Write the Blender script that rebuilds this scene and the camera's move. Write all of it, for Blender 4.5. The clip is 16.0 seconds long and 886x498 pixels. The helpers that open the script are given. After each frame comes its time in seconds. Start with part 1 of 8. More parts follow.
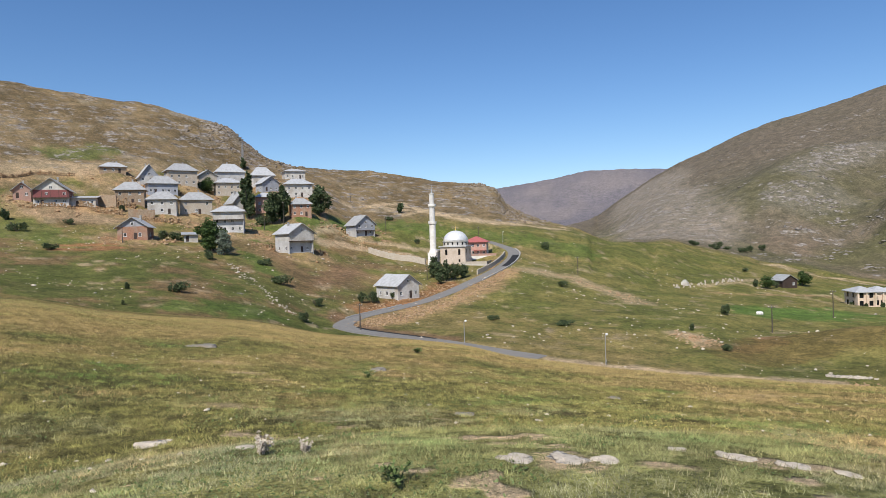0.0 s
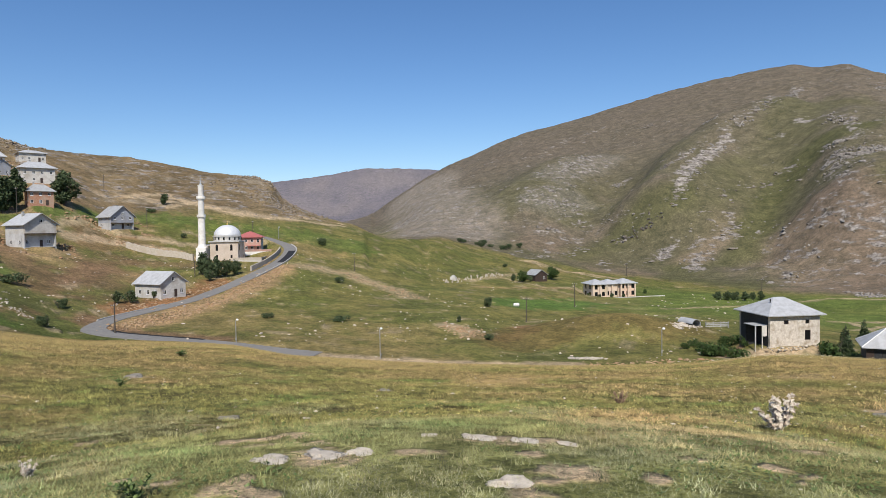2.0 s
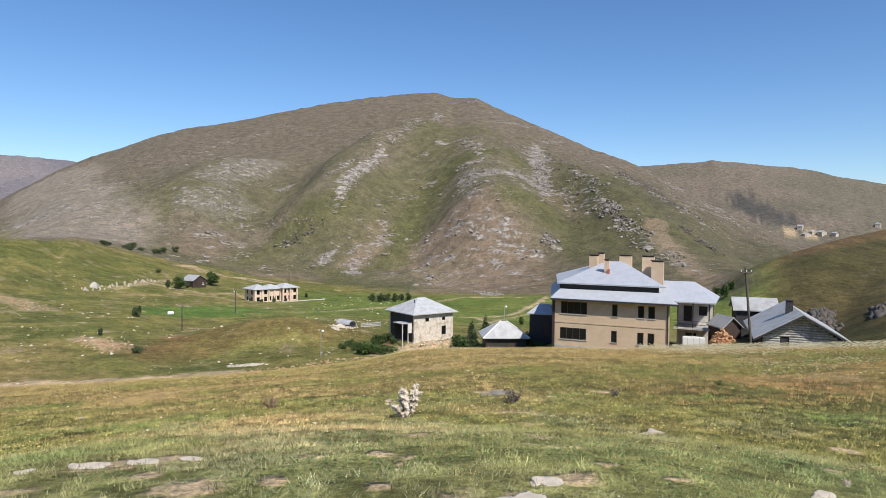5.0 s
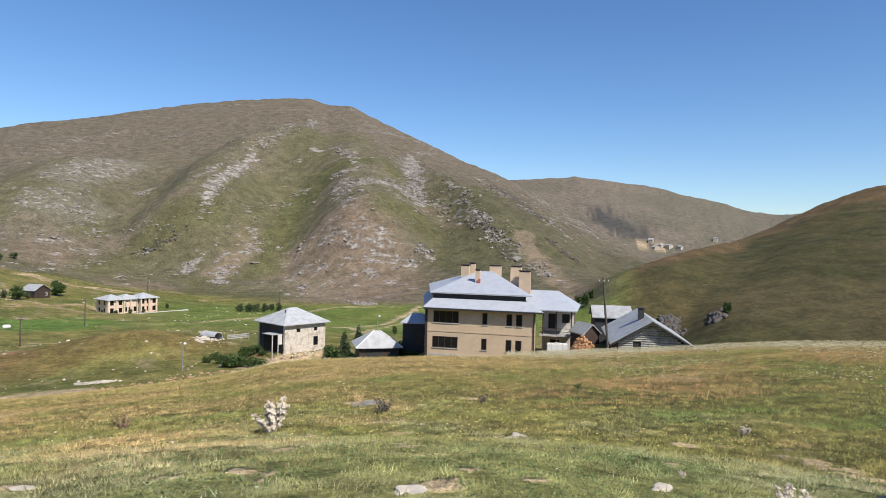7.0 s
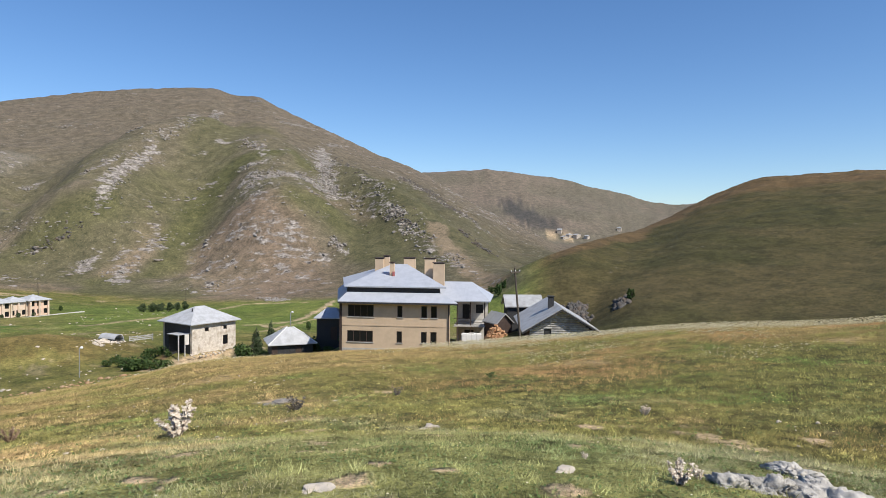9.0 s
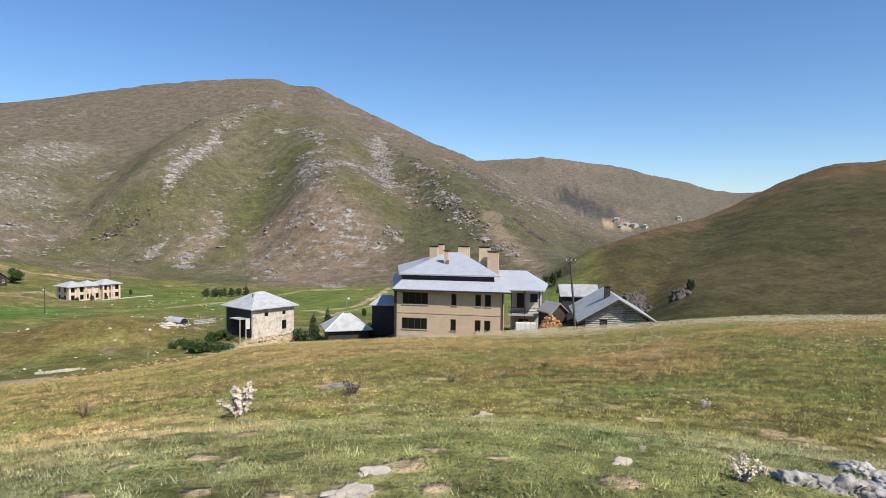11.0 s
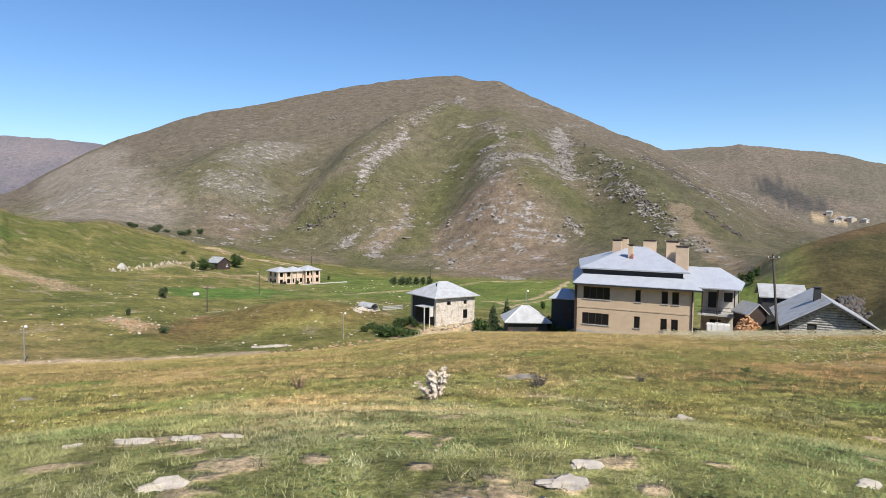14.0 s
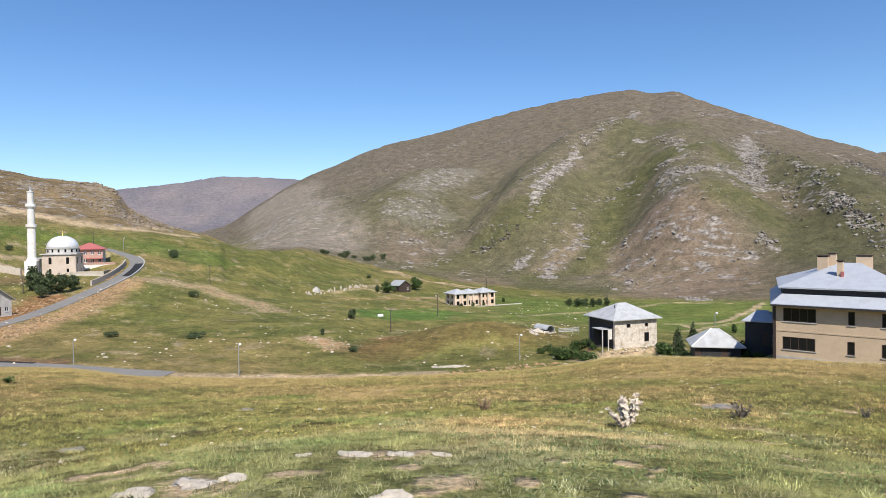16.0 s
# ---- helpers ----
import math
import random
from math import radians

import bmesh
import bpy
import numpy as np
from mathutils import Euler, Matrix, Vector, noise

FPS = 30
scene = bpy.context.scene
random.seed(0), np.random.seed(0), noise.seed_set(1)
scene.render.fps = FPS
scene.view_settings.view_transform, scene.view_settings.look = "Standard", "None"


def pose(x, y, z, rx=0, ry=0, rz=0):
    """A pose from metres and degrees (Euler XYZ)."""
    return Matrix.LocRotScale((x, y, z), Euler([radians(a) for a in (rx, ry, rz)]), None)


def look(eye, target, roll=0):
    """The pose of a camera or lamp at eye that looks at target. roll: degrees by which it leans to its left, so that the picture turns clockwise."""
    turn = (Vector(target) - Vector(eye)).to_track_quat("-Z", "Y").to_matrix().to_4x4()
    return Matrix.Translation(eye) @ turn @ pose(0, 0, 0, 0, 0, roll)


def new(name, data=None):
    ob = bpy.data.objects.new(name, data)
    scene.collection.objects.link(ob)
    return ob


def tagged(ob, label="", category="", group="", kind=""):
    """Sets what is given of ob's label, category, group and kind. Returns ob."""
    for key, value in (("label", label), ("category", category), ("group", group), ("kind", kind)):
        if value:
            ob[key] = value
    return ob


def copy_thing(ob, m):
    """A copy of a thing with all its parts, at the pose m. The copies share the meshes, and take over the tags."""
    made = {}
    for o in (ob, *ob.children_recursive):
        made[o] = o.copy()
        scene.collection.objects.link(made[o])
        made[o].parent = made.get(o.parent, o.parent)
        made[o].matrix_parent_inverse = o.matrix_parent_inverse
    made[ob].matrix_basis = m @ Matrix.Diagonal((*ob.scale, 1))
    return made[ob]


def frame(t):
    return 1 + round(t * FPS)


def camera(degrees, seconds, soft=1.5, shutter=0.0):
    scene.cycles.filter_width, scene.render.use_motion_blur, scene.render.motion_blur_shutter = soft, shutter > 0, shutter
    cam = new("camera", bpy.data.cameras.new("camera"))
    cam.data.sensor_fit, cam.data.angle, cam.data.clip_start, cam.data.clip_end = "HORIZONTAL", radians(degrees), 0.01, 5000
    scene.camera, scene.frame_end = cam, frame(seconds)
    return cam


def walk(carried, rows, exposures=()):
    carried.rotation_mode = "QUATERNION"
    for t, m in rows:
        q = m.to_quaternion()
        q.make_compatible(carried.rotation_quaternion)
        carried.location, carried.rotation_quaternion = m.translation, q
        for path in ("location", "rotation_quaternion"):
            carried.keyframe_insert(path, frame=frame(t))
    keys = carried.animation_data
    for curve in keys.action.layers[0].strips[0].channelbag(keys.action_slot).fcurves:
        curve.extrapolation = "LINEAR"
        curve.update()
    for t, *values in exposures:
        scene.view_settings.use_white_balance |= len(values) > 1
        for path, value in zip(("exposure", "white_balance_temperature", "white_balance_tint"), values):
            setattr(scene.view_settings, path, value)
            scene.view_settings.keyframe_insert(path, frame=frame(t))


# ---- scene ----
# ---- camera and its walk ----
cam = camera(68.73, 16.0, soft=0.75)
# seconds, heading (degrees clockwise from +y), pitch, roll, x, y, z
ROWS = [
    (0.00, -35.731, -1.012, -1.762, -0.298, 0.035, 1.564),
    (0.50, -31.097, -1.523, -2.274, -0.280, 0.057, 1.566),
    (1.00, -26.002, -1.045, -0.799, -0.235, 0.044, 1.573),
    (1.50, -21.746, -1.666, -1.245, -0.205, 0.049, 1.575),
    (2.00, -16.236, -1.807, -0.870, -0.165, 0.071, 1.573),
    (2.50, -7.857, -3.095, -2.773, -0.095, 0.075, 1.577),
    (3.00, -4.875, -2.483, -1.701, -0.072, 0.066, 1.584),
    (3.50, 0.000, -1.619, -0.125, -0.026, 0.054, 1.595),
    (4.00, 3.986, -1.453, -0.387, 0.015, 0.031, 1.602),
    (4.50, 9.434, -1.359, 0.796, 0.053, 0.026, 1.604),
    (4.70, 10.936, -1.417, 0.713, 0.081, 0.001, 1.606),
    (7.00, 23.979, -0.478, 1.261, 0.144, -0.041, 1.612),
    (7.50, 26.170, -0.333, 1.258, 0.162, -0.063, 1.619),
    (8.00, 28.290, -0.881, 0.895, 0.185, -0.083, 1.622),
    (8.20, 29.598, -0.779, 0.733, 0.184, -0.078, 1.621),
    (9.25, 31.600, -1.054, 0.363, 0.200, -0.068, 1.622),
    (10.30, 29.402, -1.328, -0.007, 0.216, -0.057, 1.623),
    (10.50, 28.483, -1.707, 0.476, 0.211, -0.057, 1.616),
    (11.00, 26.768, -2.080, 0.602, 0.195, -0.048, 1.611),
    (11.50, 27.209, -2.256, 0.748, 0.202, -0.032, 1.602),
    (12.00, 25.700, -1.757, 0.833, 0.177, -0.035, 1.615),
    (12.50, 20.392, -2.427, 1.422, 0.099, -0.001, 1.595),
    (13.00, 15.877, -3.453, 0.771, 0.030, 0.009, 1.591),
    (13.50, 13.908, -3.121, 0.566, 0.017, 0.013, 1.600),
    (14.00, 11.040, -2.930, 0.858, -0.023, 0.019, 1.597),
    (14.50, 8.177, -2.334, 0.393, -0.047, 0.038, 1.599),
    (15.00, 5.710, -1.331, -0.785, -0.073, 0.048, 1.605),
    (15.50, 2.033, -0.898, 0.175, -0.147, 0.016, 1.623),
    (16.00, -4.196, -1.026, -0.868, -0.237, -0.038, 1.629),
]


def aim(heading, pitch, roll, x, y, z):
    turn = Matrix.Rotation(radians(-heading), 4, "Z") @ Matrix.Rotation(radians(90 + pitch), 4, "X") @ Matrix.Rotation(radians(roll), 4, "Z")
    return Matrix.Translation((x, y, z)) @ turn


walk(cam, [(row[0], aim(*row[1:])) for row in ROWS], exposures=[(0.0, -0.19), (1.5, -0.25), (2.0, -0.24), (3.0, -0.13), (3.5, -0.09), (4.5, -0.04), (7.0, 0.0), (8.2, -0.03), (10.3, 0.01), (12.0, 0.02), (14.5, 0.08), (16.0, 0.06)])

# ---- sky and sun ----
SUN_AZ, SUN_EL = 163.0, 48.0
world = bpy.data.worlds.new("world")
scene.world = world
world.use_nodes = True
sky = world.node_tree.nodes.new("ShaderNodeTexSky")
sky.sky_type = "NISHITA"
sky.sun_disc = False
sky.sun_elevation, sky.sun_rotation = radians(SUN_EL), radians(SUN_AZ)
sky.altitude, sky.air_density, sky.dust_density, sky.ozone_density = 900, 1.0, 0.8, 3.5
deep = world.node_tree.nodes.new("ShaderNodeHueSaturation")
deep.inputs["Saturation"].default_value = 1.17
deep.inputs["Hue"].default_value = 0.504
world.node_tree.links.new(sky.outputs[0], deep.inputs["Color"])
world.node_tree.links.new(deep.outputs[0], world.node_tree.nodes["Background"].inputs[0])
world.node_tree.nodes["Background"].inputs[1].default_value = 0.15
lamp = bpy.data.lights.new("sun", "SUN")
lamp.energy, lamp.angle, lamp.color = 5.6, radians(0.53), (1.0, 0.94, 0.84)
sun = new("sun", lamp)
sun.matrix_world = look((60 * math.sin(radians(SUN_AZ)), 60 * math.cos(radians(SUN_AZ)), 80), (0, 0, 80 - 60 * math.tan(radians(SUN_EL))))

# ---- materials ----
def nodes_of(name):
    m = bpy.data.materials.new(name)
    m.use_nodes = True
    t = m.node_tree
    return m, t, t.nodes["Principled BSDF"]


def link(t, a, b):
    t.links.new(a, b)


def noise_node(t, scale, detail=6.0, rough=0.6, coord="Object"):
    n = t.nodes.new("ShaderNodeTexNoise")
    n.inputs["Scale"].default_value, n.inputs["Detail"].default_value, n.inputs["Roughness"].default_value = scale, detail, rough
    c = t.nodes.new("ShaderNodeTexCoord")
    link(t, c.outputs[coord], n.inputs["Vector"])
    return n


def ramp_node(t, source, stops):
    r = t.nodes.new("ShaderNodeValToRGB")
    while len(r.color_ramp.elements) < len(stops):
        r.color_ramp.elements.new(0.5)
    for e, (p, c) in zip(r.color_ramp.elements, stops):
        e.position, e.color = p, (*c, 1)
    link(t, source, r.inputs[0])
    return r


def mix_node(t, kind, fac, a, b):
    m = t.nodes.new("ShaderNodeMix")
    m.data_type, m.blend_type = "RGBA", kind
    for i, v in ((0, fac), (6, a), (7, b)):
        if hasattr(v, "links"):
            link(t, v, m.inputs[i])
        elif isinstance(v, tuple):
            m.inputs[i].default_value = (*v, 1)
        else:
            m.inputs[i].default_value = v
    return m.outputs[2]


def bump_node(t, bsdf, height, strength, distance):
    b = t.nodes.new("ShaderNodeBump")
    b.inputs["Strength"].default_value, b.inputs["Distance"].default_value = strength, distance
    link(t, height, b.inputs["Height"])
    link(t, b.outputs[0], bsdf.inputs["Normal"])


def rough_stuff(name, dark, light, scale=3.0, rough=0.85, metal=0.0, bump=0.3, depth=0.02, stain=None, stain_scale=0.35, coord="Object"):
    """A surface with grain at one scale and stains at a larger one."""
    m, t, b = nodes_of(name)
    n = noise_node(t, scale, 8, 0.65, coord)
    col = ramp_node(t, n.outputs["Fac"], [(0.3, dark), (0.7, light)]).outputs[0]
    if stain:
        s = noise_node(t, stain_scale, 5, 0.6, coord)
        mask = ramp_node(t, s.outputs["Fac"], [(0.48, (0, 0, 0)), (0.68, (1, 1, 1))]).outputs[0]
        col = mix_node(t, "MIX", mask, col, stain)
    info = t.nodes.new("ShaderNodeObjectInfo")
    v = ramp_node(t, info.outputs["Random"], [(0.0, (0.86, 0.86, 0.86)), (1.0, (1.08, 1.07, 1.05))]).outputs[0]
    link(t, mix_node(t, "MULTIPLY", 1.0, col, v), b.inputs["Base Color"])
    b.inputs["Roughness"].default_value, b.inputs["Metallic"].default_value = rough, metal
    b.inputs["Specular IOR Level"].default_value = 0.2 if rough > 0.8 else 0.5
    bump_node(t, b, n.outputs["Fac"], bump, depth)
    return m


def roof_metal(name, base, streak, pitch=0.9, rough=0.6, metal=0.08):
    """Sheet-metal roofing with standing seams, streaks and rust."""
    m, t, b = nodes_of(name)
    c = t.nodes.new("ShaderNodeTexCoord")
    w = t.nodes.new("ShaderNodeTexWave")
    w.inputs["Scale"].default_value, w.inputs["Distortion"].default_value = 0.314 / pitch, 0.0
    w.wave_profile = "SAW"
    link(t, c.outputs["Object"], w.inputs["Vector"])
    seam = ramp_node(t, w.outputs["Fac"], [(0.0, (1, 1, 1)), (0.06, (0, 0, 0)), (1.0, (0, 0, 0))]).outputs[0]
    n = noise_node(t, 0.9, 6, 0.7)
    col = ramp_node(t, n.outputs["Fac"], [(0.32, streak), (0.58, base)]).outputs[0]
    n2 = noise_node(t, 0.22, 4, 0.6)
    rust = ramp_node(t, n2.outputs["Fac"], [(0.6, (0, 0, 0)), (0.8, (0.5, 0.5, 0.5))]).outputs[0]
    col = mix_node(t, "MIX", rust, col, tuple(0.75 * v for v in streak))
    col = mix_node(t, "MULTIPLY", mix_node(t, "MULTIPLY", 1.0, seam, (0.35, 0.35, 0.35)), col, (0.6, 0.6, 0.62))
    link(t, col, b.inputs["Base Color"])
    b.inputs["Roughness"].default_value, b.inputs["Metallic"].default_value = rough, metal
    bump_node(t, b, seam, 0.4, 0.03)
    return m


def island_stuff(name, stops, rough=0.75, grain=0.0, translucent=0.0):
    """Leaves and blades: a colour for each separate piece."""
    m, t, b = nodes_of(name)
    g = t.nodes.new("ShaderNodeNewGeometry")
    col = ramp_node(t, g.outputs["Random Per Island"], stops).outputs[0]
    if grain:
        n = noise_node(t, grain, 3, 0.5)
        v = ramp_node(t, n.outputs["Fac"], [(0.3, (0.7, 0.72, 0.66)), (0.7, (1.2, 1.16, 1.1))]).outputs[0]
        col = mix_node(t, "MULTIPLY", 1.0, col, v)
    link(t, col, b.inputs["Base Color"])
    b.inputs["Roughness"].default_value = rough
    b.inputs["Specular IOR Level"].default_value = 0.2
    return m


M = {}
M["roof_pale"] = roof_metal("galvanised_roof", (0.49, 0.495, 0.50), (0.36, 0.36, 0.355))
M["roof_grey"] = roof_metal("weathered_roof", (0.41, 0.415, 0.415), (0.28, 0.275, 0.265))
M["roof_dark"] = roof_metal("dull_roof", (0.38, 0.40, 0.41), (0.26, 0.26, 0.26), rough=0.6)
M["roof_blue"] = roof_metal("blue_grey_roof", (0.42, 0.47, 0.56), (0.33, 0.37, 0.44))
M["roof_red"] = roof_metal("red_roof", (0.44, 0.13, 0.12), (0.34, 0.11, 0.10), metal=0.0)
M["plaster_white"] = rough_stuff("white_plaster", (0.48, 0.46, 0.43), (0.64, 0.62, 0.585), 1.5, 0.9, stain=(0.42, 0.38, 0.33))
M["plaster_bright"] = rough_stuff("bright_plaster", (0.72, 0.70, 0.66), (0.82, 0.80, 0.77), 1.5, 0.9, stain=(0.64, 0.60, 0.54))
M["concrete_pale"] = rough_stuff("pale_paving", (0.50, 0.46, 0.40), (0.60, 0.56, 0.50), 1.5, 0.9, stain=(0.42, 0.38, 0.32))
M["plaster_beige"] = rough_stuff("beige_render", (0.53, 0.405, 0.285), (0.60, 0.465, 0.33), 1.2, 0.9, stain=(0.49, 0.375, 0.265), bump=0.1)
M["plaster_cream"] = rough_stuff("cream_render", (0.64, 0.50, 0.39), (0.74, 0.60, 0.48), 1.2, 0.9, stain=(0.54, 0.45, 0.33))
M["plaster_grey"] = rough_stuff("grey_render", (0.45, 0.45, 0.45), (0.56, 0.56, 0.56), 1.2, 0.9, stain=(0.38, 0.37, 0.36))
M["plaster_blue"] = rough_stuff("blue_grey_boards", (0.30, 0.32, 0.37), (0.40, 0.42, 0.47), 2.0, 0.8, stain=(0.30, 0.30, 0.31))
M["plaster_pink"] = rough_stuff("pink_render", (0.40, 0.24, 0.19), (0.52, 0.33, 0.27), 1.6, 0.9, stain=(0.38, 0.28, 0.23))
M["wood_dark"] = rough_stuff("dark_stained_wood", (0.035, 0.022, 0.018), (0.07, 0.045, 0.035), 6.0, 0.7)
M["wood_maroon"] = rough_stuff("maroon_boards", (0.20, 0.06, 0.06), (0.28, 0.09, 0.085), 5.0, 0.7)
M["wood_grey"] = rough_stuff("weathered_timber", (0.24, 0.235, 0.225), (0.52, 0.51, 0.485), 4.0, 0.9, bump=0.6, stain=(0.15, 0.14, 0.13))
M["wood_black"] = rough_stuff("tarred_boards", (0.016, 0.016, 0.018), (0.05, 0.05, 0.052), 5.0, 0.75)
M["stone_wall"] = rough_stuff("rubble_stone_wall", (0.22, 0.165, 0.115), (0.46, 0.36, 0.26), 2.2, 0.95, bump=0.8, depth=0.06, stain=(0.34, 0.22, 0.14), stain_scale=0.6)
M["stone_pale"] = rough_stuff("pale_stone_wall", (0.38, 0.33, 0.27), (0.56, 0.50, 0.425), 1.8, 0.95, bump=0.6, depth=0.04, stain=(0.44, 0.37, 0.29))
M["brick"] = rough_stuff("hollow_brick_wall", (0.30, 0.15, 0.10), (0.44, 0.25, 0.17), 2.0, 0.95, stain=(0.36, 0.28, 0.22))
M["concrete"] = rough_stuff("raw_concrete", (0.33, 0.32, 0.30), (0.48, 0.47, 0.45), 2.0, 0.95, stain=(0.28, 0.27, 0.25))
M["frame_white"] = rough_stuff("white_window_frame", (0.72, 0.72, 0.72), (0.8, 0.8, 0.8), 8.0, 0.4, bump=0.05)
M["frame_brown"] = rough_stuff("brown_window_frame", (0.05, 0.03, 0.025), (0.08, 0.05, 0.04), 8.0, 0.5, bump=0.05)
M["pole_wood"] = rough_stuff("tarred_pole_wood", (0.06, 0.05, 0.042), (0.14, 0.12, 0.10), 9.0, 0.9)
M["steel"] = rough_stuff("galvanised_steel", (0.34, 0.35, 0.36), (0.48, 0.49, 0.5), 9.0, 0.45, metal=0.6, bump=0.05)
M["lamp_glass"] = rough_stuff("milky_lamp_glass", (0.75, 0.75, 0.72), (0.82, 0.82, 0.8), 9.0, 0.25, bump=0.0)
M["asphalt"] = rough_stuff("asphalt", (0.20, 0.192, 0.18), (0.28, 0.268, 0.25), 1.4, 0.9, stain=(0.27, 0.255, 0.235), stain_scale=0.12)
M["asphalt_new"] = rough_stuff("fresh_asphalt", (0.02, 0.02, 0.021), (0.035, 0.035, 0.036), 1.4, 0.85)
M["kerb"] = rough_stuff("kerb_concrete", (0.34, 0.33, 0.31), (0.46, 0.45, 0.43), 1.0, 0.9)
M["rock"] = rough_stuff("limestone_rock", (0.17, 0.155, 0.135), (0.40, 0.365, 0.32), 2.4, 0.95, bump=1.0, depth=0.08, stain=(0.27, 0.20, 0.14), stain_scale=0.8)
M["rock_pale"] = rough_stuff("pale_boulder", (0.44, 0.38, 0.31), (0.70, 0.62, 0.51), 5.0, 0.95, bump=1.0, depth=0.03, stain=(0.24, 0.22, 0.20), stain_scale=2.0)
M["rock_grey"] = rough_stuff("grey_boulder", (0.27, 0.255, 0.23), (0.62, 0.59, 0.54), 7.0, 0.95, bump=1.0, depth=0.03, stain=(0.17, 0.165, 0.155), stain_scale=3.0)
M["bark"] = rough_stuff("bark", (0.06, 0.05, 0.04), (0.14, 0.12, 0.10), 6.0, 0.95, bump=0.8)
m, t, b = nodes_of("window_glass")
b.inputs["Base Color"].default_value = (0.012, 0.013, 0.014, 1)
b.inputs["Specular IOR Level"].default_value = 0.3
b.inputs["Roughness"].default_value = 0.06
M["glass"] = m
m, t, b = nodes_of("dome_metal")
n = noise_node(t, 1.2, 5, 0.6)
link(t, ramp_node(t, n.outputs["Fac"], [(0.3, (0.66, 0.66, 0.66)), (0.7, (0.78, 0.78, 0.78))]).outputs[0], b.inputs["Base Color"])
b.inputs["Roughness"].default_value, b.inputs["Metallic"].default_value = 0.45, 0.2
M["dome"] = m
m, t, b = nodes_of("brass")
b.inputs["Base Color"].default_value, b.inputs["Metallic"].default_value, b.inputs["Roughness"].default_value = (0.7, 0.5, 0.16, 1), 1.0, 0.3
M["brass"] = m
M["leaf"] = island_stuff("green_leaves", [(0.0, (0.030, 0.055, 0.016)), (0.5, (0.050, 0.085, 0.024)), (1.0, (0.085, 0.125, 0.036))])
M["leaf_dark"] = island_stuff("dark_leaves", [(0.0, (0.036, 0.055, 0.025)), (0.6, (0.068, 0.095, 0.042)), (1.0, (0.115, 0.145, 0.068))])
M["leaf_grey"] = island_stuff("willow_leaves", [(0.0, (0.10, 0.125, 0.09)), (0.6, (0.16, 0.19, 0.14)), (1.0, (0.22, 0.25, 0.19))])
M["herb"] = island_stuff("meadow_herbs", [(0.0, (0.085, 0.125, 0.035)), (0.6, (0.125, 0.175, 0.055)), (1.0, (0.21, 0.245, 0.10))])
M["russet"] = island_stuff("rusty_dock", [(0.0, (0.14, 0.09, 0.06)), (0.6, (0.22, 0.145, 0.09)), (1.0, (0.30, 0.21, 0.13))])
M["withered"] = island_stuff("withered_stalks", [(0.0, (0.045, 0.038, 0.030)), (0.6, (0.11, 0.095, 0.075)), (1.0, (0.24, 0.21, 0.17))])
M["petal"] = island_stuff("white_flowers", [(0.0, (0.48, 0.41, 0.22)), (0.7, (0.58, 0.52, 0.32)), (1.0, (0.72, 0.68, 0.52))])
M["petal_yellow"] = island_stuff("yellow_flowers", [(0.0, (0.55, 0.46, 0.12)), (1.0, (0.70, 0.60, 0.20))])
M["thistle"] = island_stuff("dried_thistle", [(0.0, (0.26, 0.20, 0.15)), (0.35, (0.46, 0.38, 0.30)), (0.7, (0.60, 0.53, 0.43)), (1.0, (0.72, 0.66, 0.57))])

# ---- building tools ----
def link_mesh(name, bm, material, parent=None):
    me = bpy.data.meshes.new(name)
    bm.to_mesh(me)
    bm.free()
    me.materials.append(material)
    ob = new(name, me)
    if parent:
        ob.parent = parent
    return ob


def part(name, bm, material, parent, label=""):
    ob = link_mesh(name, bm, material, parent)
    return tagged(ob, label) if label else ob


def thing(name, m, label, category, group="", kind=""):
    ob = new(name)
    ob.empty_display_size = 0.2
    ob.matrix_basis = m
    return tagged(ob, label, category, group, kind)


def box(bm, x0, x1, y0, y1, z0, z1, m=None):
    v = [bm.verts.new(p) for p in ((x0, y0, z0), (x1, y0, z0), (x1, y1, z0), (x0, y1, z0), (x0, y0, z1), (x1, y0, z1), (x1, y1, z1), (x0, y1, z1))]
    for f in ((3, 2, 1, 0), (4, 5, 6, 7), (0, 1, 5, 4), (1, 2, 6, 5), (2, 3, 7, 6), (3, 0, 4, 7)):
        bm.faces.new([v[i] for i in f])
    if m:
        bmesh.ops.transform(bm, matrix=m, verts=v)
    return v


def boxes(*dims):
    bm = bmesh.new()
    for d in dims:
        box(bm, *d)
    return bm


def prism(bm, outline, y0, y1):
    """An outline in x and z, drawn out from y0 to y1."""
    a = [bm.verts.new((x, y0, z)) for x, z in outline]
    c = [bm.verts.new((x, y1, z)) for x, z in outline]
    bm.faces.new(a)
    bm.faces.new(c[::-1])
    for i in range(len(a)):
        j = (i + 1) % len(a)
        bm.faces.new((a[j], a[i], c[i], c[j]))


def lathe(bm, profile, n=20, x=0.0, y=0.0):
    """A profile of (radius, z) turned round an upright axis."""
    rings = []
    for r, z in profile:
        rings.append([bm.verts.new((x + r * math.cos(2 * math.pi * i / n), y + r * math.sin(2 * math.pi * i / n), z)) for i in range(n)])
    for a, c in zip(rings, rings[1:]):
        for i in range(n):
            bm.faces.new((a[i], a[(i + 1) % n], c[(i + 1) % n], c[i]))
    bm.faces.new(rings[0][::-1])
    bm.faces.new(rings[-1])


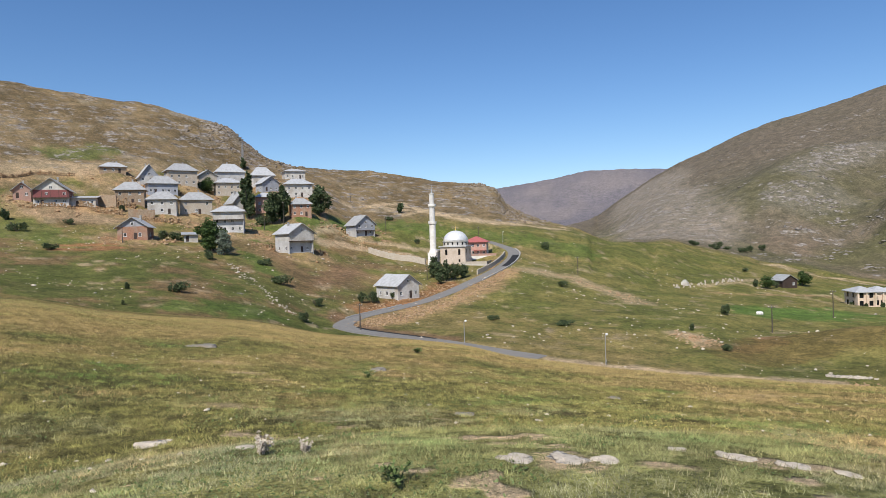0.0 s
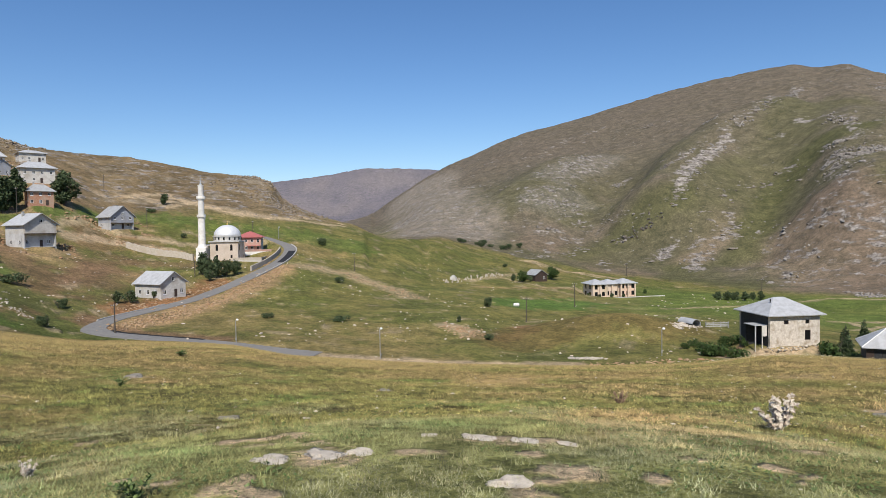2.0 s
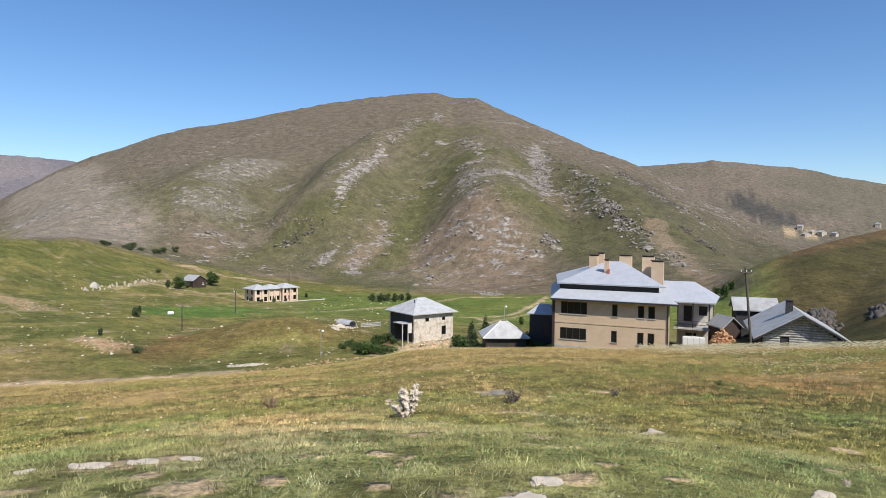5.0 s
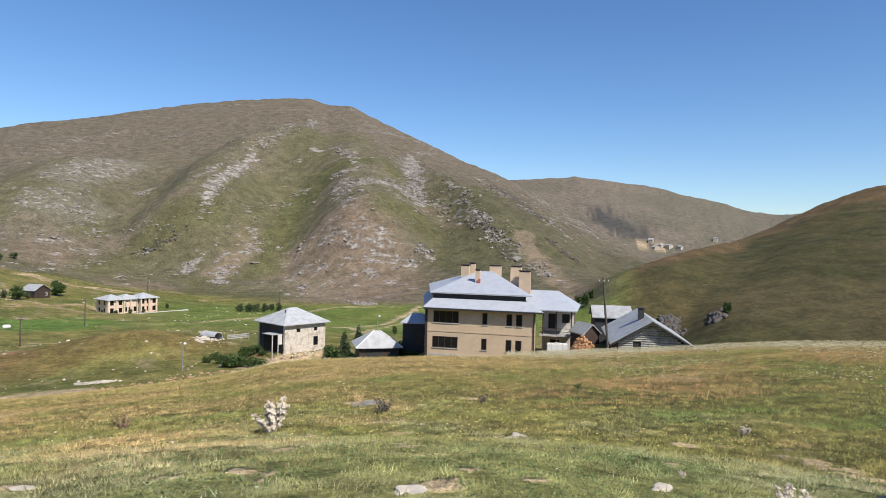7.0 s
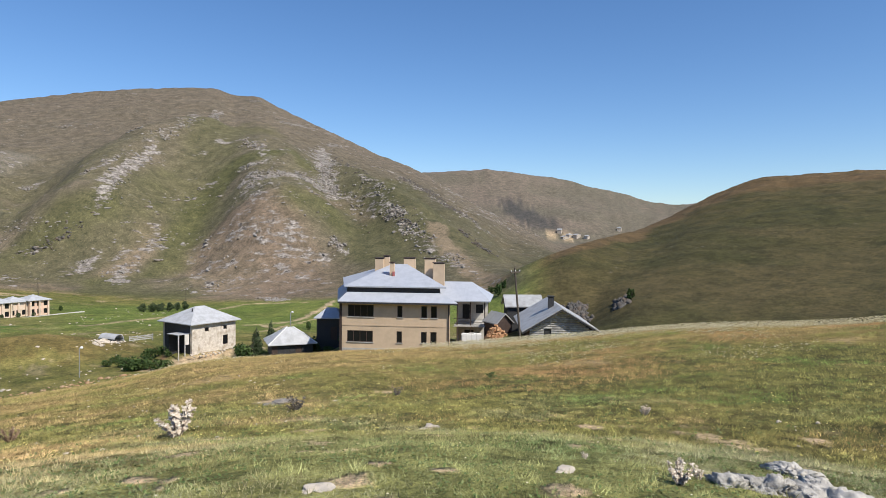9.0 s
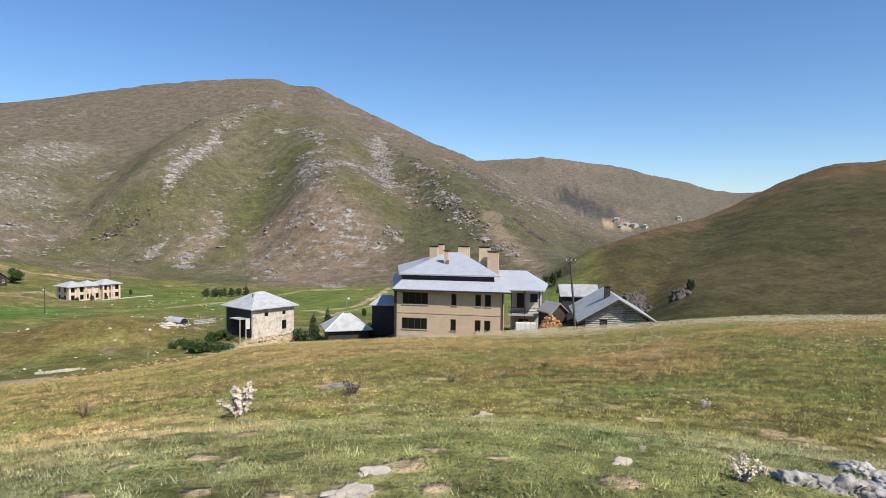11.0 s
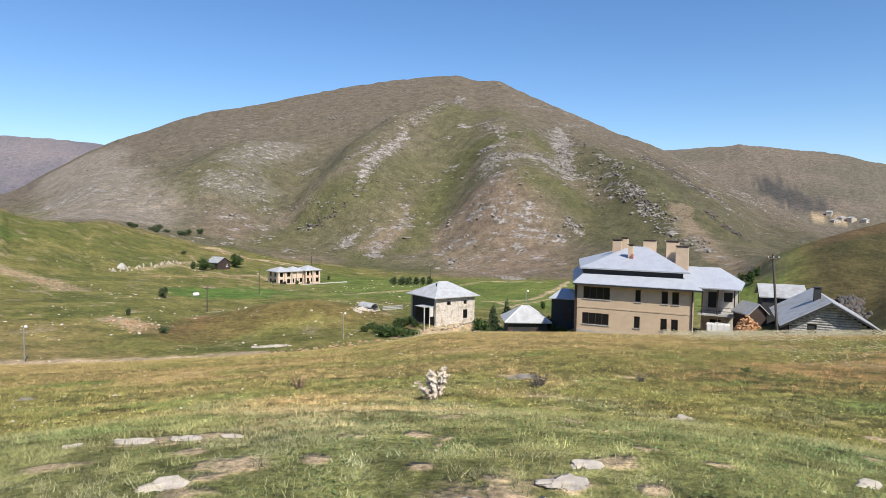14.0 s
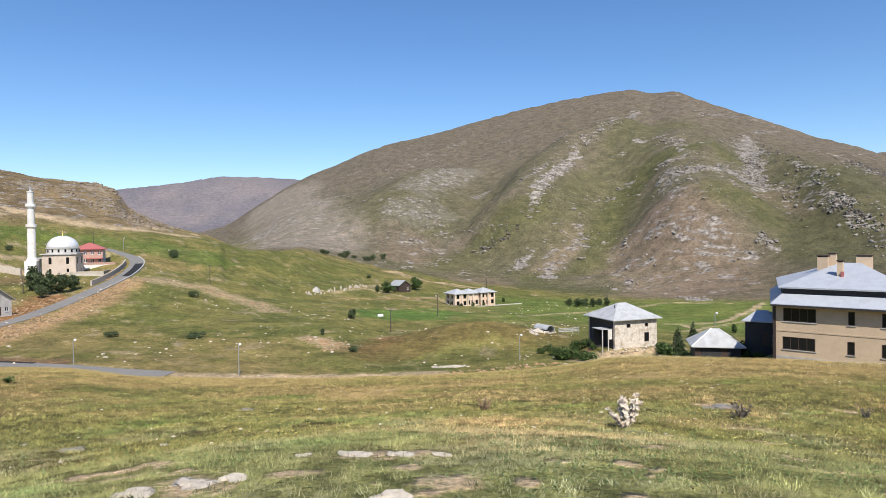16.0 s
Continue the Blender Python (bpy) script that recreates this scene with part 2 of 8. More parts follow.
def tube(bm, points, r0, r1, n=6):
    rings = []
    for k, p in enumerate(points):
        p = Vector(p)
        d = (Vector(points[min(k + 1, len(points) - 1)]) - Vector(points[max(k - 1, 0)])).normalized()
        side = d.orthogonal().normalized()
        up = d.cross(side)
        r = r0 + (r1 - r0) * k / (len(points) - 1)
        rings.append([bm.verts.new(p + r * (side * math.cos(2 * math.pi * i / n) + up * math.sin(2 * math.pi * i / n))) for i in range(n)])
    for a, c in zip(rings, rings[1:]):
        for i in range(n):
            bm.faces.new((a[i], a[(i + 1) % n], c[(i + 1) % n], c[i]))
    bm.faces.new(rings[0][::-1])
    bm.faces.new(rings[-1])


def arrays_mesh(name, verts, faces_flat, sizes, material, smooth=False):
    """A mesh from arrays: corner list and the size of each face."""
    me = bpy.data.meshes.new(name)
    me.vertices.add(len(verts))
    me.vertices.foreach_set("co", np.asarray(verts, dtype=np.float32).ravel())
    me.loops.add(len(faces_flat))
    me.loops.foreach_set("vertex_index", np.asarray(faces_flat, dtype=np.int32))
    sizes = np.asarray(sizes, dtype=np.int32)
    me.polygons.add(len(sizes))
    me.polygons.foreach_set("loop_start", np.concatenate(([0], np.cumsum(sizes)[:-1])).astype(np.int32))
    me.polygons.foreach_set("loop_total", sizes)
    if smooth:
        me.polygons.foreach_set("use_smooth", np.ones(len(sizes), dtype=bool))
    me.update(calc_edges=True)
    me.materials.append(material)
    return me


# ---- smooth noise on arrays ----
def lattice(ix, iy, seed):
    h = (ix.astype(np.int64) * 374761393 + iy.astype(np.int64) * 668265263 + seed * 1442695041) & 0xFFFFFFFF
    h = ((h ^ (h >> 13)) * 1274126177) & 0xFFFFFFFF
    return ((h ^ (h >> 16)) & 0xFFFF) / 65535.0


def value_noise(x, y, seed):
    ix, iy = np.floor(x), np.floor(y)
    fx, fy = x - ix, y - iy
    fx, fy = fx * fx * fx * (fx * (fx * 6 - 15) + 10), fy * fy * fy * (fy * (fy * 6 - 15) + 10)
    a, b_ = lattice(ix, iy, seed), lattice(ix + 1, iy, seed)
    c, d = lattice(ix, iy + 1, seed), lattice(ix + 1, iy + 1, seed)
    return a + (b_ - a) * fx + (c - a) * fy + (a - b_ - c + d) * fx * fy


def fbm(x, y, size, seed=1, octaves=4, gain=0.5):
    """Fractal noise between about -1 and 1, with features of the given size in metres."""
    total, amp, norm, f = np.zeros_like(x), 1.0, 0.0, 1.0 / size
    for k in range(octaves):
        total += amp * (value_noise(x * f + 17.3 * k, y * f - 9.1 * k, seed + k) * 2 - 1)
        norm += amp
        amp *= gain
        f *= 2.03
    return total / norm


def ridged(x, y, size, seed=1, octaves=4):
    total, amp, norm, f = np.zeros_like(x), 1.0, 0.0, 1.0 / size
    for k in range(octaves):
        total += amp * (1 - np.abs(value_noise(x * f + 7.7 * k, y * f + 3.3 * k, seed + k) * 2 - 1))
        norm += amp
        amp *= 0.5
        f *= 2.1
    return total / norm


def step(a, b_, v):
    s = np.clip((v - a) / (b_ - a), 0, 1)
    return s * s * (3 - 2 * s)


def monotone(xk, yk, x):
    """Monotone cubic interpolation."""
    xk, yk = np.asarray(xk, float), np.asarray(yk, float)
    h, d = np.diff(xk), np.diff(yk) / np.diff(xk)
    m_ = np.zeros_like(yk)
    same = d[:-1] * d[1:] > 0
    m_[1:-1][same] = 2 * d[:-1][same] * d[1:][same] / (d[:-1] + d[1:])[same]
    i = np.clip(np.searchsorted(xk, x) - 1, 0, len(h) - 1)
    s = np.clip((x - xk[i]) / h[i], 0, 1)
    s2, s3 = s * s, s * s * s
    return (2 * s3 - 3 * s2 + 1) * yk[i] + (s3 - 2 * s2 + s) * h[i] * m_[i] + (3 * s2 - 2 * s3) * yk[i + 1] + (s3 - s2) * h[i] * m_[i + 1]

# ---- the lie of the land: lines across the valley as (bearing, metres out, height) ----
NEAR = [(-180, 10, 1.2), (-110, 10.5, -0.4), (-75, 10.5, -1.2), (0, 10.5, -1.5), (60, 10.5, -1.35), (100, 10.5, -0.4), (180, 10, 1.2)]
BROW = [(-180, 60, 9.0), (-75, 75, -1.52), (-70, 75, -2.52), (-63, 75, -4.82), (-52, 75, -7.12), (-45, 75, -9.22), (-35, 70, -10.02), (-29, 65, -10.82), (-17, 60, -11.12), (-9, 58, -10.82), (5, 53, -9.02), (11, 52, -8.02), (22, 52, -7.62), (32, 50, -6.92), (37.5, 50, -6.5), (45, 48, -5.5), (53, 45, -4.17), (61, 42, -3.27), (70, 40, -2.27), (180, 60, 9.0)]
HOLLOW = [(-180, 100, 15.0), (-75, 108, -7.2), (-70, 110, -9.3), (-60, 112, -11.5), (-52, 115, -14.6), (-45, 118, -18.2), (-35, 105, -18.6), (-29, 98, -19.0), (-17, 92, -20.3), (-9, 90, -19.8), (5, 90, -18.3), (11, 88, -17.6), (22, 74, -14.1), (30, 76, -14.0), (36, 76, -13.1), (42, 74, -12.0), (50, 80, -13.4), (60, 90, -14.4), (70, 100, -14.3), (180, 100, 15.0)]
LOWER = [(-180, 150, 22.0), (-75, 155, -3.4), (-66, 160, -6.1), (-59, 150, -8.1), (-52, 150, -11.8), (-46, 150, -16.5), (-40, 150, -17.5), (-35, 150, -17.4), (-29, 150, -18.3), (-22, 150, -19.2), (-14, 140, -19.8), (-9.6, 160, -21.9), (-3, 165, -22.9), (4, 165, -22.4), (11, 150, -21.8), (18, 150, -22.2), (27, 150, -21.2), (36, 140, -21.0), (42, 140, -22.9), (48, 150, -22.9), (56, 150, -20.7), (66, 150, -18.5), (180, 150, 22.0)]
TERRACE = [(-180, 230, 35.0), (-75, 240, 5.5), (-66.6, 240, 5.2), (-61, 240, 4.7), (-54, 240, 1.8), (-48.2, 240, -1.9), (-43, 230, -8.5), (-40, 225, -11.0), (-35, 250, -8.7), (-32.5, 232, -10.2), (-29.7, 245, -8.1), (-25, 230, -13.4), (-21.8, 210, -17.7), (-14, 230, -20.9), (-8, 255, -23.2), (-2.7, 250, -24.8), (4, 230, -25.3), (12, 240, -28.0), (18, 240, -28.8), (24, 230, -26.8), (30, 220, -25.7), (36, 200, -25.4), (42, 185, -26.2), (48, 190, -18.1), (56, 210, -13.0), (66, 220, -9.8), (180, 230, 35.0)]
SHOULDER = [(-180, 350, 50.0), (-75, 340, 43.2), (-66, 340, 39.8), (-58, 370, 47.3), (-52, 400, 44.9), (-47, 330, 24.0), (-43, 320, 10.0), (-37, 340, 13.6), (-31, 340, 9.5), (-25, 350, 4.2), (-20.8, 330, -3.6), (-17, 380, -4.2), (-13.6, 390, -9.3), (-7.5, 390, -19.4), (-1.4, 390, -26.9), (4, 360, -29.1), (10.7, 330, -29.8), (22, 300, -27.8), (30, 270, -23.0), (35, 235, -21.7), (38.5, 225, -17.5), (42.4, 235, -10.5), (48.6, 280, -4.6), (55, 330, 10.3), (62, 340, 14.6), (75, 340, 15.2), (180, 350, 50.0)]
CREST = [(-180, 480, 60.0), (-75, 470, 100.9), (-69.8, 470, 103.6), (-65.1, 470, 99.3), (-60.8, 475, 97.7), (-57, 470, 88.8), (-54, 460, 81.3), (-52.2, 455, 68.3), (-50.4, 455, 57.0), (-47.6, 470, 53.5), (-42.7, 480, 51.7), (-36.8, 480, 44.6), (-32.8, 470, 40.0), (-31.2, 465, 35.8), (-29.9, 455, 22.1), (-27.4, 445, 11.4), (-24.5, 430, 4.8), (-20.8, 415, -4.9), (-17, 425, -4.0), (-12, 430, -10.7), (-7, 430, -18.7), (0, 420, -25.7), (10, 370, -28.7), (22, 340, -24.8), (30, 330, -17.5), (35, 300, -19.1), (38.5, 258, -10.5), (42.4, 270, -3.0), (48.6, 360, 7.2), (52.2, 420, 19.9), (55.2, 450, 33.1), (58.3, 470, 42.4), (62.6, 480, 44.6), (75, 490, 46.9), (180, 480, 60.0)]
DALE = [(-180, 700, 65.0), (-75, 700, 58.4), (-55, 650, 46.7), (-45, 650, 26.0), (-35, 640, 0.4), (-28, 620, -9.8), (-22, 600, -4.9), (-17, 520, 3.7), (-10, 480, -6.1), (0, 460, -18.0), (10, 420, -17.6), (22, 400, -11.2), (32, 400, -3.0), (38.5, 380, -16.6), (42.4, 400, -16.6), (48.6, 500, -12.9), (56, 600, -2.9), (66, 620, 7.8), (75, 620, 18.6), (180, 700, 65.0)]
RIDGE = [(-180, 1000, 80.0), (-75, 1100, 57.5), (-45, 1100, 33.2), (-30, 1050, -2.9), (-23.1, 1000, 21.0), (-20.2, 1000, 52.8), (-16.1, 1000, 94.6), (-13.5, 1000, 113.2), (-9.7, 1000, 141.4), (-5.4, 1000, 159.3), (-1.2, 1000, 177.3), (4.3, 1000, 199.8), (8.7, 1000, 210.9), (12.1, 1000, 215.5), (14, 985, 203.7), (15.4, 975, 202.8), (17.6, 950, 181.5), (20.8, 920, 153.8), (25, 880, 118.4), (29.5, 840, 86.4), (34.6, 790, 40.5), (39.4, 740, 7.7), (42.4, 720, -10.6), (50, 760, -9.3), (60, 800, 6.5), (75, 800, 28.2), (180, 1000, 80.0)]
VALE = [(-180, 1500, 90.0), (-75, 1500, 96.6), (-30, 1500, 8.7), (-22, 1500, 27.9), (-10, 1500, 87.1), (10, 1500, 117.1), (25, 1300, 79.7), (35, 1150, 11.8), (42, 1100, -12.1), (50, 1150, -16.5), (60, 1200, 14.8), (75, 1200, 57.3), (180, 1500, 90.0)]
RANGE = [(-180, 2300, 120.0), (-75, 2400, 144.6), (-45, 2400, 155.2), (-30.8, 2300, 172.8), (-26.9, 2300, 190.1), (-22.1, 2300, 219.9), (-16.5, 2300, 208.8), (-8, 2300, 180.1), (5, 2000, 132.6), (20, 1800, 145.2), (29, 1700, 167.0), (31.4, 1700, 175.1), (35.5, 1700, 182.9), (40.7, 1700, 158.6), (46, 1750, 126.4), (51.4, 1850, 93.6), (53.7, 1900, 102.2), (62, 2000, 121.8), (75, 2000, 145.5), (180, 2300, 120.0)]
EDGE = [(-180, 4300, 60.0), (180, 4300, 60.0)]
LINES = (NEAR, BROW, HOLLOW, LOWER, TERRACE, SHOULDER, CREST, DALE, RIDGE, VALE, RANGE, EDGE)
ROAD = [(-8, 103), (-26, 101), (-31, 100.7), (-40, 98.1), (-54, 97.7), (-71, 99.9), (-86, 101.2), (-95, 101.3), (-101.5, 102.5), (-105.5, 108), (-108.5, 117.2), (-109.2, 129.4), (-109, 140.4), (-111.1, 157.9), (-115, 180), (-119, 201.5), (-125, 219.5), (-134, 234.6), (-141.4, 240.2), (-150, 242.4), (-175, 244)]
# spurs of the mountain: plan line, height, half width
SPURS = (
    ([(177, 781), (130, 693), (82, 642), (45, 595), (21, 520), (2, 456)], 30, 50),
    ([(192, 746), (164, 605), (155, 515), (140, 440), (123, 365)], 26, 52),
    ([(218, 732), (216, 543), (227, 431), (203, 316)], 20, 36),
    ([(-17, 830), (-57, 702), (-83, 581), (-94, 482)], 18, 45),
)
# gullies between the spurs: plan line, depth, half width
GULLIES = (
    ([(95, 560), (104, 520), (92, 470), (80, 430), (66, 395)], 9, 22),
    ([(222, 640), (208, 560), (196, 490), (186, 430), (176, 370)], 11, 22),
    ([(268, 640), (262, 560), (258, 480), (250, 410), (232, 350)], 12, 24),
    ([(20, 640), (-8, 580), (-22, 520), (-34, 470)], 10, 26),
)
PADS = []  # levelled building plots: x, y, z, radius


def plan(bearing, metres):
    a = radians(bearing)
    return metres * math.sin(a), metres * math.cos(a)


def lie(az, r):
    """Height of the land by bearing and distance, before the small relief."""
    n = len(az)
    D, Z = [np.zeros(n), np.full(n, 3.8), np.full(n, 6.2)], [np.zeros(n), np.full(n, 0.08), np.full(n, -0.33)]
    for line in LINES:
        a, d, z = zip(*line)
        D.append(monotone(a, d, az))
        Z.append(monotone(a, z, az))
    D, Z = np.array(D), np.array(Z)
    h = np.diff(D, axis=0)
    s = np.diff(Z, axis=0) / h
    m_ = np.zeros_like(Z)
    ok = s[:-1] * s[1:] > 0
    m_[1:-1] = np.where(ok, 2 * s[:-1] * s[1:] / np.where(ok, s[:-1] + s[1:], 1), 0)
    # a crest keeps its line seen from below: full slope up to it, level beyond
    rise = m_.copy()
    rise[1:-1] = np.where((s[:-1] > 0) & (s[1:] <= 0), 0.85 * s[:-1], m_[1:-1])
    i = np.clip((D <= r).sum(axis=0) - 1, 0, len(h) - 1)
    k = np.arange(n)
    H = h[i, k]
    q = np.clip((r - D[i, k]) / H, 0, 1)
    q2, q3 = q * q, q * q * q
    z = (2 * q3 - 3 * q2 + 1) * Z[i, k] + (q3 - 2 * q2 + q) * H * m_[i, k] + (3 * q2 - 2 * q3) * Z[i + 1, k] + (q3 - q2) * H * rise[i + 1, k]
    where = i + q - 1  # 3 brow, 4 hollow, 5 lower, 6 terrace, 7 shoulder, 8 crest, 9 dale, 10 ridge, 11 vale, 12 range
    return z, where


def beside(x, y, points):
    """Distance from a plan line, and how far along it (0 to the number of its legs)."""
    best, along = np.full(x.shape, 1e9), np.zeros(x.shape)
    for k, ((ax, ay), (bx, by)) in enumerate(zip(points, points[1:])):
        dx, dy = bx - ax, by - ay
        s = np.clip(((x - ax) * dx + (y - ay) * dy) / (dx * dx + dy * dy), 0, 1)
        d = np.hypot(x - ax - s * dx, y - ay - s * dy)
        near = d < best
        best, along = np.where(near, d, best), np.where(near, k + s, along)
    return best, along


ROAD_Z = []


def relief(x, y):
    x, y = np.asarray(x, float), np.asarray(y, float)
    r = np.maximum(np.hypot(x, y), 0.01)
    az = np.degrees(np.arctan2(x, y))
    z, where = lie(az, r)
    meadow = step(2.0, 6.0, r) * (1 - step(45, 75, r))
    z = z + meadow * (0.05 * fbm(x, y, 2.2, 3) + 0.025 * fbm(x, y, 0.55, 5, 3))
    z = z + step(14, 30, r) * (1 - step(45, 60, r)) * 0.22 * fbm(x, y, 12, 9)
    z = z + step(80, 130, r) * (1 - step(420, 480, r)) * (0.7 * fbm(x, y, 30, 11) + 0.25 * fbm(x, y, 7, 12))
    hill = step(280, 420, r)
    flank = step(8.3, 9.1, where) * (1 - 0.95 * step(9.2, 9.8, where) * (1 - step(10.0, 10.4, where)))
    for line, tall, half in SPURS:
        d, along = beside(x, y, line)
        z = z + 1.25 * tall * np.exp(-((d / half) ** 2)) * step(0.1, 1.2, along) * (1 - step(len(line) - 2.0, len(line) - 1.0, along)) * (1 - step(9.35, 9.85, where))
    z = z + 5.2 * np.exp(-(((x + 4) / 17) ** 2) - ((y - 143) / 14) ** 2)
    z = z + hill * flank * (6 * (ridged(x, y, 150, 21) - 0.62) + 4.5 * fbm(x, y, 60, 22))
    for line, deep, half in GULLIES:
        d, along = beside(x, y, line)
        z = z - deep * np.exp(-((d / half) ** 2)) * step(0.0, 0.8, along) * (1 - step(len(line) - 1.6, len(line) - 1.0, along))
    z = z + hill * (1.5 * fbm(x, y, 24, 25) + 1.1 * fbm(x, y, 9, 26))
    far = step(10.3, 11.3, where) * (1 - step(11.75, 12.0, where))
    z = z + far * 34 * (ridged(x, y, 420, 31) - 0.62)
    for px, py, pz, pr in PADS:
        d = np.hypot(x - px, y - py)
        z = z + (pz - z) * (1 - step(pr * 0.75, pr * 1.5, d))
    if ROAD_Z:
        mine = (r > 85) & (r < 330) & (x < 10)
        d, along = beside(x[mine], y[mine], ROAD)
        level = np.interp(along, np.arange(len(ROAD)), ROAD_Z)
        z[mine] = z[mine] + (level - z[mine]) * (1 - step(2.8, 6.5, d))
    return z, where, az, r


def ground_z(x, y):
    return float(relief(np.array([x]), np.array([y]))[0][0])
# banks of rubble by the road and the tracks: plan line, half width, weight
BANKS = (
    ([(-100, 106), (-101, 119), (-101, 131), (-103, 147), (-108, 172), (-113, 195)], 1.9, 3.0),
    ([(-114, 123), (-114, 136), (-117, 154), (-118, 168)], 2.2, 1.6),
    ([(-189, 182), (-186, 194), (-174, 201), (-163, 201), (-151, 202)], 2.2, 2.2),
    ([(-110, 199), (-103, 201), (-95, 207), (-84, 200), (-76, 198), (-65, 187)], 2.6, 1.4),
    ([(-39, 136), (-35, 132), (-30, 127)], 2.2, 3.0),
    ([(-26, 98), (-40, 95.2), (-54, 94.8)], 0.5, 1.2),
    ([(-129, 216), (-124, 205), (-121, 195)], 1.0, 2.0),
    ([(-8, 104), (2, 106), (10, 108)], 1.2, 1.2),
)
CRAGS_WEST = (
    ([(182, 825), (120, 658), (99, 631), (79, 608)], 4, 1.6),
    ([(77, 593), (65, 573), (46, 535), (34, 504)], 5, 3),
    ([(36, 500), (28, 495)], 3, 1.2),
    ([(22, 536), (35, 544), (47, 563)], 3, 2),
    ([(-69, 602), (-56, 627), (-42, 668), (-30, 697)], 12, 1.4),
    ([(-76, 542), (-59, 542), (-46, 554)], 8, 1.4),
    ([(-66, 492), (-57, 497)], 5, 1.2),
    ([(-14, 619), (-1, 627)], 4, 1.4),
    ([(-54, 855), (-34, 870)], 3, 1.6),
    ([(19, 444), (22, 454), (30, 459)], 4, 3),
    ([(39, 435), (37, 409)], 4, 3),
)
CRAGS_NOSE = (
    ([(108, 594), (118, 594)], 3, 1.6),
    ([(136, 605), (154, 592), (159, 562), (154, 521)], 5, 1.8),
    ([(134, 522), (147, 511)], 4, 2),
    ([(132, 490), (143, 481), (162, 486), (173, 483), (183, 477), (184, 462)], 6, 3.2),
    ([(270, 706), (207, 534), (196, 498), (188, 474)], 6, 3.2),
    ([(285, 728), (326, 763)], 4, 1.6),
    ([(250, 797), (277, 807), (295, 816)], 4, 1.2),
    ([(240, 910), (255, 891)], 4, 1.2),
    ([(108, 540), (114, 535)], 3, 1.6),
    ([(118, 409), (123, 399), (132, 394)], 6, 1.8),
    ([(128, 490), (122, 437)], 5, 1.2),
    ([(121, 382), (133, 376), (142, 379)], 6, 1.4),
    ([(69, 360), (79, 375)], 4, 1.4),
    ([(86, 413), (92, 393)], 4, 1.4),
    ([(93, 320), (96, 302)], 3, 1.6),
)
CRAGS_EAST = (
    ([(199, 460), (202, 425), (204, 400), (201, 363), (196, 319), (189, 276)], 5, 1),
    ([(205, 402), (207, 389)], 3, 2.6),
    ([(335, 660), (318, 542), (311, 472), (310, 437)], 5, 1),
    ([(156, 386), (157, 375)], 3, 2),
    ([(130, 337), (130, 329)], 3, 1.6),
    ([(215, 473), (211, 425)], 5, 0.9),
)
CRAGS = CRAGS_WEST + CRAGS_NOSE + CRAGS_EAST
RIDGE_CRAGS = (
    ([(-372, 262), (-362, 272), (-352, 285), (-338, 290)], 7, 3.0),
    ([(-359, 237), (-346, 252), (-338, 263), (-322, 263)], 9, 1.5),
    ([(-251, 392), (-238, 400), (-228, 394), (-205, 390)], 8, 2.0),
    ([(-241, 347), (-214, 338), (-190, 331), (-170, 314)], 10, 1.2),
)
# grassy runs on the mountain: plan line, half width, strength
GREENS = (
    ([(160, 541), (110, 526), (91, 496), (79, 463), (65, 434)], 15, 0.85),
    ([(35, 494), (6, 490), (-17, 483), (-37, 445)], 17, 0.7),
    ([(193, 741), (108, 567), (64, 507), (34, 472), (6, 465), (-10, 439)], 30, 0.55),
    ([(183, 549), (183, 510)], 9, 0.8),
    ([(146, 424), (164, 416), (181, 398), (172, 345)], 17, 0.75),
    ([(208, 438), (201, 363), (189, 308)], 17, 0.6),
    ([(308, 594), (223, 365), (225, 328)], 16, 0.6),
    ([(12, 353), (30, 414), (54, 425)], 10, 0.6),
    ([(-46, 392), (-21, 368), (19, 368), (50, 345)], 20, 0.8),
)
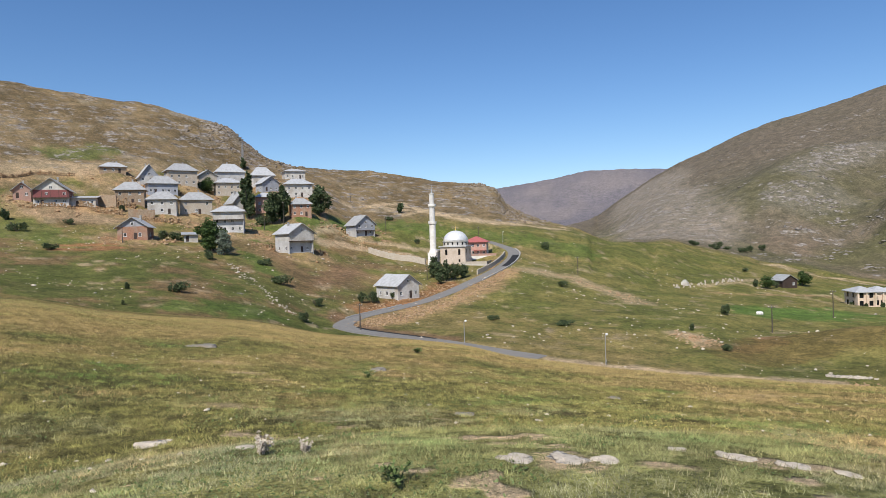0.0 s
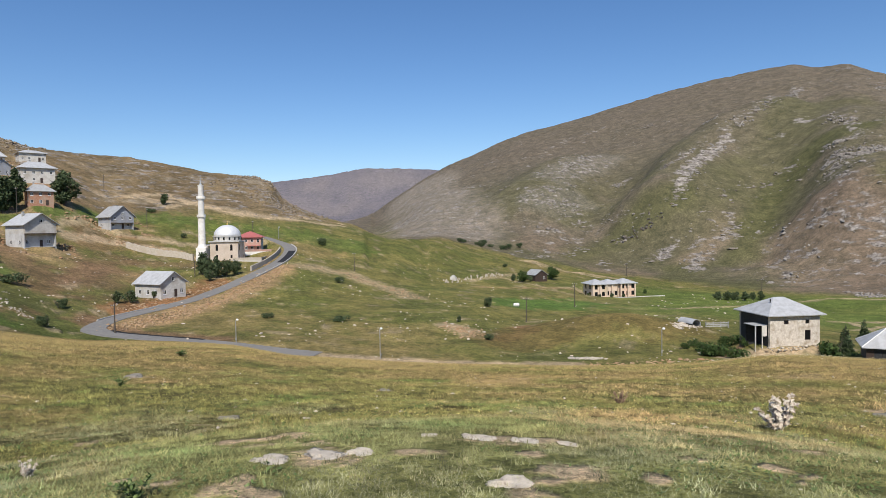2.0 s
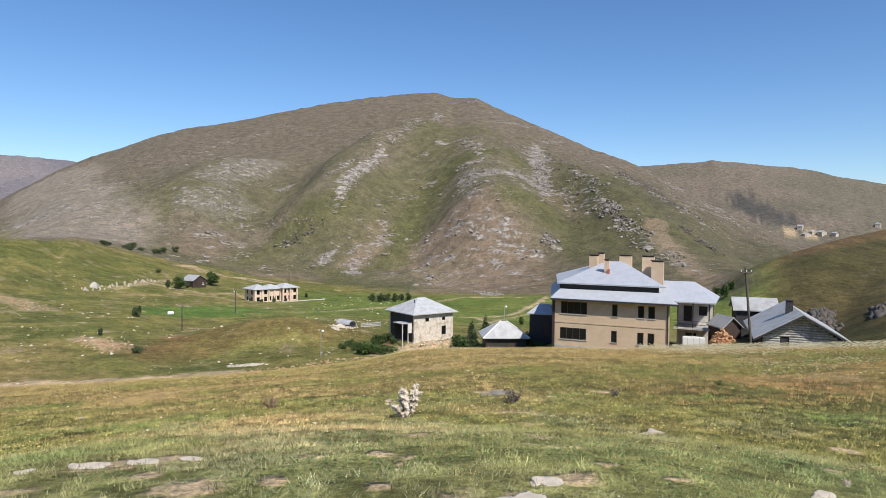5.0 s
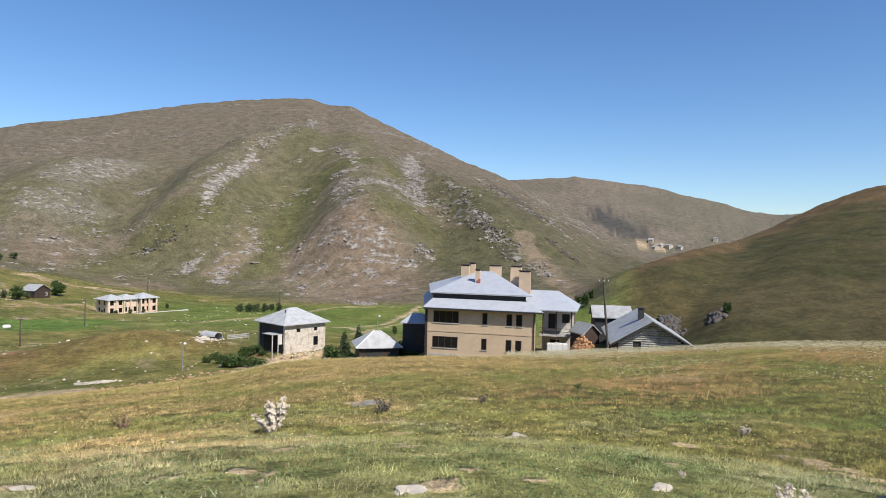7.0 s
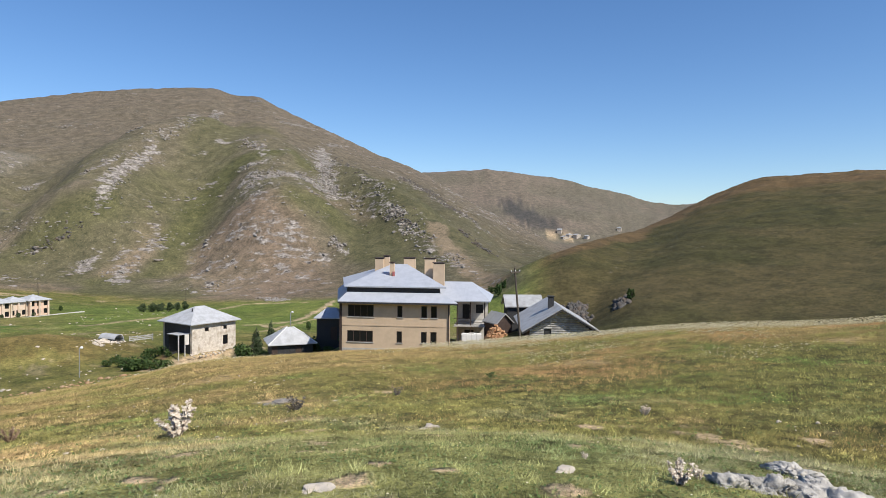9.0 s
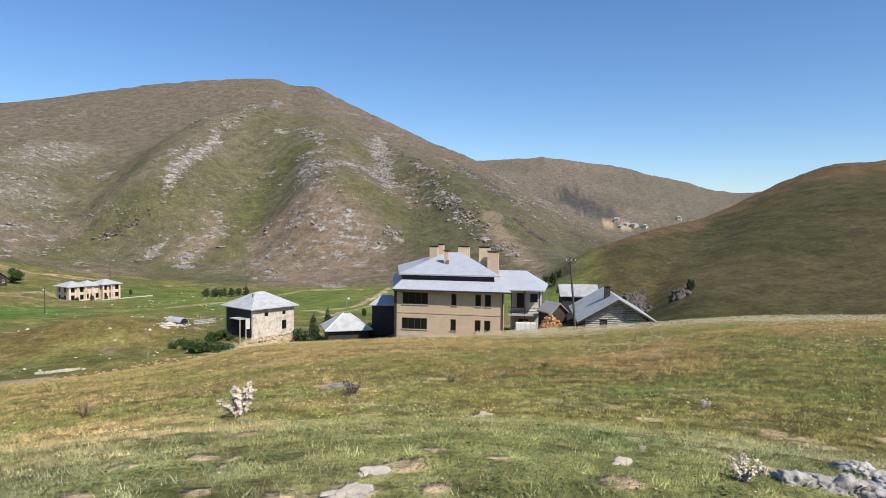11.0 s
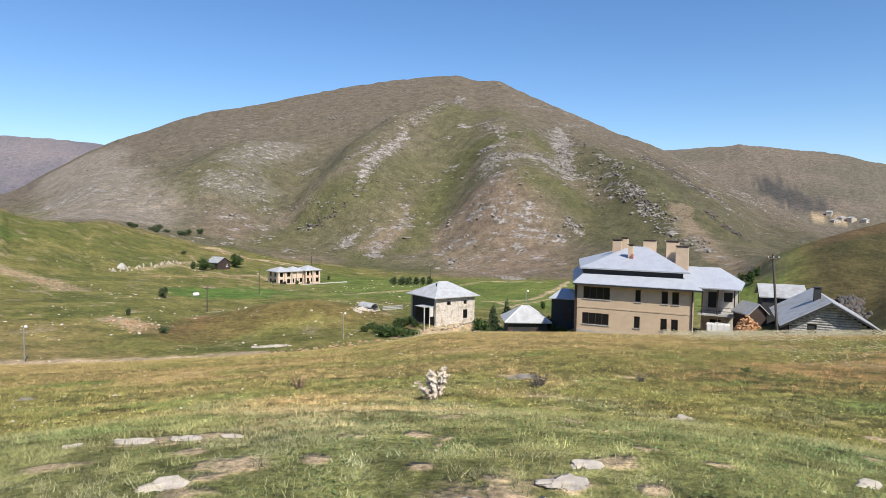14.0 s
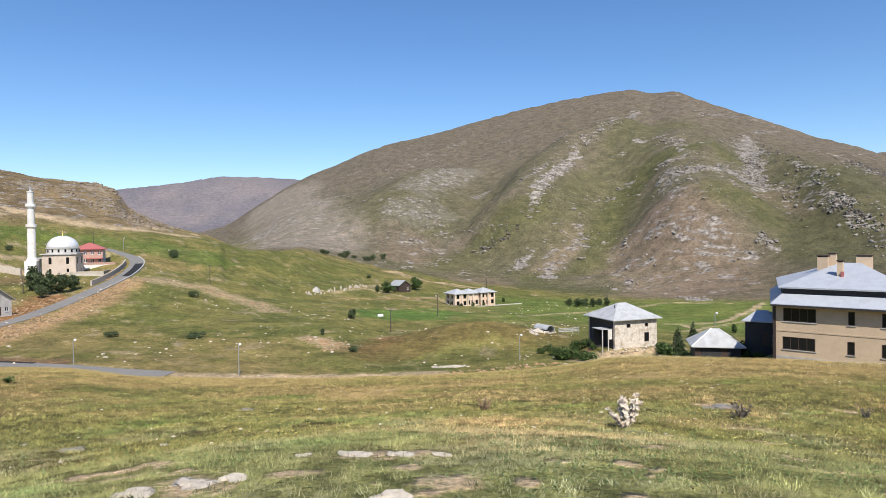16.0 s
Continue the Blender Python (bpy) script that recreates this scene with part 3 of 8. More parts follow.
# bare tracks, scars and one crag's painted shade: plan line, half width, colour, strength
PALE_EARTH, RED_EARTH, TAN = (0.40, 0.31, 0.22), (0.26, 0.125, 0.07), (0.245, 0.18, 0.125)
SCAR, RUST, LAWN, OCHRE = (0.188, 0.150, 0.115), (0.185, 0.115, 0.075), (0.088, 0.128, 0.032), (0.34, 0.23, 0.135)
STRIPS = (
    ([(-193, 148), (-171, 135), (-154, 124)], 5.5, LAWN, 0.85),
    ([(-245, 91), (-224, 91), (-211, 93)], 9.0, LAWN, 0.6),
    ([(-206, 192), (-208, 206), (-217, 222)], 6.0, LAWN, 0.85),
    ([(-330, 145), (-322, 154), (-328, 168)], 8.0, LAWN, 0.6),
    ([(-115, 69), (-113, 80), (-111, 87)], 5.0, LAWN, 0.8),
    ([(-205, 237), (-186, 248), (-148, 256), (-121, 258)], 13.0, LAWN, 0.7),
    ([(-219, 171), (-213, 175), (-211, 179)], 4.0, LAWN, 0.8),
    ([(-251, 122), (-243, 126), (-237, 133)], 3.5, OCHRE, 0.9),
    ([(-257, 104), (-250, 111), (-250, 119)], 3.5, OCHRE, 0.8),
    ([(-296, 108), (-303, 124), (-294, 136), (-284, 140)], 5.0, OCHRE, 0.8),
    ([(-262, 166), (-260, 170), (-266, 183)], 3.5, OCHRE, 0.8),
    ([(-143, 138), (-138, 143), (-161, 161), (-160, 175)], 5.0, RUST, 0.6),
    ([(-60, 376), (-44, 373), (-27, 364), (-14, 355)], 1.6, PALE_EARTH, 0.9),
    ([(-54, 97.7), (-36, 99), (-20, 101.5), (-8, 103)], 2.0, PALE_EARTH, 0.95),
    ([(-63, 256), (-56, 286), (-33, 264), (-23, 276), (-17, 268)], 1.5, PALE_EARTH, 0.7),
    ([(52, 184), (69, 211), (82, 222), (88, 216)], 0.9, PALE_EARTH, 0.9),
    ([(10, 211), (36, 246), (56, 277), (80, 302), (102, 286)], 1.3, PALE_EARTH, 0.75),
    ([(-189, 182), (-186, 194), (-174, 201), (-163, 201), (-151, 202)], 4.6, PALE_EARTH, 0.95),
    ([(-196, 183), (-207, 205), (-190, 208), (-164, 218)], 2.4, PALE_EARTH, 0.8),
    ([(-252, 250), (-242, 266), (-221, 274), (-195, 280), (-168, 291), (-163, 348)], 3.4, PALE_EARTH, 0.8),
    ([(-240, 268), (-239, 290), (-222, 284), (-200, 274), (-185, 275), (-170, 287), (-145, 306)], 3.6, PALE_EARTH, 1.0),
    ([(-216, 288), (-211, 261), (-226, 266)], 2.2, PALE_EARTH, 0.8),
    ([(-110, 199), (-103, 201), (-95, 207), (-84, 200), (-76, 198), (-65, 187)], 5.5, PALE_EARTH, 0.6),
    ([(-39, 136), (-35, 132), (-30, 127)], 3.2, PALE_EARTH, 0.8),
    ([(-100, 106), (-101, 119), (-101, 131), (-103, 147), (-108, 172), (-113, 195)], 6.0, OCHRE, 0.8),
    ([(-114, 123), (-114, 136), (-117, 154), (-118, 168)], 6.5, RED_EARTH, 0.75),
    ([(-112, 112), (-104, 106), (-90, 105), (-74, 104)], 2.6, RUST, 0.8),
    ([(-165, 176), (-152, 182), (-140, 190)], 7.0, RUST, 0.6),
    ([(-202, 87), (-197, 93), (-197, 102)], 3.0, RED_EARTH, 0.85),
    ([(-176, 150), (-160, 150), (-146, 158), (-132, 160)], 9.0, OCHRE, 0.45),
    ([(-206, 89), (-205, 97), (-203, 105)], 2.4, RED_EARTH, 0.9),
    ([(-25, 128), (-22, 136), (-24, 143)], 3.0, RED_EARTH, 0.6),
    ([(-259, 105), (-245, 112), (-238, 119), (-230, 129)], 5.5, TAN, 0.8),
    ([(-308, 113), (-313, 133), (-300, 143), (-301, 173)], 9.0, PALE_EARTH, 0.55),
    ([(-193, 146), (-175, 142), (-154, 135), (-144, 135), (-153, 159)], 6.0, RUST, 0.7),
    ([(-60.7, 372.6), (-45, 367), (-39.6, 370), (-11.6, 366), (2, 340)], 1.8, PALE_EARTH, 0.95),
    ([(-62, 279), (-50.7, 310)], 1.4, PALE_EARTH, 0.8),
    ([(-58, 242), (-51, 248.5), (-36, 260.5), (-21, 270)], 1.7, OCHRE, 0.9),
    ([(56, 214), (61.5, 217.7), (76, 224.7), (95, 250), (112, 276)], 1.5, PALE_EARTH, 0.95),
    ([(50, 141), (54, 160), (60, 190), (62, 214)], 1.2, PALE_EARTH, 0.8),
    ([(14, 112), (18.1, 111.5), (21.3, 111.2), (26, 112), (31, 116), (37, 130)], 1.5, PALE_EARTH, 1.0),
    ([(12, 118), (15.6, 114.2), (17, 116)], 1.2, RUST, 0.9),
    ([(177, 242), (203, 316), (215, 360)], 7.0, SCAR, 0.9),
    # crag on the far range, its shade painted as near-black ground
    ([(880, 1153), (840, 1030), (845, 985)], 34.0, (0.055, 0.055, 0.06), 0.85),
    ([(814, 946), (826, 924), (864, 915)], 6.0, PALE_EARTH, 0.9),
    ([(-23, 126), (-14, 137), (-3, 142), (7, 137)], 9.0, (0.155, 0.115, 0.048), 0.75),
    ([(-32, 204), (-25, 212), (-18, 222)], 13.0, (0.085, 0.15, 0.034), 0.85),
)
# bare ground on the mountain, and one slope paled in colour for haze
PINK, GREYS, HAZED_SLOPE = (0.188, 0.142, 0.114), (0.18, 0.166, 0.152), (0.225, 0.196, 0.175)
MOUNTAIN_STRIPS = (
    ([(62, 473), (46, 451), (33, 431)], 12.0, SCAR, 0.9),
    ([(110, 423), (115, 386), (114, 339)], 34.0, PINK, 0.75),
    ([(83, 432), (89, 363)], 20.0, SCAR, 0.7),
    ([(189, 276), (157, 212)], 7.0, OCHRE, 0.7),
    ([(151, 432), (196, 451), (190, 382), (185, 327)], 8.0, PINK, 0.7),
    ([(344, 564), (334, 470), (302, 376)], 9.0, PINK, 0.6),
    ([(-65, 466), (-36, 466), (-9, 395)], 22.0, PINK, 0.5),
    ([(-72, 541), (-43, 563)], 20.0, GREYS, 0.5),
    ([(-69, 602), (-25, 701)], 22.0, GREYS, 0.5),
    ([(-300, 880), (-238, 762), (-190, 600), (-135, 450)], 48.0, HAZED_SLOPE, 0.85),
    ([(64, 330), (80, 305), (96, 285), (123, 296)], 15.0, PINK, 0.7),
)
# worn patches in the near meadow: x, y, radius
BARE = ((-0.52, 4.05, 0.22), (-0.70, 3.66, 0.17), (-0.62, 3.86, 0.16), (-0.02, 4.1, 0.09), (1.25, 6.0, 0.2), (0.25, 4.75, 0.13), (5.3, 8.7, 0.22), (2.5, 3.65, 0.12), (1.85, 3.76, 0.16), (1.85, 3.29, 0.12), (7.75, 7.6, 0.21), (-0.9, 5.4, 0.17), (2.95, 2.94, 0.15),
        (1.42, 3.43, 0.16), (0.62, 3.83, 0.09), (2.0, 5.13, 0.1), (5.3, 16.7, 0.5), (3.15, 7.5, 0.22), (10.1, 5.3, 0.25), (8.2, 16.1, 0.32), (-3.2, 38.4, 0.8), (-1.68, 4.38, 0.2), (-7.6, 18.6, 0.3), (-3.1, 10.9, 0.18), (-9.2, 5.2, 0.2),
        (-2.93, 3.36, 0.11), (-7.1, 10.0, 0.18), (-4.0, 5.1, 0.11), (-3.45, 2.94, 0.1), (-0.86, 4.52, 0.12), (-17.2, 19.2, 0.4), (-2.3, 4.15, 0.3), (-1.1, 5.15, 0.35), (0.9, 3.3, 0.35), (4.6, 2.7, 0.4))


def strata(x, y, z):
    """Thin bands of rock that dip to one side of the mountain."""
    u, w_ = 0.86 * x + 0.5 * y * 0.35, z - 0.28 * x
    return 0.6 * fbm(u, w_ * 2.6, 34, 65) + 0.55 * fbm(x, y, 8, 67) + 0.45 * fbm(x, y, 150, 69)


def worn(x, y):
    """How bare the near turf is, from 0 to 1."""
    f = step(0.42, 0.6, 0.55 * fbm(x, y, 1.6, 51) + 0.65 * fbm(x, y, 3.0, 45)) * 0.5
    f = np.maximum(f, 0.8 * step(0.50, 0.62, fbm(0.8 * x + 0.6 * y, 0.8 * y - 0.6 * x, 0.8, 151, 3) + 0.4 * fbm(x, y, 0.25, 153, 3)) * (1 - step(9, 14, np.hypot(x, y))))
    u, v = 0.8 * x + 0.6 * y + 0.06 * np.sin(9 * y), 0.8 * y - 0.6 * x + 0.06 * np.sin(11 * x)
    ragged = 0.45 * fbm(u, v, 0.31, 55, 3) + 0.3 * fbm(u, v, 0.09, 57, 3)
    for px, py, pr in BARE:
        f = np.maximum(f, 0.9 * step(1.45, 0.55, np.hypot(x - px, (y - py)) / (0.8 * pr) + 1.8 * ragged))
    return f

# ---- the ground, one sheet to the horizon ----
def land_colours(x, y, z, where, az, r):
    """The colour of turf, soil and rock on every part of the sheet, with some haze and shade painted in, and how stony
    it is.
    """
    def tone(a, b_, f):
        return np.asarray(a)[None, :] * (1 - f[:, None]) + np.asarray(b_)[None, :] * f[:, None]

    def over(base, colour, f):
        return base * (1 - f[:, None]) + np.asarray(colour)[None, :] * f[:, None]

    big, mid, small, tiny = fbm(x, y, 60, 41), fbm(x, y, 14, 43), fbm(x, y, 3.0, 45), fbm(x, y, 0.7, 47, 3)
    # meadow in front
    gold = step(-0.35, 0.45, 0.5 * mid + 0.5 * small + 0.5 * big + 0.45 * step(14, 45, r) - 0.3)
    c = tone((0.135, 0.130, 0.047), (0.265, 0.202, 0.082), gold)
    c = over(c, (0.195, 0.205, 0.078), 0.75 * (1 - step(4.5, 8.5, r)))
    # ground darkened under the grass, painting in the shade between blades
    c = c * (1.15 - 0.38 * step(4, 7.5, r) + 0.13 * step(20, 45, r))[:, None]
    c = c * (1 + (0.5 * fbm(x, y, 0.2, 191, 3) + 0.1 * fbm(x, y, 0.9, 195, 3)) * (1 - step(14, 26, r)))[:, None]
    bare = worn(x, y) * (1 - step(16, 40, r))
    c = over(c, (0.60, 0.445, 0.325), bare)
    stony = bare * 0.2
    # slopes below the village, and the valley
    below = step(3.0, 3.35, where)
    g = tone((0.112, 0.120, 0.037), (0.170, 0.154, 0.056), step(-0.5, 0.5, mid + 0.5 * small))
    g = over(g, (0.225, 0.172, 0.080), 0.75 * step(-0.1, 0.5, big + 0.4 * small))
    left = step(-34, -46, az)
    low = left * (1 - step(190, 235, r))
    g = over(g, (0.074, 0.092, 0.027), 0.7 * low)
    g = over(g, (0.165, 0.115, 0.062), left * step(-0.1, 0.45, mid + 0.6 * small + 0.25 * step(180, 330, r) - 0.1))
    g = over(g, (0.20, 0.150, 0.090), left * step(-46, -54, az) * step(230, 330, r) * step(-0.3, 0.3, mid + 0.6 * small))
    field = step(-8, 4, az) * (1 - step(36, 44, az)) * step(170, 215, r) * (1 - step(290, 345, r))
    g = over(g, (0.105, 0.155, 0.036), field * (0.75 + 0.25 * mid))
    rubble = step(0.24, 0.46, 0.45 * fbm(x, y, 7, 53) + 0.6 * small + 0.10 * left * step(200, 300, r)) * step(100, 140, r) * (1 - field)
    g = over(g, (0.30, 0.24, 0.17), 0.7 * rubble)
    # trodden earth and rubble round the village houses
    yard = np.zeros(len(x))
    for row in VILLAGE[:24]:
        d = np.hypot(x - row["x"], y - row["y"]) / (1.05 * row["w"])
        yard = np.maximum(yard, step(1.75, 0.9, d))
    g = over(g, (0.30, 0.215, 0.135), 0.85 * yard * step(-0.35, 0.15, 0.6 * fbm(x, y, 9, 87) + 0.6 * small))
    g = over(g, (0.33, 0.185, 0.11), 0.7 * yard * step(0.1, 0.4, 0.7 * fbm(x, y, 11, 89) + 0.4 * small))
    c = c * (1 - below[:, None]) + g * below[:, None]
    stony = stony * (1 - below) + rubble * 0.6 * below
    # brown hills left of the pass
    brown = step(6.7, 7.1, where) * step(-22, -30, az)
    h = tone((0.135, 0.100, 0.060), (0.205, 0.152, 0.092), step(-0.4, 0.5, mid + 0.5 * big))
    crag = step(0.05, 0.35, 0.6 * fbm(x, y, 22, 57) + 0.4 * small + 0.5 * step(7.75, 8.0, where) * step(-62, -52, az) * step(-47, -52, az) + 0.3 * step(7.4, 7.9, where) * step(-36, -31, az) - 0.1)
    h = over(h, (0.28, 0.24, 0.20), crag * 0.7)
    c = c * (1 - brown[:, None]) + h * brown[:, None]
    stony = stony * (1 - brown) + brown * crag
    # the mountain
    mt = step(6.95, 7.5, where) * step(-24, -19, az) * (1 - step(37, 41, az))
    mt = np.maximum(mt, step(8.6, 9.0, where))
    q = step(-0.4, 0.4, fbm(x, y, 120, 61) + 0.35 * mid)
    h = tone((0.112, 0.105, 0.066), (0.146, 0.122, 0.098), q)
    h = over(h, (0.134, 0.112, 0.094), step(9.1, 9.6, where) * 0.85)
    rock = 0.10 + 0.16 * step(-0.1, 0.5, fbm(x, y, 75, 63) + 0.4 * mid)
    for line, half, colour, strength in MOUNTAIN_STRIPS:
        d, _ = beside(x, y, line)
        f = strength * step(1.25, 0.45, d / half + 0.45 * fbm(x, y, 1.2 * half, 81, 4) + 0.2 * small)
        h = over(h, colour, f)
        rock = np.maximum(rock, (0.72 if colour is GREYS else 0.5) * f)
    for line, half, strength in GREENS:
        d, _ = beside(x, y, line)
        f = strength * step(1.3, 0.3, d / (1.15 * half) + 0.55 * fbm(x, y, 26, 85, 4))
        h = over(h, (0.092, 0.094, 0.045), f)
        rock = rock * (1 - 0.9 * f)
    streak = strata(x, y, z)
    crag = step(0.24, 0.40, streak)
    rock = np.clip(rock + 0.22 * crag, 0, 1)
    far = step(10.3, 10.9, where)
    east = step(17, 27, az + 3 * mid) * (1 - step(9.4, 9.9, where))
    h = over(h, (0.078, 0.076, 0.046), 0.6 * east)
    # slate purple of the left-hand far range: haze put into the colour
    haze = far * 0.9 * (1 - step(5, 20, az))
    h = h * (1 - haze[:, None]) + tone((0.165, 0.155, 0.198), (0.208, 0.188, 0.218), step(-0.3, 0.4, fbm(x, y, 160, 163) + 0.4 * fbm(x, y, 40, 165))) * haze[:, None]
    # brown rock bands of the right-hand range, their colour greyed for haze
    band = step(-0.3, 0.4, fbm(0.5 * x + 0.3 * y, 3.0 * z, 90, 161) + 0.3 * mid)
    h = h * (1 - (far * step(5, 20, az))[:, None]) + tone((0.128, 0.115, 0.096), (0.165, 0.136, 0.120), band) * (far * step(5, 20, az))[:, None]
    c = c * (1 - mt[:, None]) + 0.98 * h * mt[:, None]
    stony = stony * (1 - mt) + mt * crag * (1 - far)
    rock = rock * mt * (1 - 0.8 * far)
    rock = np.maximum(rock, 0.42 * brown * (1 - mt))
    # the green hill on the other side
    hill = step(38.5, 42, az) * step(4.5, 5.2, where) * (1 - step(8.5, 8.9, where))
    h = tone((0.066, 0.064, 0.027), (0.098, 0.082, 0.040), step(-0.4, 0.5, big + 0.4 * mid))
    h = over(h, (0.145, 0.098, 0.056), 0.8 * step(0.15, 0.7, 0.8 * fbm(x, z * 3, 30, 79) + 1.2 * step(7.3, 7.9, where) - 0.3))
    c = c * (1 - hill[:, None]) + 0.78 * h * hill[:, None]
    stony = stony * (1 - hill)
    for line, half, colour, strength in STRIPS:
        d, _ = beside(x, y, line)
        f = strength * step(1.25, 0.55, d / half + 0.75 * small + 0.6 * fbm(x, y, half * 2.2, 81, 3))
        c = over(c, colour, f)
        stony = np.maximum(stony, 0.3 * f)
    for line, half, weight in CRAGS + RIDGE_CRAGS:
        d, _ = beside(x, y, line)
        f = step(1.3, 0.3, d / (half * 1.7) + 0.6 * fbm(x, y, half * 1.5, 83, 4))
        rock = np.maximum(rock, min(0.85, 0.36 + 0.15 * weight) * f)
        stony = np.maximum(stony, f)
    close = 1 - 0.85 * step(150, 400, r)
    return c * (1 + close * (0.18 * tiny + 0.12 * small))[:, None], stony, rock


def build_ground():
    cols = np.concatenate((np.arange(-180, -76, 3.0), np.arange(-75, 75.01, 0.21), np.arange(78, 180, 3.0)))
    rows = np.concatenate((np.geomspace(0.6, 2.4, 14)[:-1], np.geomspace(2.4, 12, 160)[:-1], np.geomspace(12, 60, 64)[:-1], np.geomspace(60, 330, 140)[:-1], np.linspace(330, 480, 46)[:-1], np.linspace(480, 1030, 170)[:-1], np.geomspace(1030, 4300, 46)))
    A, R = np.meshgrid(np.radians(cols), rows)
    x, y = (R * np.sin(A)).ravel(), (R * np.cos(A)).ravel()
    z, where, az, r = relief(x, y)
    n, k = len(cols), len(rows)
    verts = np.concatenate((np.stack((x, y, z), 1), [[0, 0, 0.0]]))
    i, j = np.meshgrid(np.arange(k - 1), np.arange(n), indexing="ij")
    j2 = (j + 1) % n
    quads = np.stack((i * n + j, (i + 1) * n + j, (i + 1) * n + j2, i * n + j2), -1).reshape(-1, 4)[:, ::-1]
    fan = np.stack((np.full(n, n * k), (np.arange(n) + 1) % n, np.arange(n)), 1)
    flat = np.concatenate((quads.ravel(), fan.ravel()))
    sizes = np.concatenate((np.full(len(quads), 4), np.full(n, 3)))
    m, t, b = nodes_of("turf_and_stone")
    at = t.nodes.new("ShaderNodeAttribute")
    at.attribute_name = "cover"
    n1, n2 = noise_node(t, 2.2, 8, 0.7), noise_node(t, 0.13, 6, 0.65)
    v1 = ramp_node(t, n1.outputs["Fac"], [(0.3, (0.52, 0.54, 0.50)), (0.7, (1.46, 1.42, 1.36))]).outputs[0]
    v2 = ramp_node(t, n2.outputs["Fac"], [(0.32, (0.66, 0.69, 0.66)), (0.68, (1.34, 1.30, 1.26))]).outputs[0]
    n3 = noise_node(t, 0.62, 5, 0.7)
    v3 = ramp_node(t, n3.outputs["Fac"], [(0.34, (0.70, 0.73, 0.69)), (0.66, (1.32, 1.29, 1.25))]).outputs[0]
    col = mix_node(t, "MULTIPLY", 1.0, mix_node(t, "MULTIPLY", 1.0, mix_node(t, "MULTIPLY", 1.0, at.outputs["Color"], v1), v2), v3)
    n4 = noise_node(t, 16.0, 6, 0.75)
    v4 = ramp_node(t, n4.outputs["Fac"], [(0.34, (0.5, 0.52, 0.46)), (0.5, (1.0, 1.0, 1.0)), (0.66, (1.6, 1.52, 1.5))]).outputs[0]
    col = mix_node(t, "MULTIPLY", 1.0, col, v4)
    # bedded rock breaking through the turf where the land is rocky
    rk = t.nodes.new("ShaderNodeAttribute")
    rk.attribute_name = "rock"
    tilt = t.nodes.new("ShaderNodeMapping")
    tilt.inputs["Rotation"].default_value = (0.0, 0.16, 0.3)
    tilt.inputs["Scale"].default_value = (0.8, 0.8, 2.2)
    place = t.nodes.new("ShaderNodeTexCoord")
    link(t, place.outputs["Object"], tilt.inputs["Vector"])
    bed = t.nodes.new("ShaderNodeTexNoise")
    bed.inputs["Scale"].default_value, bed.inputs["Detail"].default_value, bed.inputs["Roughness"].default_value = 0.15, 9.0, 0.7
    link(t, tilt.outputs[0], bed.inputs["Vector"])
    rise = t.nodes.new("ShaderNodeMath")
    rise.operation = "MULTIPLY_ADD"
    link(t, rk.outputs["Fac"], rise.inputs[0])
    rise.inputs[1].default_value = 0.32
    link(t, bed.outputs["Fac"], rise.inputs[2])
    bare = ramp_node(t, rise.outputs[0], [(0.67, (0, 0, 0)), (0.74, (1, 1, 1))]).outputs[0]
    n5 = noise_node(t, 0.34, 8, 0.78)
    # the ramp's dark end paints shade into the crevices of the rock
    stone = ramp_node(t, n5.outputs["Fac"], [(0.40, (0.070, 0.061, 0.052)), (0.5, (0.25, 0.222, 0.194)), (0.62, (0.43, 0.388, 0.345))]).outputs[0]
    col = mix_node(t, "MIX", bare, col, stone)
    link(t, col, b.inputs["Base Color"])
    b.inputs["Roughness"].default_value = 0.95
    b.inputs["Specular IOR Level"].default_value = 0.15
    st = t.nodes.new("ShaderNodeAttribute")
    st.attribute_name = "stony"
    vo = t.nodes.new("ShaderNodeTexVoronoi")
    vo.inputs["Scale"].default_value = 0.16
    tc = t.nodes.new("ShaderNodeTexCoord")
    link(t, tc.outputs["Object"], vo.inputs["Vector"])
    mul = t.nodes.new("ShaderNodeMath")
    mul.operation = "MULTIPLY"
    link(t, vo.outputs["Distance"], mul.inputs[0])
    link(t, st.outputs["Fac"], mul.inputs[1])
    add = t.nodes.new("ShaderNodeMath")
    add.operation = "MULTIPLY_ADD"
    link(t, mul.outputs[0], add.inputs[0])
    add.inputs[1].default_value = 3.0
    link(t, n1.outputs["Fac"], add.inputs[2])
    heap = t.nodes.new("ShaderNodeMath")
    heap.operation = "MULTIPLY_ADD"
    link(t, bare, heap.inputs[0])
    link(t, n5.outputs["Fac"], heap.inputs[1])
    link(t, add.outputs[0], heap.inputs[2])
    bump_node(t, b, heap.outputs[0], 0.8, 0.3)
    me = arrays_mesh("ground", verts, flat, sizes, m, smooth=True)
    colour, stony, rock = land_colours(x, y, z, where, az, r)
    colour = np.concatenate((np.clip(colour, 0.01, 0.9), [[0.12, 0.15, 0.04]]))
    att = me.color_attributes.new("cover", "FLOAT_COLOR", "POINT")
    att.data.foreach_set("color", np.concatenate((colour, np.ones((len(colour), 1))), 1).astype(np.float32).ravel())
    att = me.attributes.new("rock", "FLOAT", "POINT")
    att.data.foreach_set("value", np.concatenate((rock, [0])).astype(np.float32))
    att = me.attributes.new("stony", "FLOAT", "POINT")
    att.data.foreach_set("value", np.concatenate((stony, [0])).astype(np.float32))
    tagged(new("ground", me), "grassy mountain land with dry meadow and stony slopes", "ground", kind="structure")

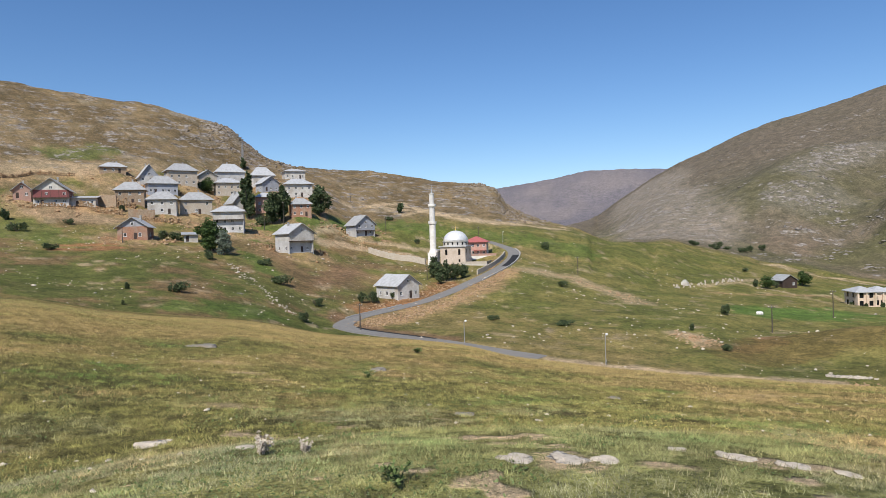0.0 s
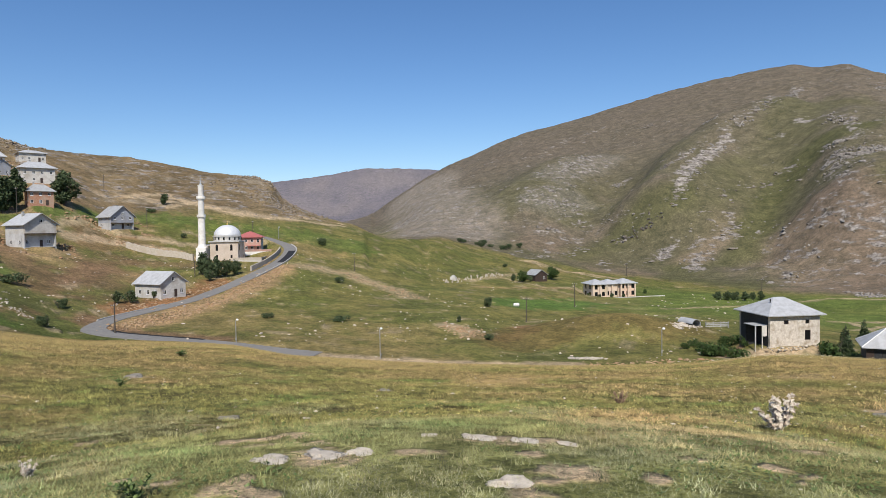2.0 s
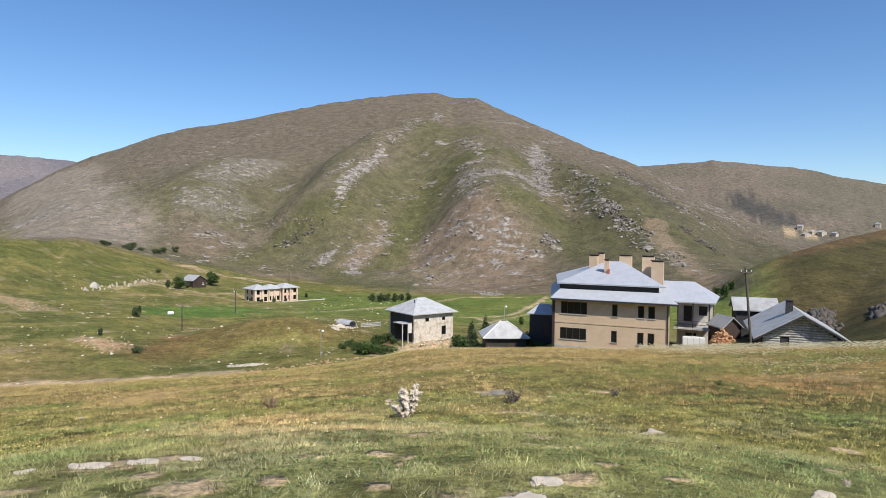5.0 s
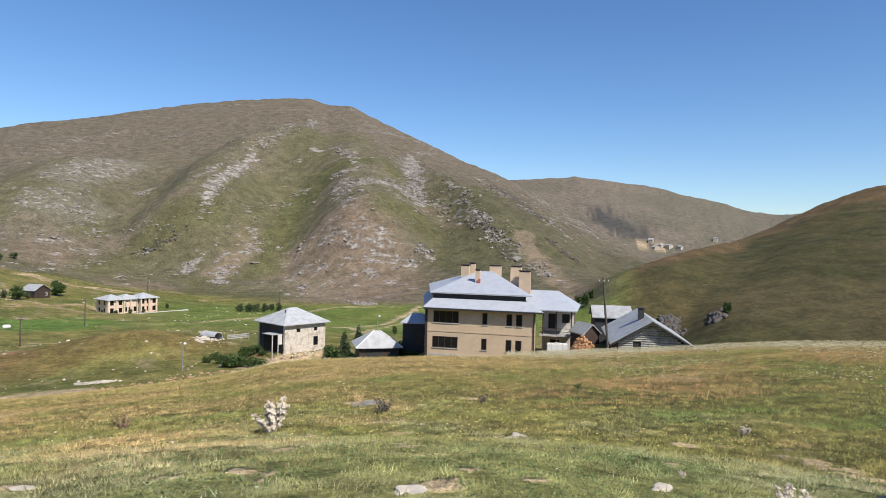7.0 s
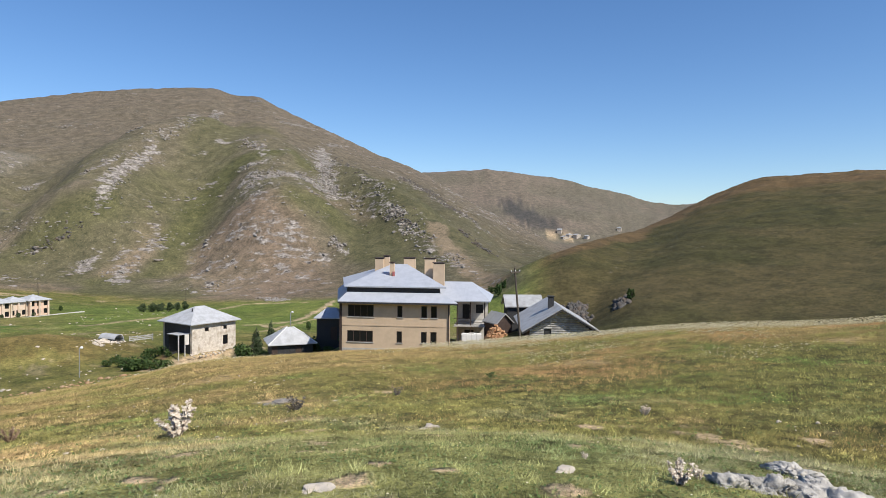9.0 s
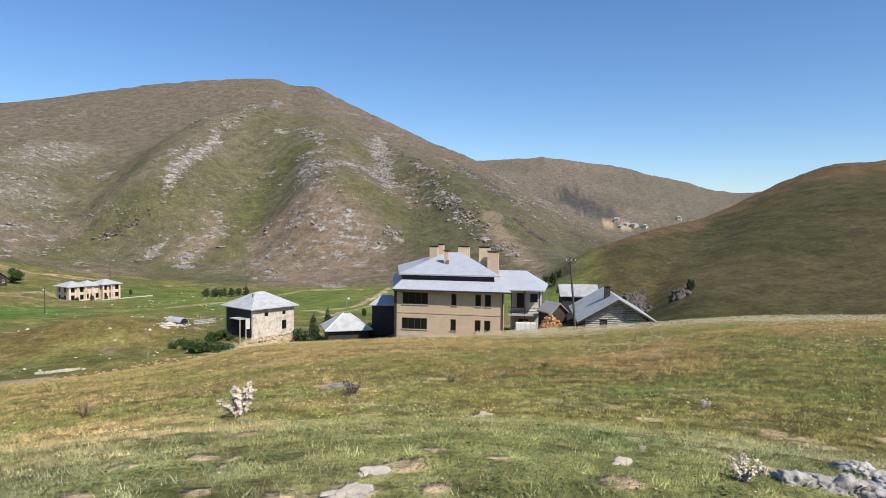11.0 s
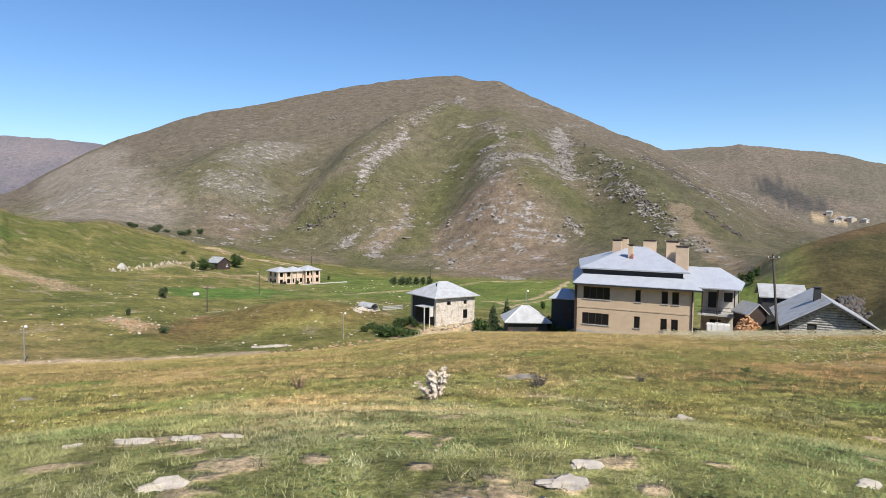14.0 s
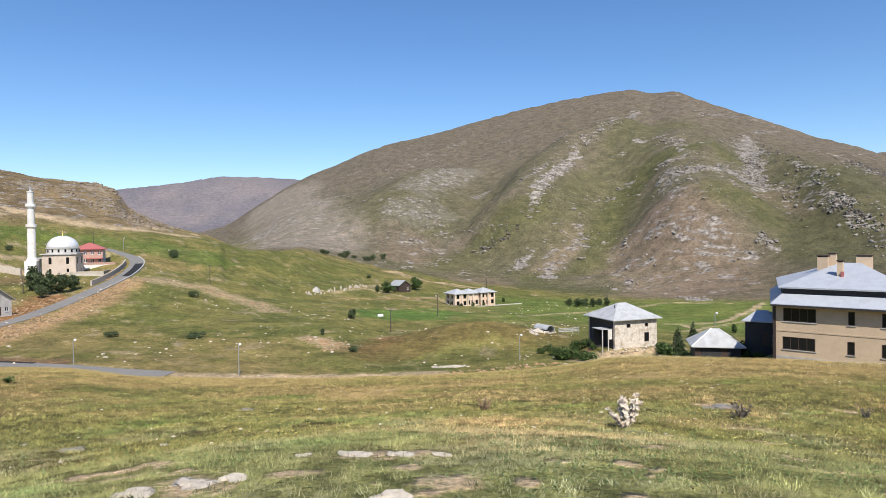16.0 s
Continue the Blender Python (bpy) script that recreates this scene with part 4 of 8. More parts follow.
# ---- houses ----
def panel(bm, m, w, h, t, holes=(), top=None):
    """A wall of width w (centred), height h and thickness t in one piece, with openings (x0, x1, z0, z1) right through it."""
    xs = sorted({-w / 2, w / 2, *[v for o in holes for v in o[:2]]})
    zs = sorted({0.0, h, *[v for o in holes for v in o[2:4]]})
    def solid(i, k):
        if not (0 <= i < len(xs) - 1 and 0 <= k < len(zs) - 1):
            return False
        cx, cz = (xs[i] + xs[i + 1]) / 2, (zs[k] + zs[k + 1]) / 2
        return not any(o[0] < cx < o[1] and o[2] < cz < o[3] for o in holes)
    made = {}
    def vert(i, y, k):
        if (i, y, k) not in made:
            made[i, y, k] = bm.verts.new(m @ Vector((xs[i], y * t, zs[k])))
        return made[i, y, k]
    for i in range(len(xs) - 1):
        for k in range(len(zs) - 1):
            if not solid(i, k):
                continue
            a, b_, c, d = (i, k), (i + 1, k), (i + 1, k + 1), (i, k + 1)
            bm.faces.new([vert(p, 0, q) for p, q in (a, b_, c, d)])
            bm.faces.new([vert(p, 1, q) for p, q in (d, c, b_, a)])
            for (di, dk), (p, q) in (((0, -1), (b_, a)), ((1, 0), (c, b_)), ((0, 1), (d, c)), ((-1, 0), (a, d))):
                if not solid(i + di, k + dk):
                    bm.faces.new((vert(p[0], 0, p[1]), vert(q[0], 0, q[1]), vert(q[0], 1, q[1]), vert(p[0], 1, p[1])))


def side_matrix(side, w, d):
    """Where the outer face of a wall lies: front is towards -y."""
    return {"front": pose(0, -d / 2, 0), "back": pose(0, d / 2, 0, 0, 0, 180), "left": pose(-w / 2, 0, 0, 0, 0, -90), "right": pose(w / 2, 0, 0, 0, 0, 90)}[side]


def add_window(parent, m, x0, x1, z0, z1, frame_mat, sill=True, bars=1):
    b_ = 0.09
    dims = [(x0, x1, 0.03, 0.12, z0, z0 + b_), (x0, x1, 0.03, 0.12, z1 - b_, z1), (x0, x0 + b_, 0.03, 0.12, z0 + b_, z1 - b_), (x1 - b_, x1, 0.03, 0.12, z0 + b_, z1 - b_)]
    for k in range(bars):
        c = x0 + (x1 - x0) * (k + 1) / (bars + 1)
        dims.append((c - 0.04, c + 0.04, 0.03, 0.12, z0 + b_, z1 - b_))
    bm = boxes(*dims)
    bmesh.ops.transform(bm, matrix=m, verts=bm.verts)
    win = part("window", bm, frame_mat, parent)
    bm = boxes((x0 + b_, x1 - b_, 0.07, 0.09, z0 + b_, z1 - b_))
    bmesh.ops.transform(bm, matrix=m, verts=bm.verts)
    part("pane", bm, M["glass"], win)
    if sill:
        bm = boxes((x0 - 0.1, x1 + 0.1, -0.1, 0.03, z0 - 0.1, z0))
        bmesh.ops.transform(bm, matrix=m, verts=bm.verts)
        part("sill", bm, M["frame_white"] if sill is True else sill, win)
    return win


def add_door(parent, m, x0, x1, h, mat):
    bm = boxes((x0, x1, 0.06, 0.12, 0.02, h))
    box(bm, x0 + 0.12, x1 - 0.12, 0.045, 0.06, 0.2, h * 0.45)
    box(bm, x0 + 0.12, x1 - 0.12, 0.045, 0.06, h * 0.52, h - 0.15)
    bmesh.ops.transform(bm, matrix=m, verts=bm.verts)
    return part("door", bm, mat, parent)


def hip_roof(bm, w, d, z, rise, over, thick=0.14, ridge=None):
    """A hipped roof on a w by d plan; ridge: its length along x."""
    W, D = w / 2 + over, d / 2 + over
    R = (max(0.0, W - D) if ridge is None else ridge / 2)
    lo = [bm.verts.new(p) for p in ((-W, -D, z), (W, -D, z), (W, D, z), (-W, D, z))]
    hi = [bm.verts.new(p) for p in ((-W, -D, z + thick), (W, -D, z + thick), (W, D, z + thick), (-W, D, z + thick))]
    bm.faces.new(lo[::-1])
    for i in range(4):
        bm.faces.new((lo[i], lo[(i + 1) % 4], hi[(i + 1) % 4], hi[i]))
    if R > 0.05:
        a, c = bm.verts.new((-R, 0, z + rise)), bm.verts.new((R, 0, z + rise))
        for f in ((hi[0], hi[1], c, a), (hi[2], hi[3], a, c), (hi[1], hi[2], c), (hi[3], hi[0], a)):
            bm.faces.new(f)
    else:
        a = bm.verts.new((0, 0, z + rise))
        for i in range(4):
            bm.faces.new((hi[i], hi[(i + 1) % 4], a))


def gable_roof(bm, w, d, z, rise, over, thick=0.14, along="y"):
    """Two slopes; the ridge runs along y (gable to the front) or x."""
    if along == "x":
        w, d = d, w
    W, D = w / 2 + over, d / 2 + over
    e = z - rise * over / (w / 2)
    old = set(bm.verts)
    prism(bm, [(-W, e), (0, z + rise), (W, e), (W, e + thick), (0, z + rise + thick), (-W, e + thick)], -D, D)
    if along == "x":
        bmesh.ops.rotate(bm, matrix=Matrix.Rotation(math.pi / 2, 3, "Z"), verts=[v for v in bm.verts if v not in old])


def chimney(parent, x, y, z0, z1, sx, sy, mat, cap_mat):
    c = part("chimney", boxes((x - sx / 2, x + sx / 2, y - sy / 2, y + sy / 2, z0, z1)), mat, parent)
    part("cap", boxes((x - sx / 2 - 0.09, x + sx / 2 + 0.09, y - sy / 2 - 0.09, y + sy / 2 + 0.09, z1 + 0.12, z1 + 0.22), (x - sx / 2 + 0.05, x + sx / 2 - 0.05, y - sy / 2 + 0.05, y + sy / 2 - 0.05, z1, z1 + 0.12)), cap_mat, c)


def rows_of_windows(w, h, count, levels, size=(1.0, 1.2), base=1.0, floor=2.8):
    holes = []
    for level in range(levels):
        z0 = base + level * floor
        if z0 + size[1] > h - 0.2:
            break
        for k in range(count):
            x = -w / 2 + w * (k + 0.5) / count
            holes.append((x - size[0] / 2, x + size[0] / 2, z0, z0 + size[1]))
    return holes


def house(label, x, y, z, w, d, h, rise, turn=0, roof="hip", wall="plaster_white", top="roof_pale", over=0.85, windows=(3, 2), frame_mat="frame_white", upper=None, upper_h=0.0,
          stack=True, porch=None, name="house", group="houses of the village", gable_mat=None, ridge=None, seed=0, foot=2.5, door=True, gable_window=True, setback=0.0):
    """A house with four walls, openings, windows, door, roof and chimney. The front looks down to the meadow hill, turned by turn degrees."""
    rnd = random.Random(seed + int(x * 7 + y * 3))
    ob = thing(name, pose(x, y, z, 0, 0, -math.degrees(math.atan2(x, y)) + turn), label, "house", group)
    t = 0.3
    lower_h = h - upper_h
    ridge = 0.42 * w if ridge is None else ridge
    for side in ("front", "back", "left", "right"):
        length = w if side in ("front", "back") else d - 2 * t
        m = side_matrix(side, w, d)
        n = windows[0] if side in ("front", "back") else max(1, round(windows[0] * d / w) - 1)
        holes = rows_of_windows(length, h, n, windows[1], (0.95, 1.15), 0.95, 2.75) if windows[0] else []
        holes = [o for o in holes if rnd.random() > 0.12]
        if upper_h:
            holes = [o for o in holes if not (o[2] < lower_h < o[3])]
        gate = []
        if side == "front" and door:
            dx = rnd.choice((-0.25, 0.25, 0.1)) * length
            holes = [o for o in holes if o[1] < dx - 0.7 or o[0] > dx + 0.7 or o[2] > 2.3]
            gate = [(dx - 0.5, dx + 0.5, 0.0, 2.1)]
        bm = bmesh.new()
        low = [o for o in holes + gate if o[2] < lower_h]
        inner = m @ pose(0, setback, 0) if side == "front" else m
        panel(bm, inner, length, lower_h, t, low)
        box(bm, -length / 2, length / 2, 0, t, -foot, 0, inner)
        part("wall", bm, M[wall], ob)
        if upper_h:
            bm = bmesh.new()
            panel(bm, m @ pose(0, 0, lower_h), length, upper_h, t, [(a, c, e - lower_h, f - lower_h) for a, c, e, f in holes if e >= lower_h])
            part("upper_wall", bm, M[upper], ob)
        for o in holes:
            add_window(ob, inner if o[2] < lower_h else m, *o, M[frame_mat])
        for o in gate:
            add_door(ob, inner, o[0], o[1], o[3], M["wood_dark"])
    part("floor_slab", boxes((-w / 2 + t, w / 2 - t, -d / 2 + t, d / 2 - t, -0.2, 0.0)), M["concrete"], ob)
    if setback:
        part("soffit", boxes((-w / 2 + 0.01, w / 2 - 0.01, -d / 2 + 0.01, -d / 2 + setback + 0.01, lower_h - 0.25, lower_h - 0.004)), M["wood_dark"], ob)
    bm = bmesh.new()
    if roof == "hip":
        hip_roof(bm, w, d, h, rise, over, ridge=ridge)
    elif roof == "shed":
        prism(bm, [(-d / 2 - over, h), (d / 2 + over, h + rise), (d / 2 + over, h + rise + 0.14), (-d / 2 - over, h + 0.14)], -w / 2 - over, w / 2 + over)
        bmesh.ops.rotate(bm, matrix=Matrix.Rotation(math.pi / 2, 3, "Z"), verts=bm.verts)
    else:
        along = "y" if roof == "gable" else "x"
        gable_roof(bm, w, d, h, rise, over, along=along)
        span, run = (w, d) if along == "y" else (d, w)
        for e in (-1, 1):
            g = bmesh.new()
            y0 = e * (run / 2 - 0.15)
            prism(g, [(-span / 2, h), (span / 2, h), (0, h + rise - 0.01)], y0 - 0.13, y0 + 0.13)
            mm = Matrix.Identity(4) if along == "y" else Matrix.Rotation(math.pi / 2, 4, "Z")
            bmesh.ops.transform(g, matrix=mm, verts=g.verts)
            part("gable", g, M[gable_mat or upper or wall], ob)
            if gable_window and rise > 2.2 and e < 0:
                add_window(ob, mm @ pose(0, -run / 2 - 0.12, h), -0.5, 0.5, 0.35, 1.4, M[frame_mat], sill=False)
    part("roof", bm, M[top], ob)
    if stack:
        cx, cy = rnd.uniform(-0.2, 0.2) * w, rnd.uniform(0.05, 0.2) * d
        chimney(ob, cx, cy, h + rise * 0.4, h + rise + rnd.uniform(0.3, 0.8), 0.55, 0.55, M["concrete"], M["steel"])
    if porch:
        # an open gallery along the front: floor, posts and rail
        pz, ph, depth = porch
        part("gallery_floor", boxes((-w / 2, w / 2, -d / 2 - depth, -d / 2, pz - 0.2, pz)), M["wood_dark"], ob)
        n = 5
        for k in range(n):
            px = -w / 2 + 0.1 + (w - 0.2) * k / (n - 1)
            part("post", boxes((px - 0.08, px + 0.08, -d / 2 - depth + 0.05, -d / 2 - depth + 0.2, pz - 0.2 if pz > 0.5 else -1.0, pz + ph)), M["wood_dark"], ob)
        part("rail", boxes((-w / 2, w / 2, -d / 2 - depth + 0.06, -d / 2 - depth + 0.12, pz + 0.2, pz + 0.95)), M["wood_maroon"], ob)
    return ob

# ---- the village on the slope: x, y, z of the plot, then sizes ----
VILLAGE = (
    dict(label="small red brick house with a dark gable roof", x=-272.8, y=107.3, z=21.2, w=5.86, d=5.86, h=3.36, rise=2.58, turn=-8, roof="gable", wall="plaster_pink", top="roof_dark", windows=(2, 1)),
    dict(label="maroon timber chalet with a grey roof and gallery", x=-261.2, y=113.1, z=17.9, w=11.58, d=8.69, h=5.79, rise=4.25, turn=-12, roof="gable", wall="plaster_white", upper="wood_maroon", upper_h=2.9, top="roof_grey", over=1.0, windows=(4, 2), porch=(2.9, 2.6, 1.2), gable_mat="plaster_white"),
    dict(label="low white shed with a pale sheet roof", x=-256, y=121.9, z=17.6, w=8.22, d=4.89, h=3.13, rise=0.98, turn=-10, roof="shed", wall="plaster_white", top="roof_pale", windows=(3, 1), stack=False),
    dict(label="low stone house under a wide pale roof", x=-290.2, y=150.8, z=34.7, w=10, d=7.27, h=2.37, rise=2.84, turn=5, wall="stone_wall", top="roof_pale", windows=(3, 1)),
    dict(label="ochre rubble stone house with a grey hipped roof", x=-251.9, y=137.9, z=18.4, w=10.39, d=8.91, h=5.06, rise=4.28, turn=-6, wall="stone_wall", top="roof_grey", windows=(3, 2)),
    dict(label="brick house with a blue gable and an open carport", x=-208.2, y=115.1, z=4.1, w=9.12, d=8.42, h=4.16, rise=2.97, turn=-14, roof="gable", wall="brick", top="roof_pale", windows=(2, 1), gable_mat="plaster_blue"),
    dict(label="pale house with a blue boarded gable", x=-277, y=159.6, z=29.9, w=7.52, d=7.52, h=3.15, rise=4.96, turn=10, roof="gable", wall="plaster_white", top="roof_pale", windows=(3, 1), gable_mat="plaster_blue"),
    dict(label="blue-grey house with a band of white windows", x=-262.5, y=157.4, z=23.8, w=11.84, d=8.88, h=3.86, rise=4.5, turn=8, wall="plaster_blue", top="roof_grey", windows=(5, 1)),
    dict(label="white plastered house with a grey hipped roof", x=-237.1, y=142.6, z=13.9, w=10.28, d=8.89, h=5.15, rise=4.03, turn=-6, wall="plaster_white", top="roof_grey", windows=(3, 2)),
    dict(label="beige stone house with a grey hipped roof", x=-236.1, y=156.1, z=14, w=12.05, d=9.04, h=5.14, rise=4.1, turn=4, wall="stone_pale", top="roof_grey", windows=(3, 2)),
    dict(label="tall pale stone house with a hipped sheet roof", x=-274.3, y=174.1, z=29.1, w=12.61, d=9.7, h=6.13, rise=4.54, turn=12, wall="stone_pale", top="roof_grey", windows=(4, 2)),
    dict(label="stone house with a low gable roof", x=-279.5, y=190.8, z=30.2, w=8.59, d=8.08, h=4.88, rise=2.67, turn=16, roof="gable", wall="stone_pale", top="roof_grey", windows=(2, 2)),
    dict(label="house under a broad bright hipped roof", x=-291.2, y=213, z=33.6, w=13.92, d=11.78, h=4.58, rise=5.91, turn=10, wall="plaster_grey", top="roof_pale", over=0.9, windows=(4, 1)),
    dict(label="stone house with a bright shallow roof", x=-268.5, y=195.2, z=24.7, w=11.59, d=8.43, h=5.88, rise=3.04, turn=8, wall="stone_pale", top="roof_pale", windows=(4, 2)),
    dict(label="white house showing its plastered gable", x=-243.1, y=181.8, z=15.9, w=7.29, d=9.11, h=4.24, rise=4.37, turn=22, roof="gable", wall="plaster_white", top="roof_grey", windows=(2, 1)),
    dict(label="white house with a dark lower gallery", x=-210.4, y=153.2, z=5.9, w=11, d=9, h=7.4, rise=3, turn=-4, wall="plaster_grey", upper="plaster_white", upper_h=2.8, top="roof_pale", over=0.9, setback=1.5, windows=(4, 2)),
    dict(label="narrow pink brick house with a pale roof", x=-233.2, y=189.4, z=14.8, w=9.06, d=7.38, h=6.67, rise=2.53, turn=5, wall="plaster_pink", top="roof_pale", windows=(3, 2)),
    dict(label="pale house with a bright steep hipped roof", x=-278.1, y=223.8, z=31.7, w=11.22, d=10.2, h=4.36, rise=5.88, turn=10, wall="plaster_white", top="roof_pale", windows=(3, 1)),
    dict(label="blue-washed house with a sheet roof", x=-263.4, y=215.3, z=27.4, w=9, d=8, h=4.3, rise=3.2, turn=25, roof="gable", wall="plaster_blue", top="roof_pale", windows=(3, 1)),
    dict(label="house at the top of the village with a flat pale roof", x=-280.8, y=248.3, z=36.8, w=11.14, d=9.12, h=3.77, rise=2.19, turn=10, wall="plaster_white", top="roof_pale", windows=(4, 1)),
    dict(label="whitewashed two-storey house with a broad hipped roof", x=-239.9, y=213.9, z=23, w=12.55, d=10.04, h=5.62, rise=3.61, turn=12, wall="plaster_white", top="roof_pale", over=0.9, windows=(4, 2)),
    dict(label="small brown stone house with a grey roof", x=-215.5, y=193.5, z=12.5, w=8.53, d=7.11, h=4.82, rise=3.41, turn=8, wall="brick", top="roof_grey", windows=(3, 2)),
    dict(label="tall grey house with a white gabled upper floor", x=-177.5, y=156.2, z=-2.1, w=9.85, d=9.36, h=6.99, rise=3.15, turn=32, roof="gable", wall="plaster_grey", upper="plaster_white", upper_h=2.9, top="roof_pale", over=0.8, setback=1.5, windows=(3, 2)),
    dict(label="blue-grey house with a gabled roof above the track", x=-197.8, y=212.4, z=3.4, w=9.5, d=9, h=5.12, rise=3.84, turn=30, roof="gable", wall="plaster_grey", upper="plaster_blue", upper_h=2.7, top="roof_grey", over=0.8, setback=1.5, windows=(3, 2)),
    dict(label="white stone barn with a bright sheet roof", x=-119.4, y=142.8, z=-15.2, w=8.04, d=9.4, h=3.9, rise=2.7, turn=40, stack=False, roof="gable", wall="plaster_white", top="roof_pale", over=0.6, windows=(3, 1), gable_mat="plaster_white"),
    dict(label="small shed with a rusty brown roof", x=-199.4, y=129.6, z=2.8, w=4.47, d=3.88, h=2.33, rise=0.87, turn=0, roof="shed", wall="plaster_white", top="roof_dark", windows=(0, 0), stack=False, name="shed"),
)
for row in VILLAGE:
    PADS.append((row["x"], row["y"], row["z"], 0.62 * max(row["w"], row["d"])))
for row in VILLAGE:
    # low-pitched roofs over tall walls
    if row.get("roof", "hip") == "hip":
        low = 0.15 * row["rise"]
        row = dict(row, rise=row["rise"] - low, h=row["h"] + 0.8 * low)
    house(**row)


def wall_along(points, h, thick, mat, label, name="terrace_wall", foot=1.5):
    """A stone wall that follows the ground, with an uneven top."""
    rr = random.Random(int(abs(points[0][0])))
    run = []
    for (ax, ay), (bx, by) in zip(points, points[1:]):
        n = max(2, int(math.dist((ax, ay), (bx, by)) / 0.8))
        run += [(ax + (bx - ax) * k / n, ay + (by - ay) * k / n) for k in range(n)]
    run.append(points[-1])
    bm = bmesh.new()
    rows = []
    for k, (px, py) in enumerate(run):
        qx, qy = run[min(k + 1, len(run) - 1)]
        ox, oy = run[max(k - 1, 0)]
        l = math.hypot(qx - ox, qy - oy)
        nx, ny = -(qy - oy) / l * thick / 2, (qx - ox) / l * thick / 2
        gz, up = ground_z(px, py), h * rr.uniform(0.86, 1.06)
        rows.append([bm.verts.new(p) for p in ((px - nx, py - ny, gz - foot), (px - nx, py - ny, gz + up), (px + nx, py + ny, gz + up), (px + nx, py + ny, gz - foot))])
    for a, c in zip(rows, rows[1:]):
        for i in range(4):
            bm.faces.new((a[i], c[i], c[(i + 1) % 4], a[(i + 1) % 4]))
    bm.faces.new(rows[0])
    bm.faces.new(rows[-1][::-1])
    bmesh.ops.recalc_face_normals(bm, faces=bm.faces)
    tagged(link_mesh(name, bm, M[mat]), label, "wall", kind="structure")


wall_along([(-257, 127), (-250, 131)], 4.4, 0.7, "stone_wall", "ochre rubble wall of a roofless building")
wall_along([(-238, 129), (-232, 136)], 3.6, 0.7, "stone_wall", "ochre stone terrace wall below the houses")
wall_along([(-176, 193.5), (-163, 193.5), (-150, 196.5)], 2.3, 0.8, "stone_pale", "long pale stone retaining wall beside the mosque")

# ---- the beige villa below the meadow ----
PADS.append((46.0, 84.0, -14.3, 11.0))
PADS.append((23.0, 117.5, -17.9, 6.5))
PADS.append((32.7, 98.3, -16.6, 5.0))
PADS.append((57.5, 65.5, -11.4, 8.0))
PADS.append((-7.0, 268.0, -26.4, 13.0))
PADS.append((-142.2, 205.8, -8.7, 11.0))
PADS.append((-147.0, 227.0, -6.6, 8.0))


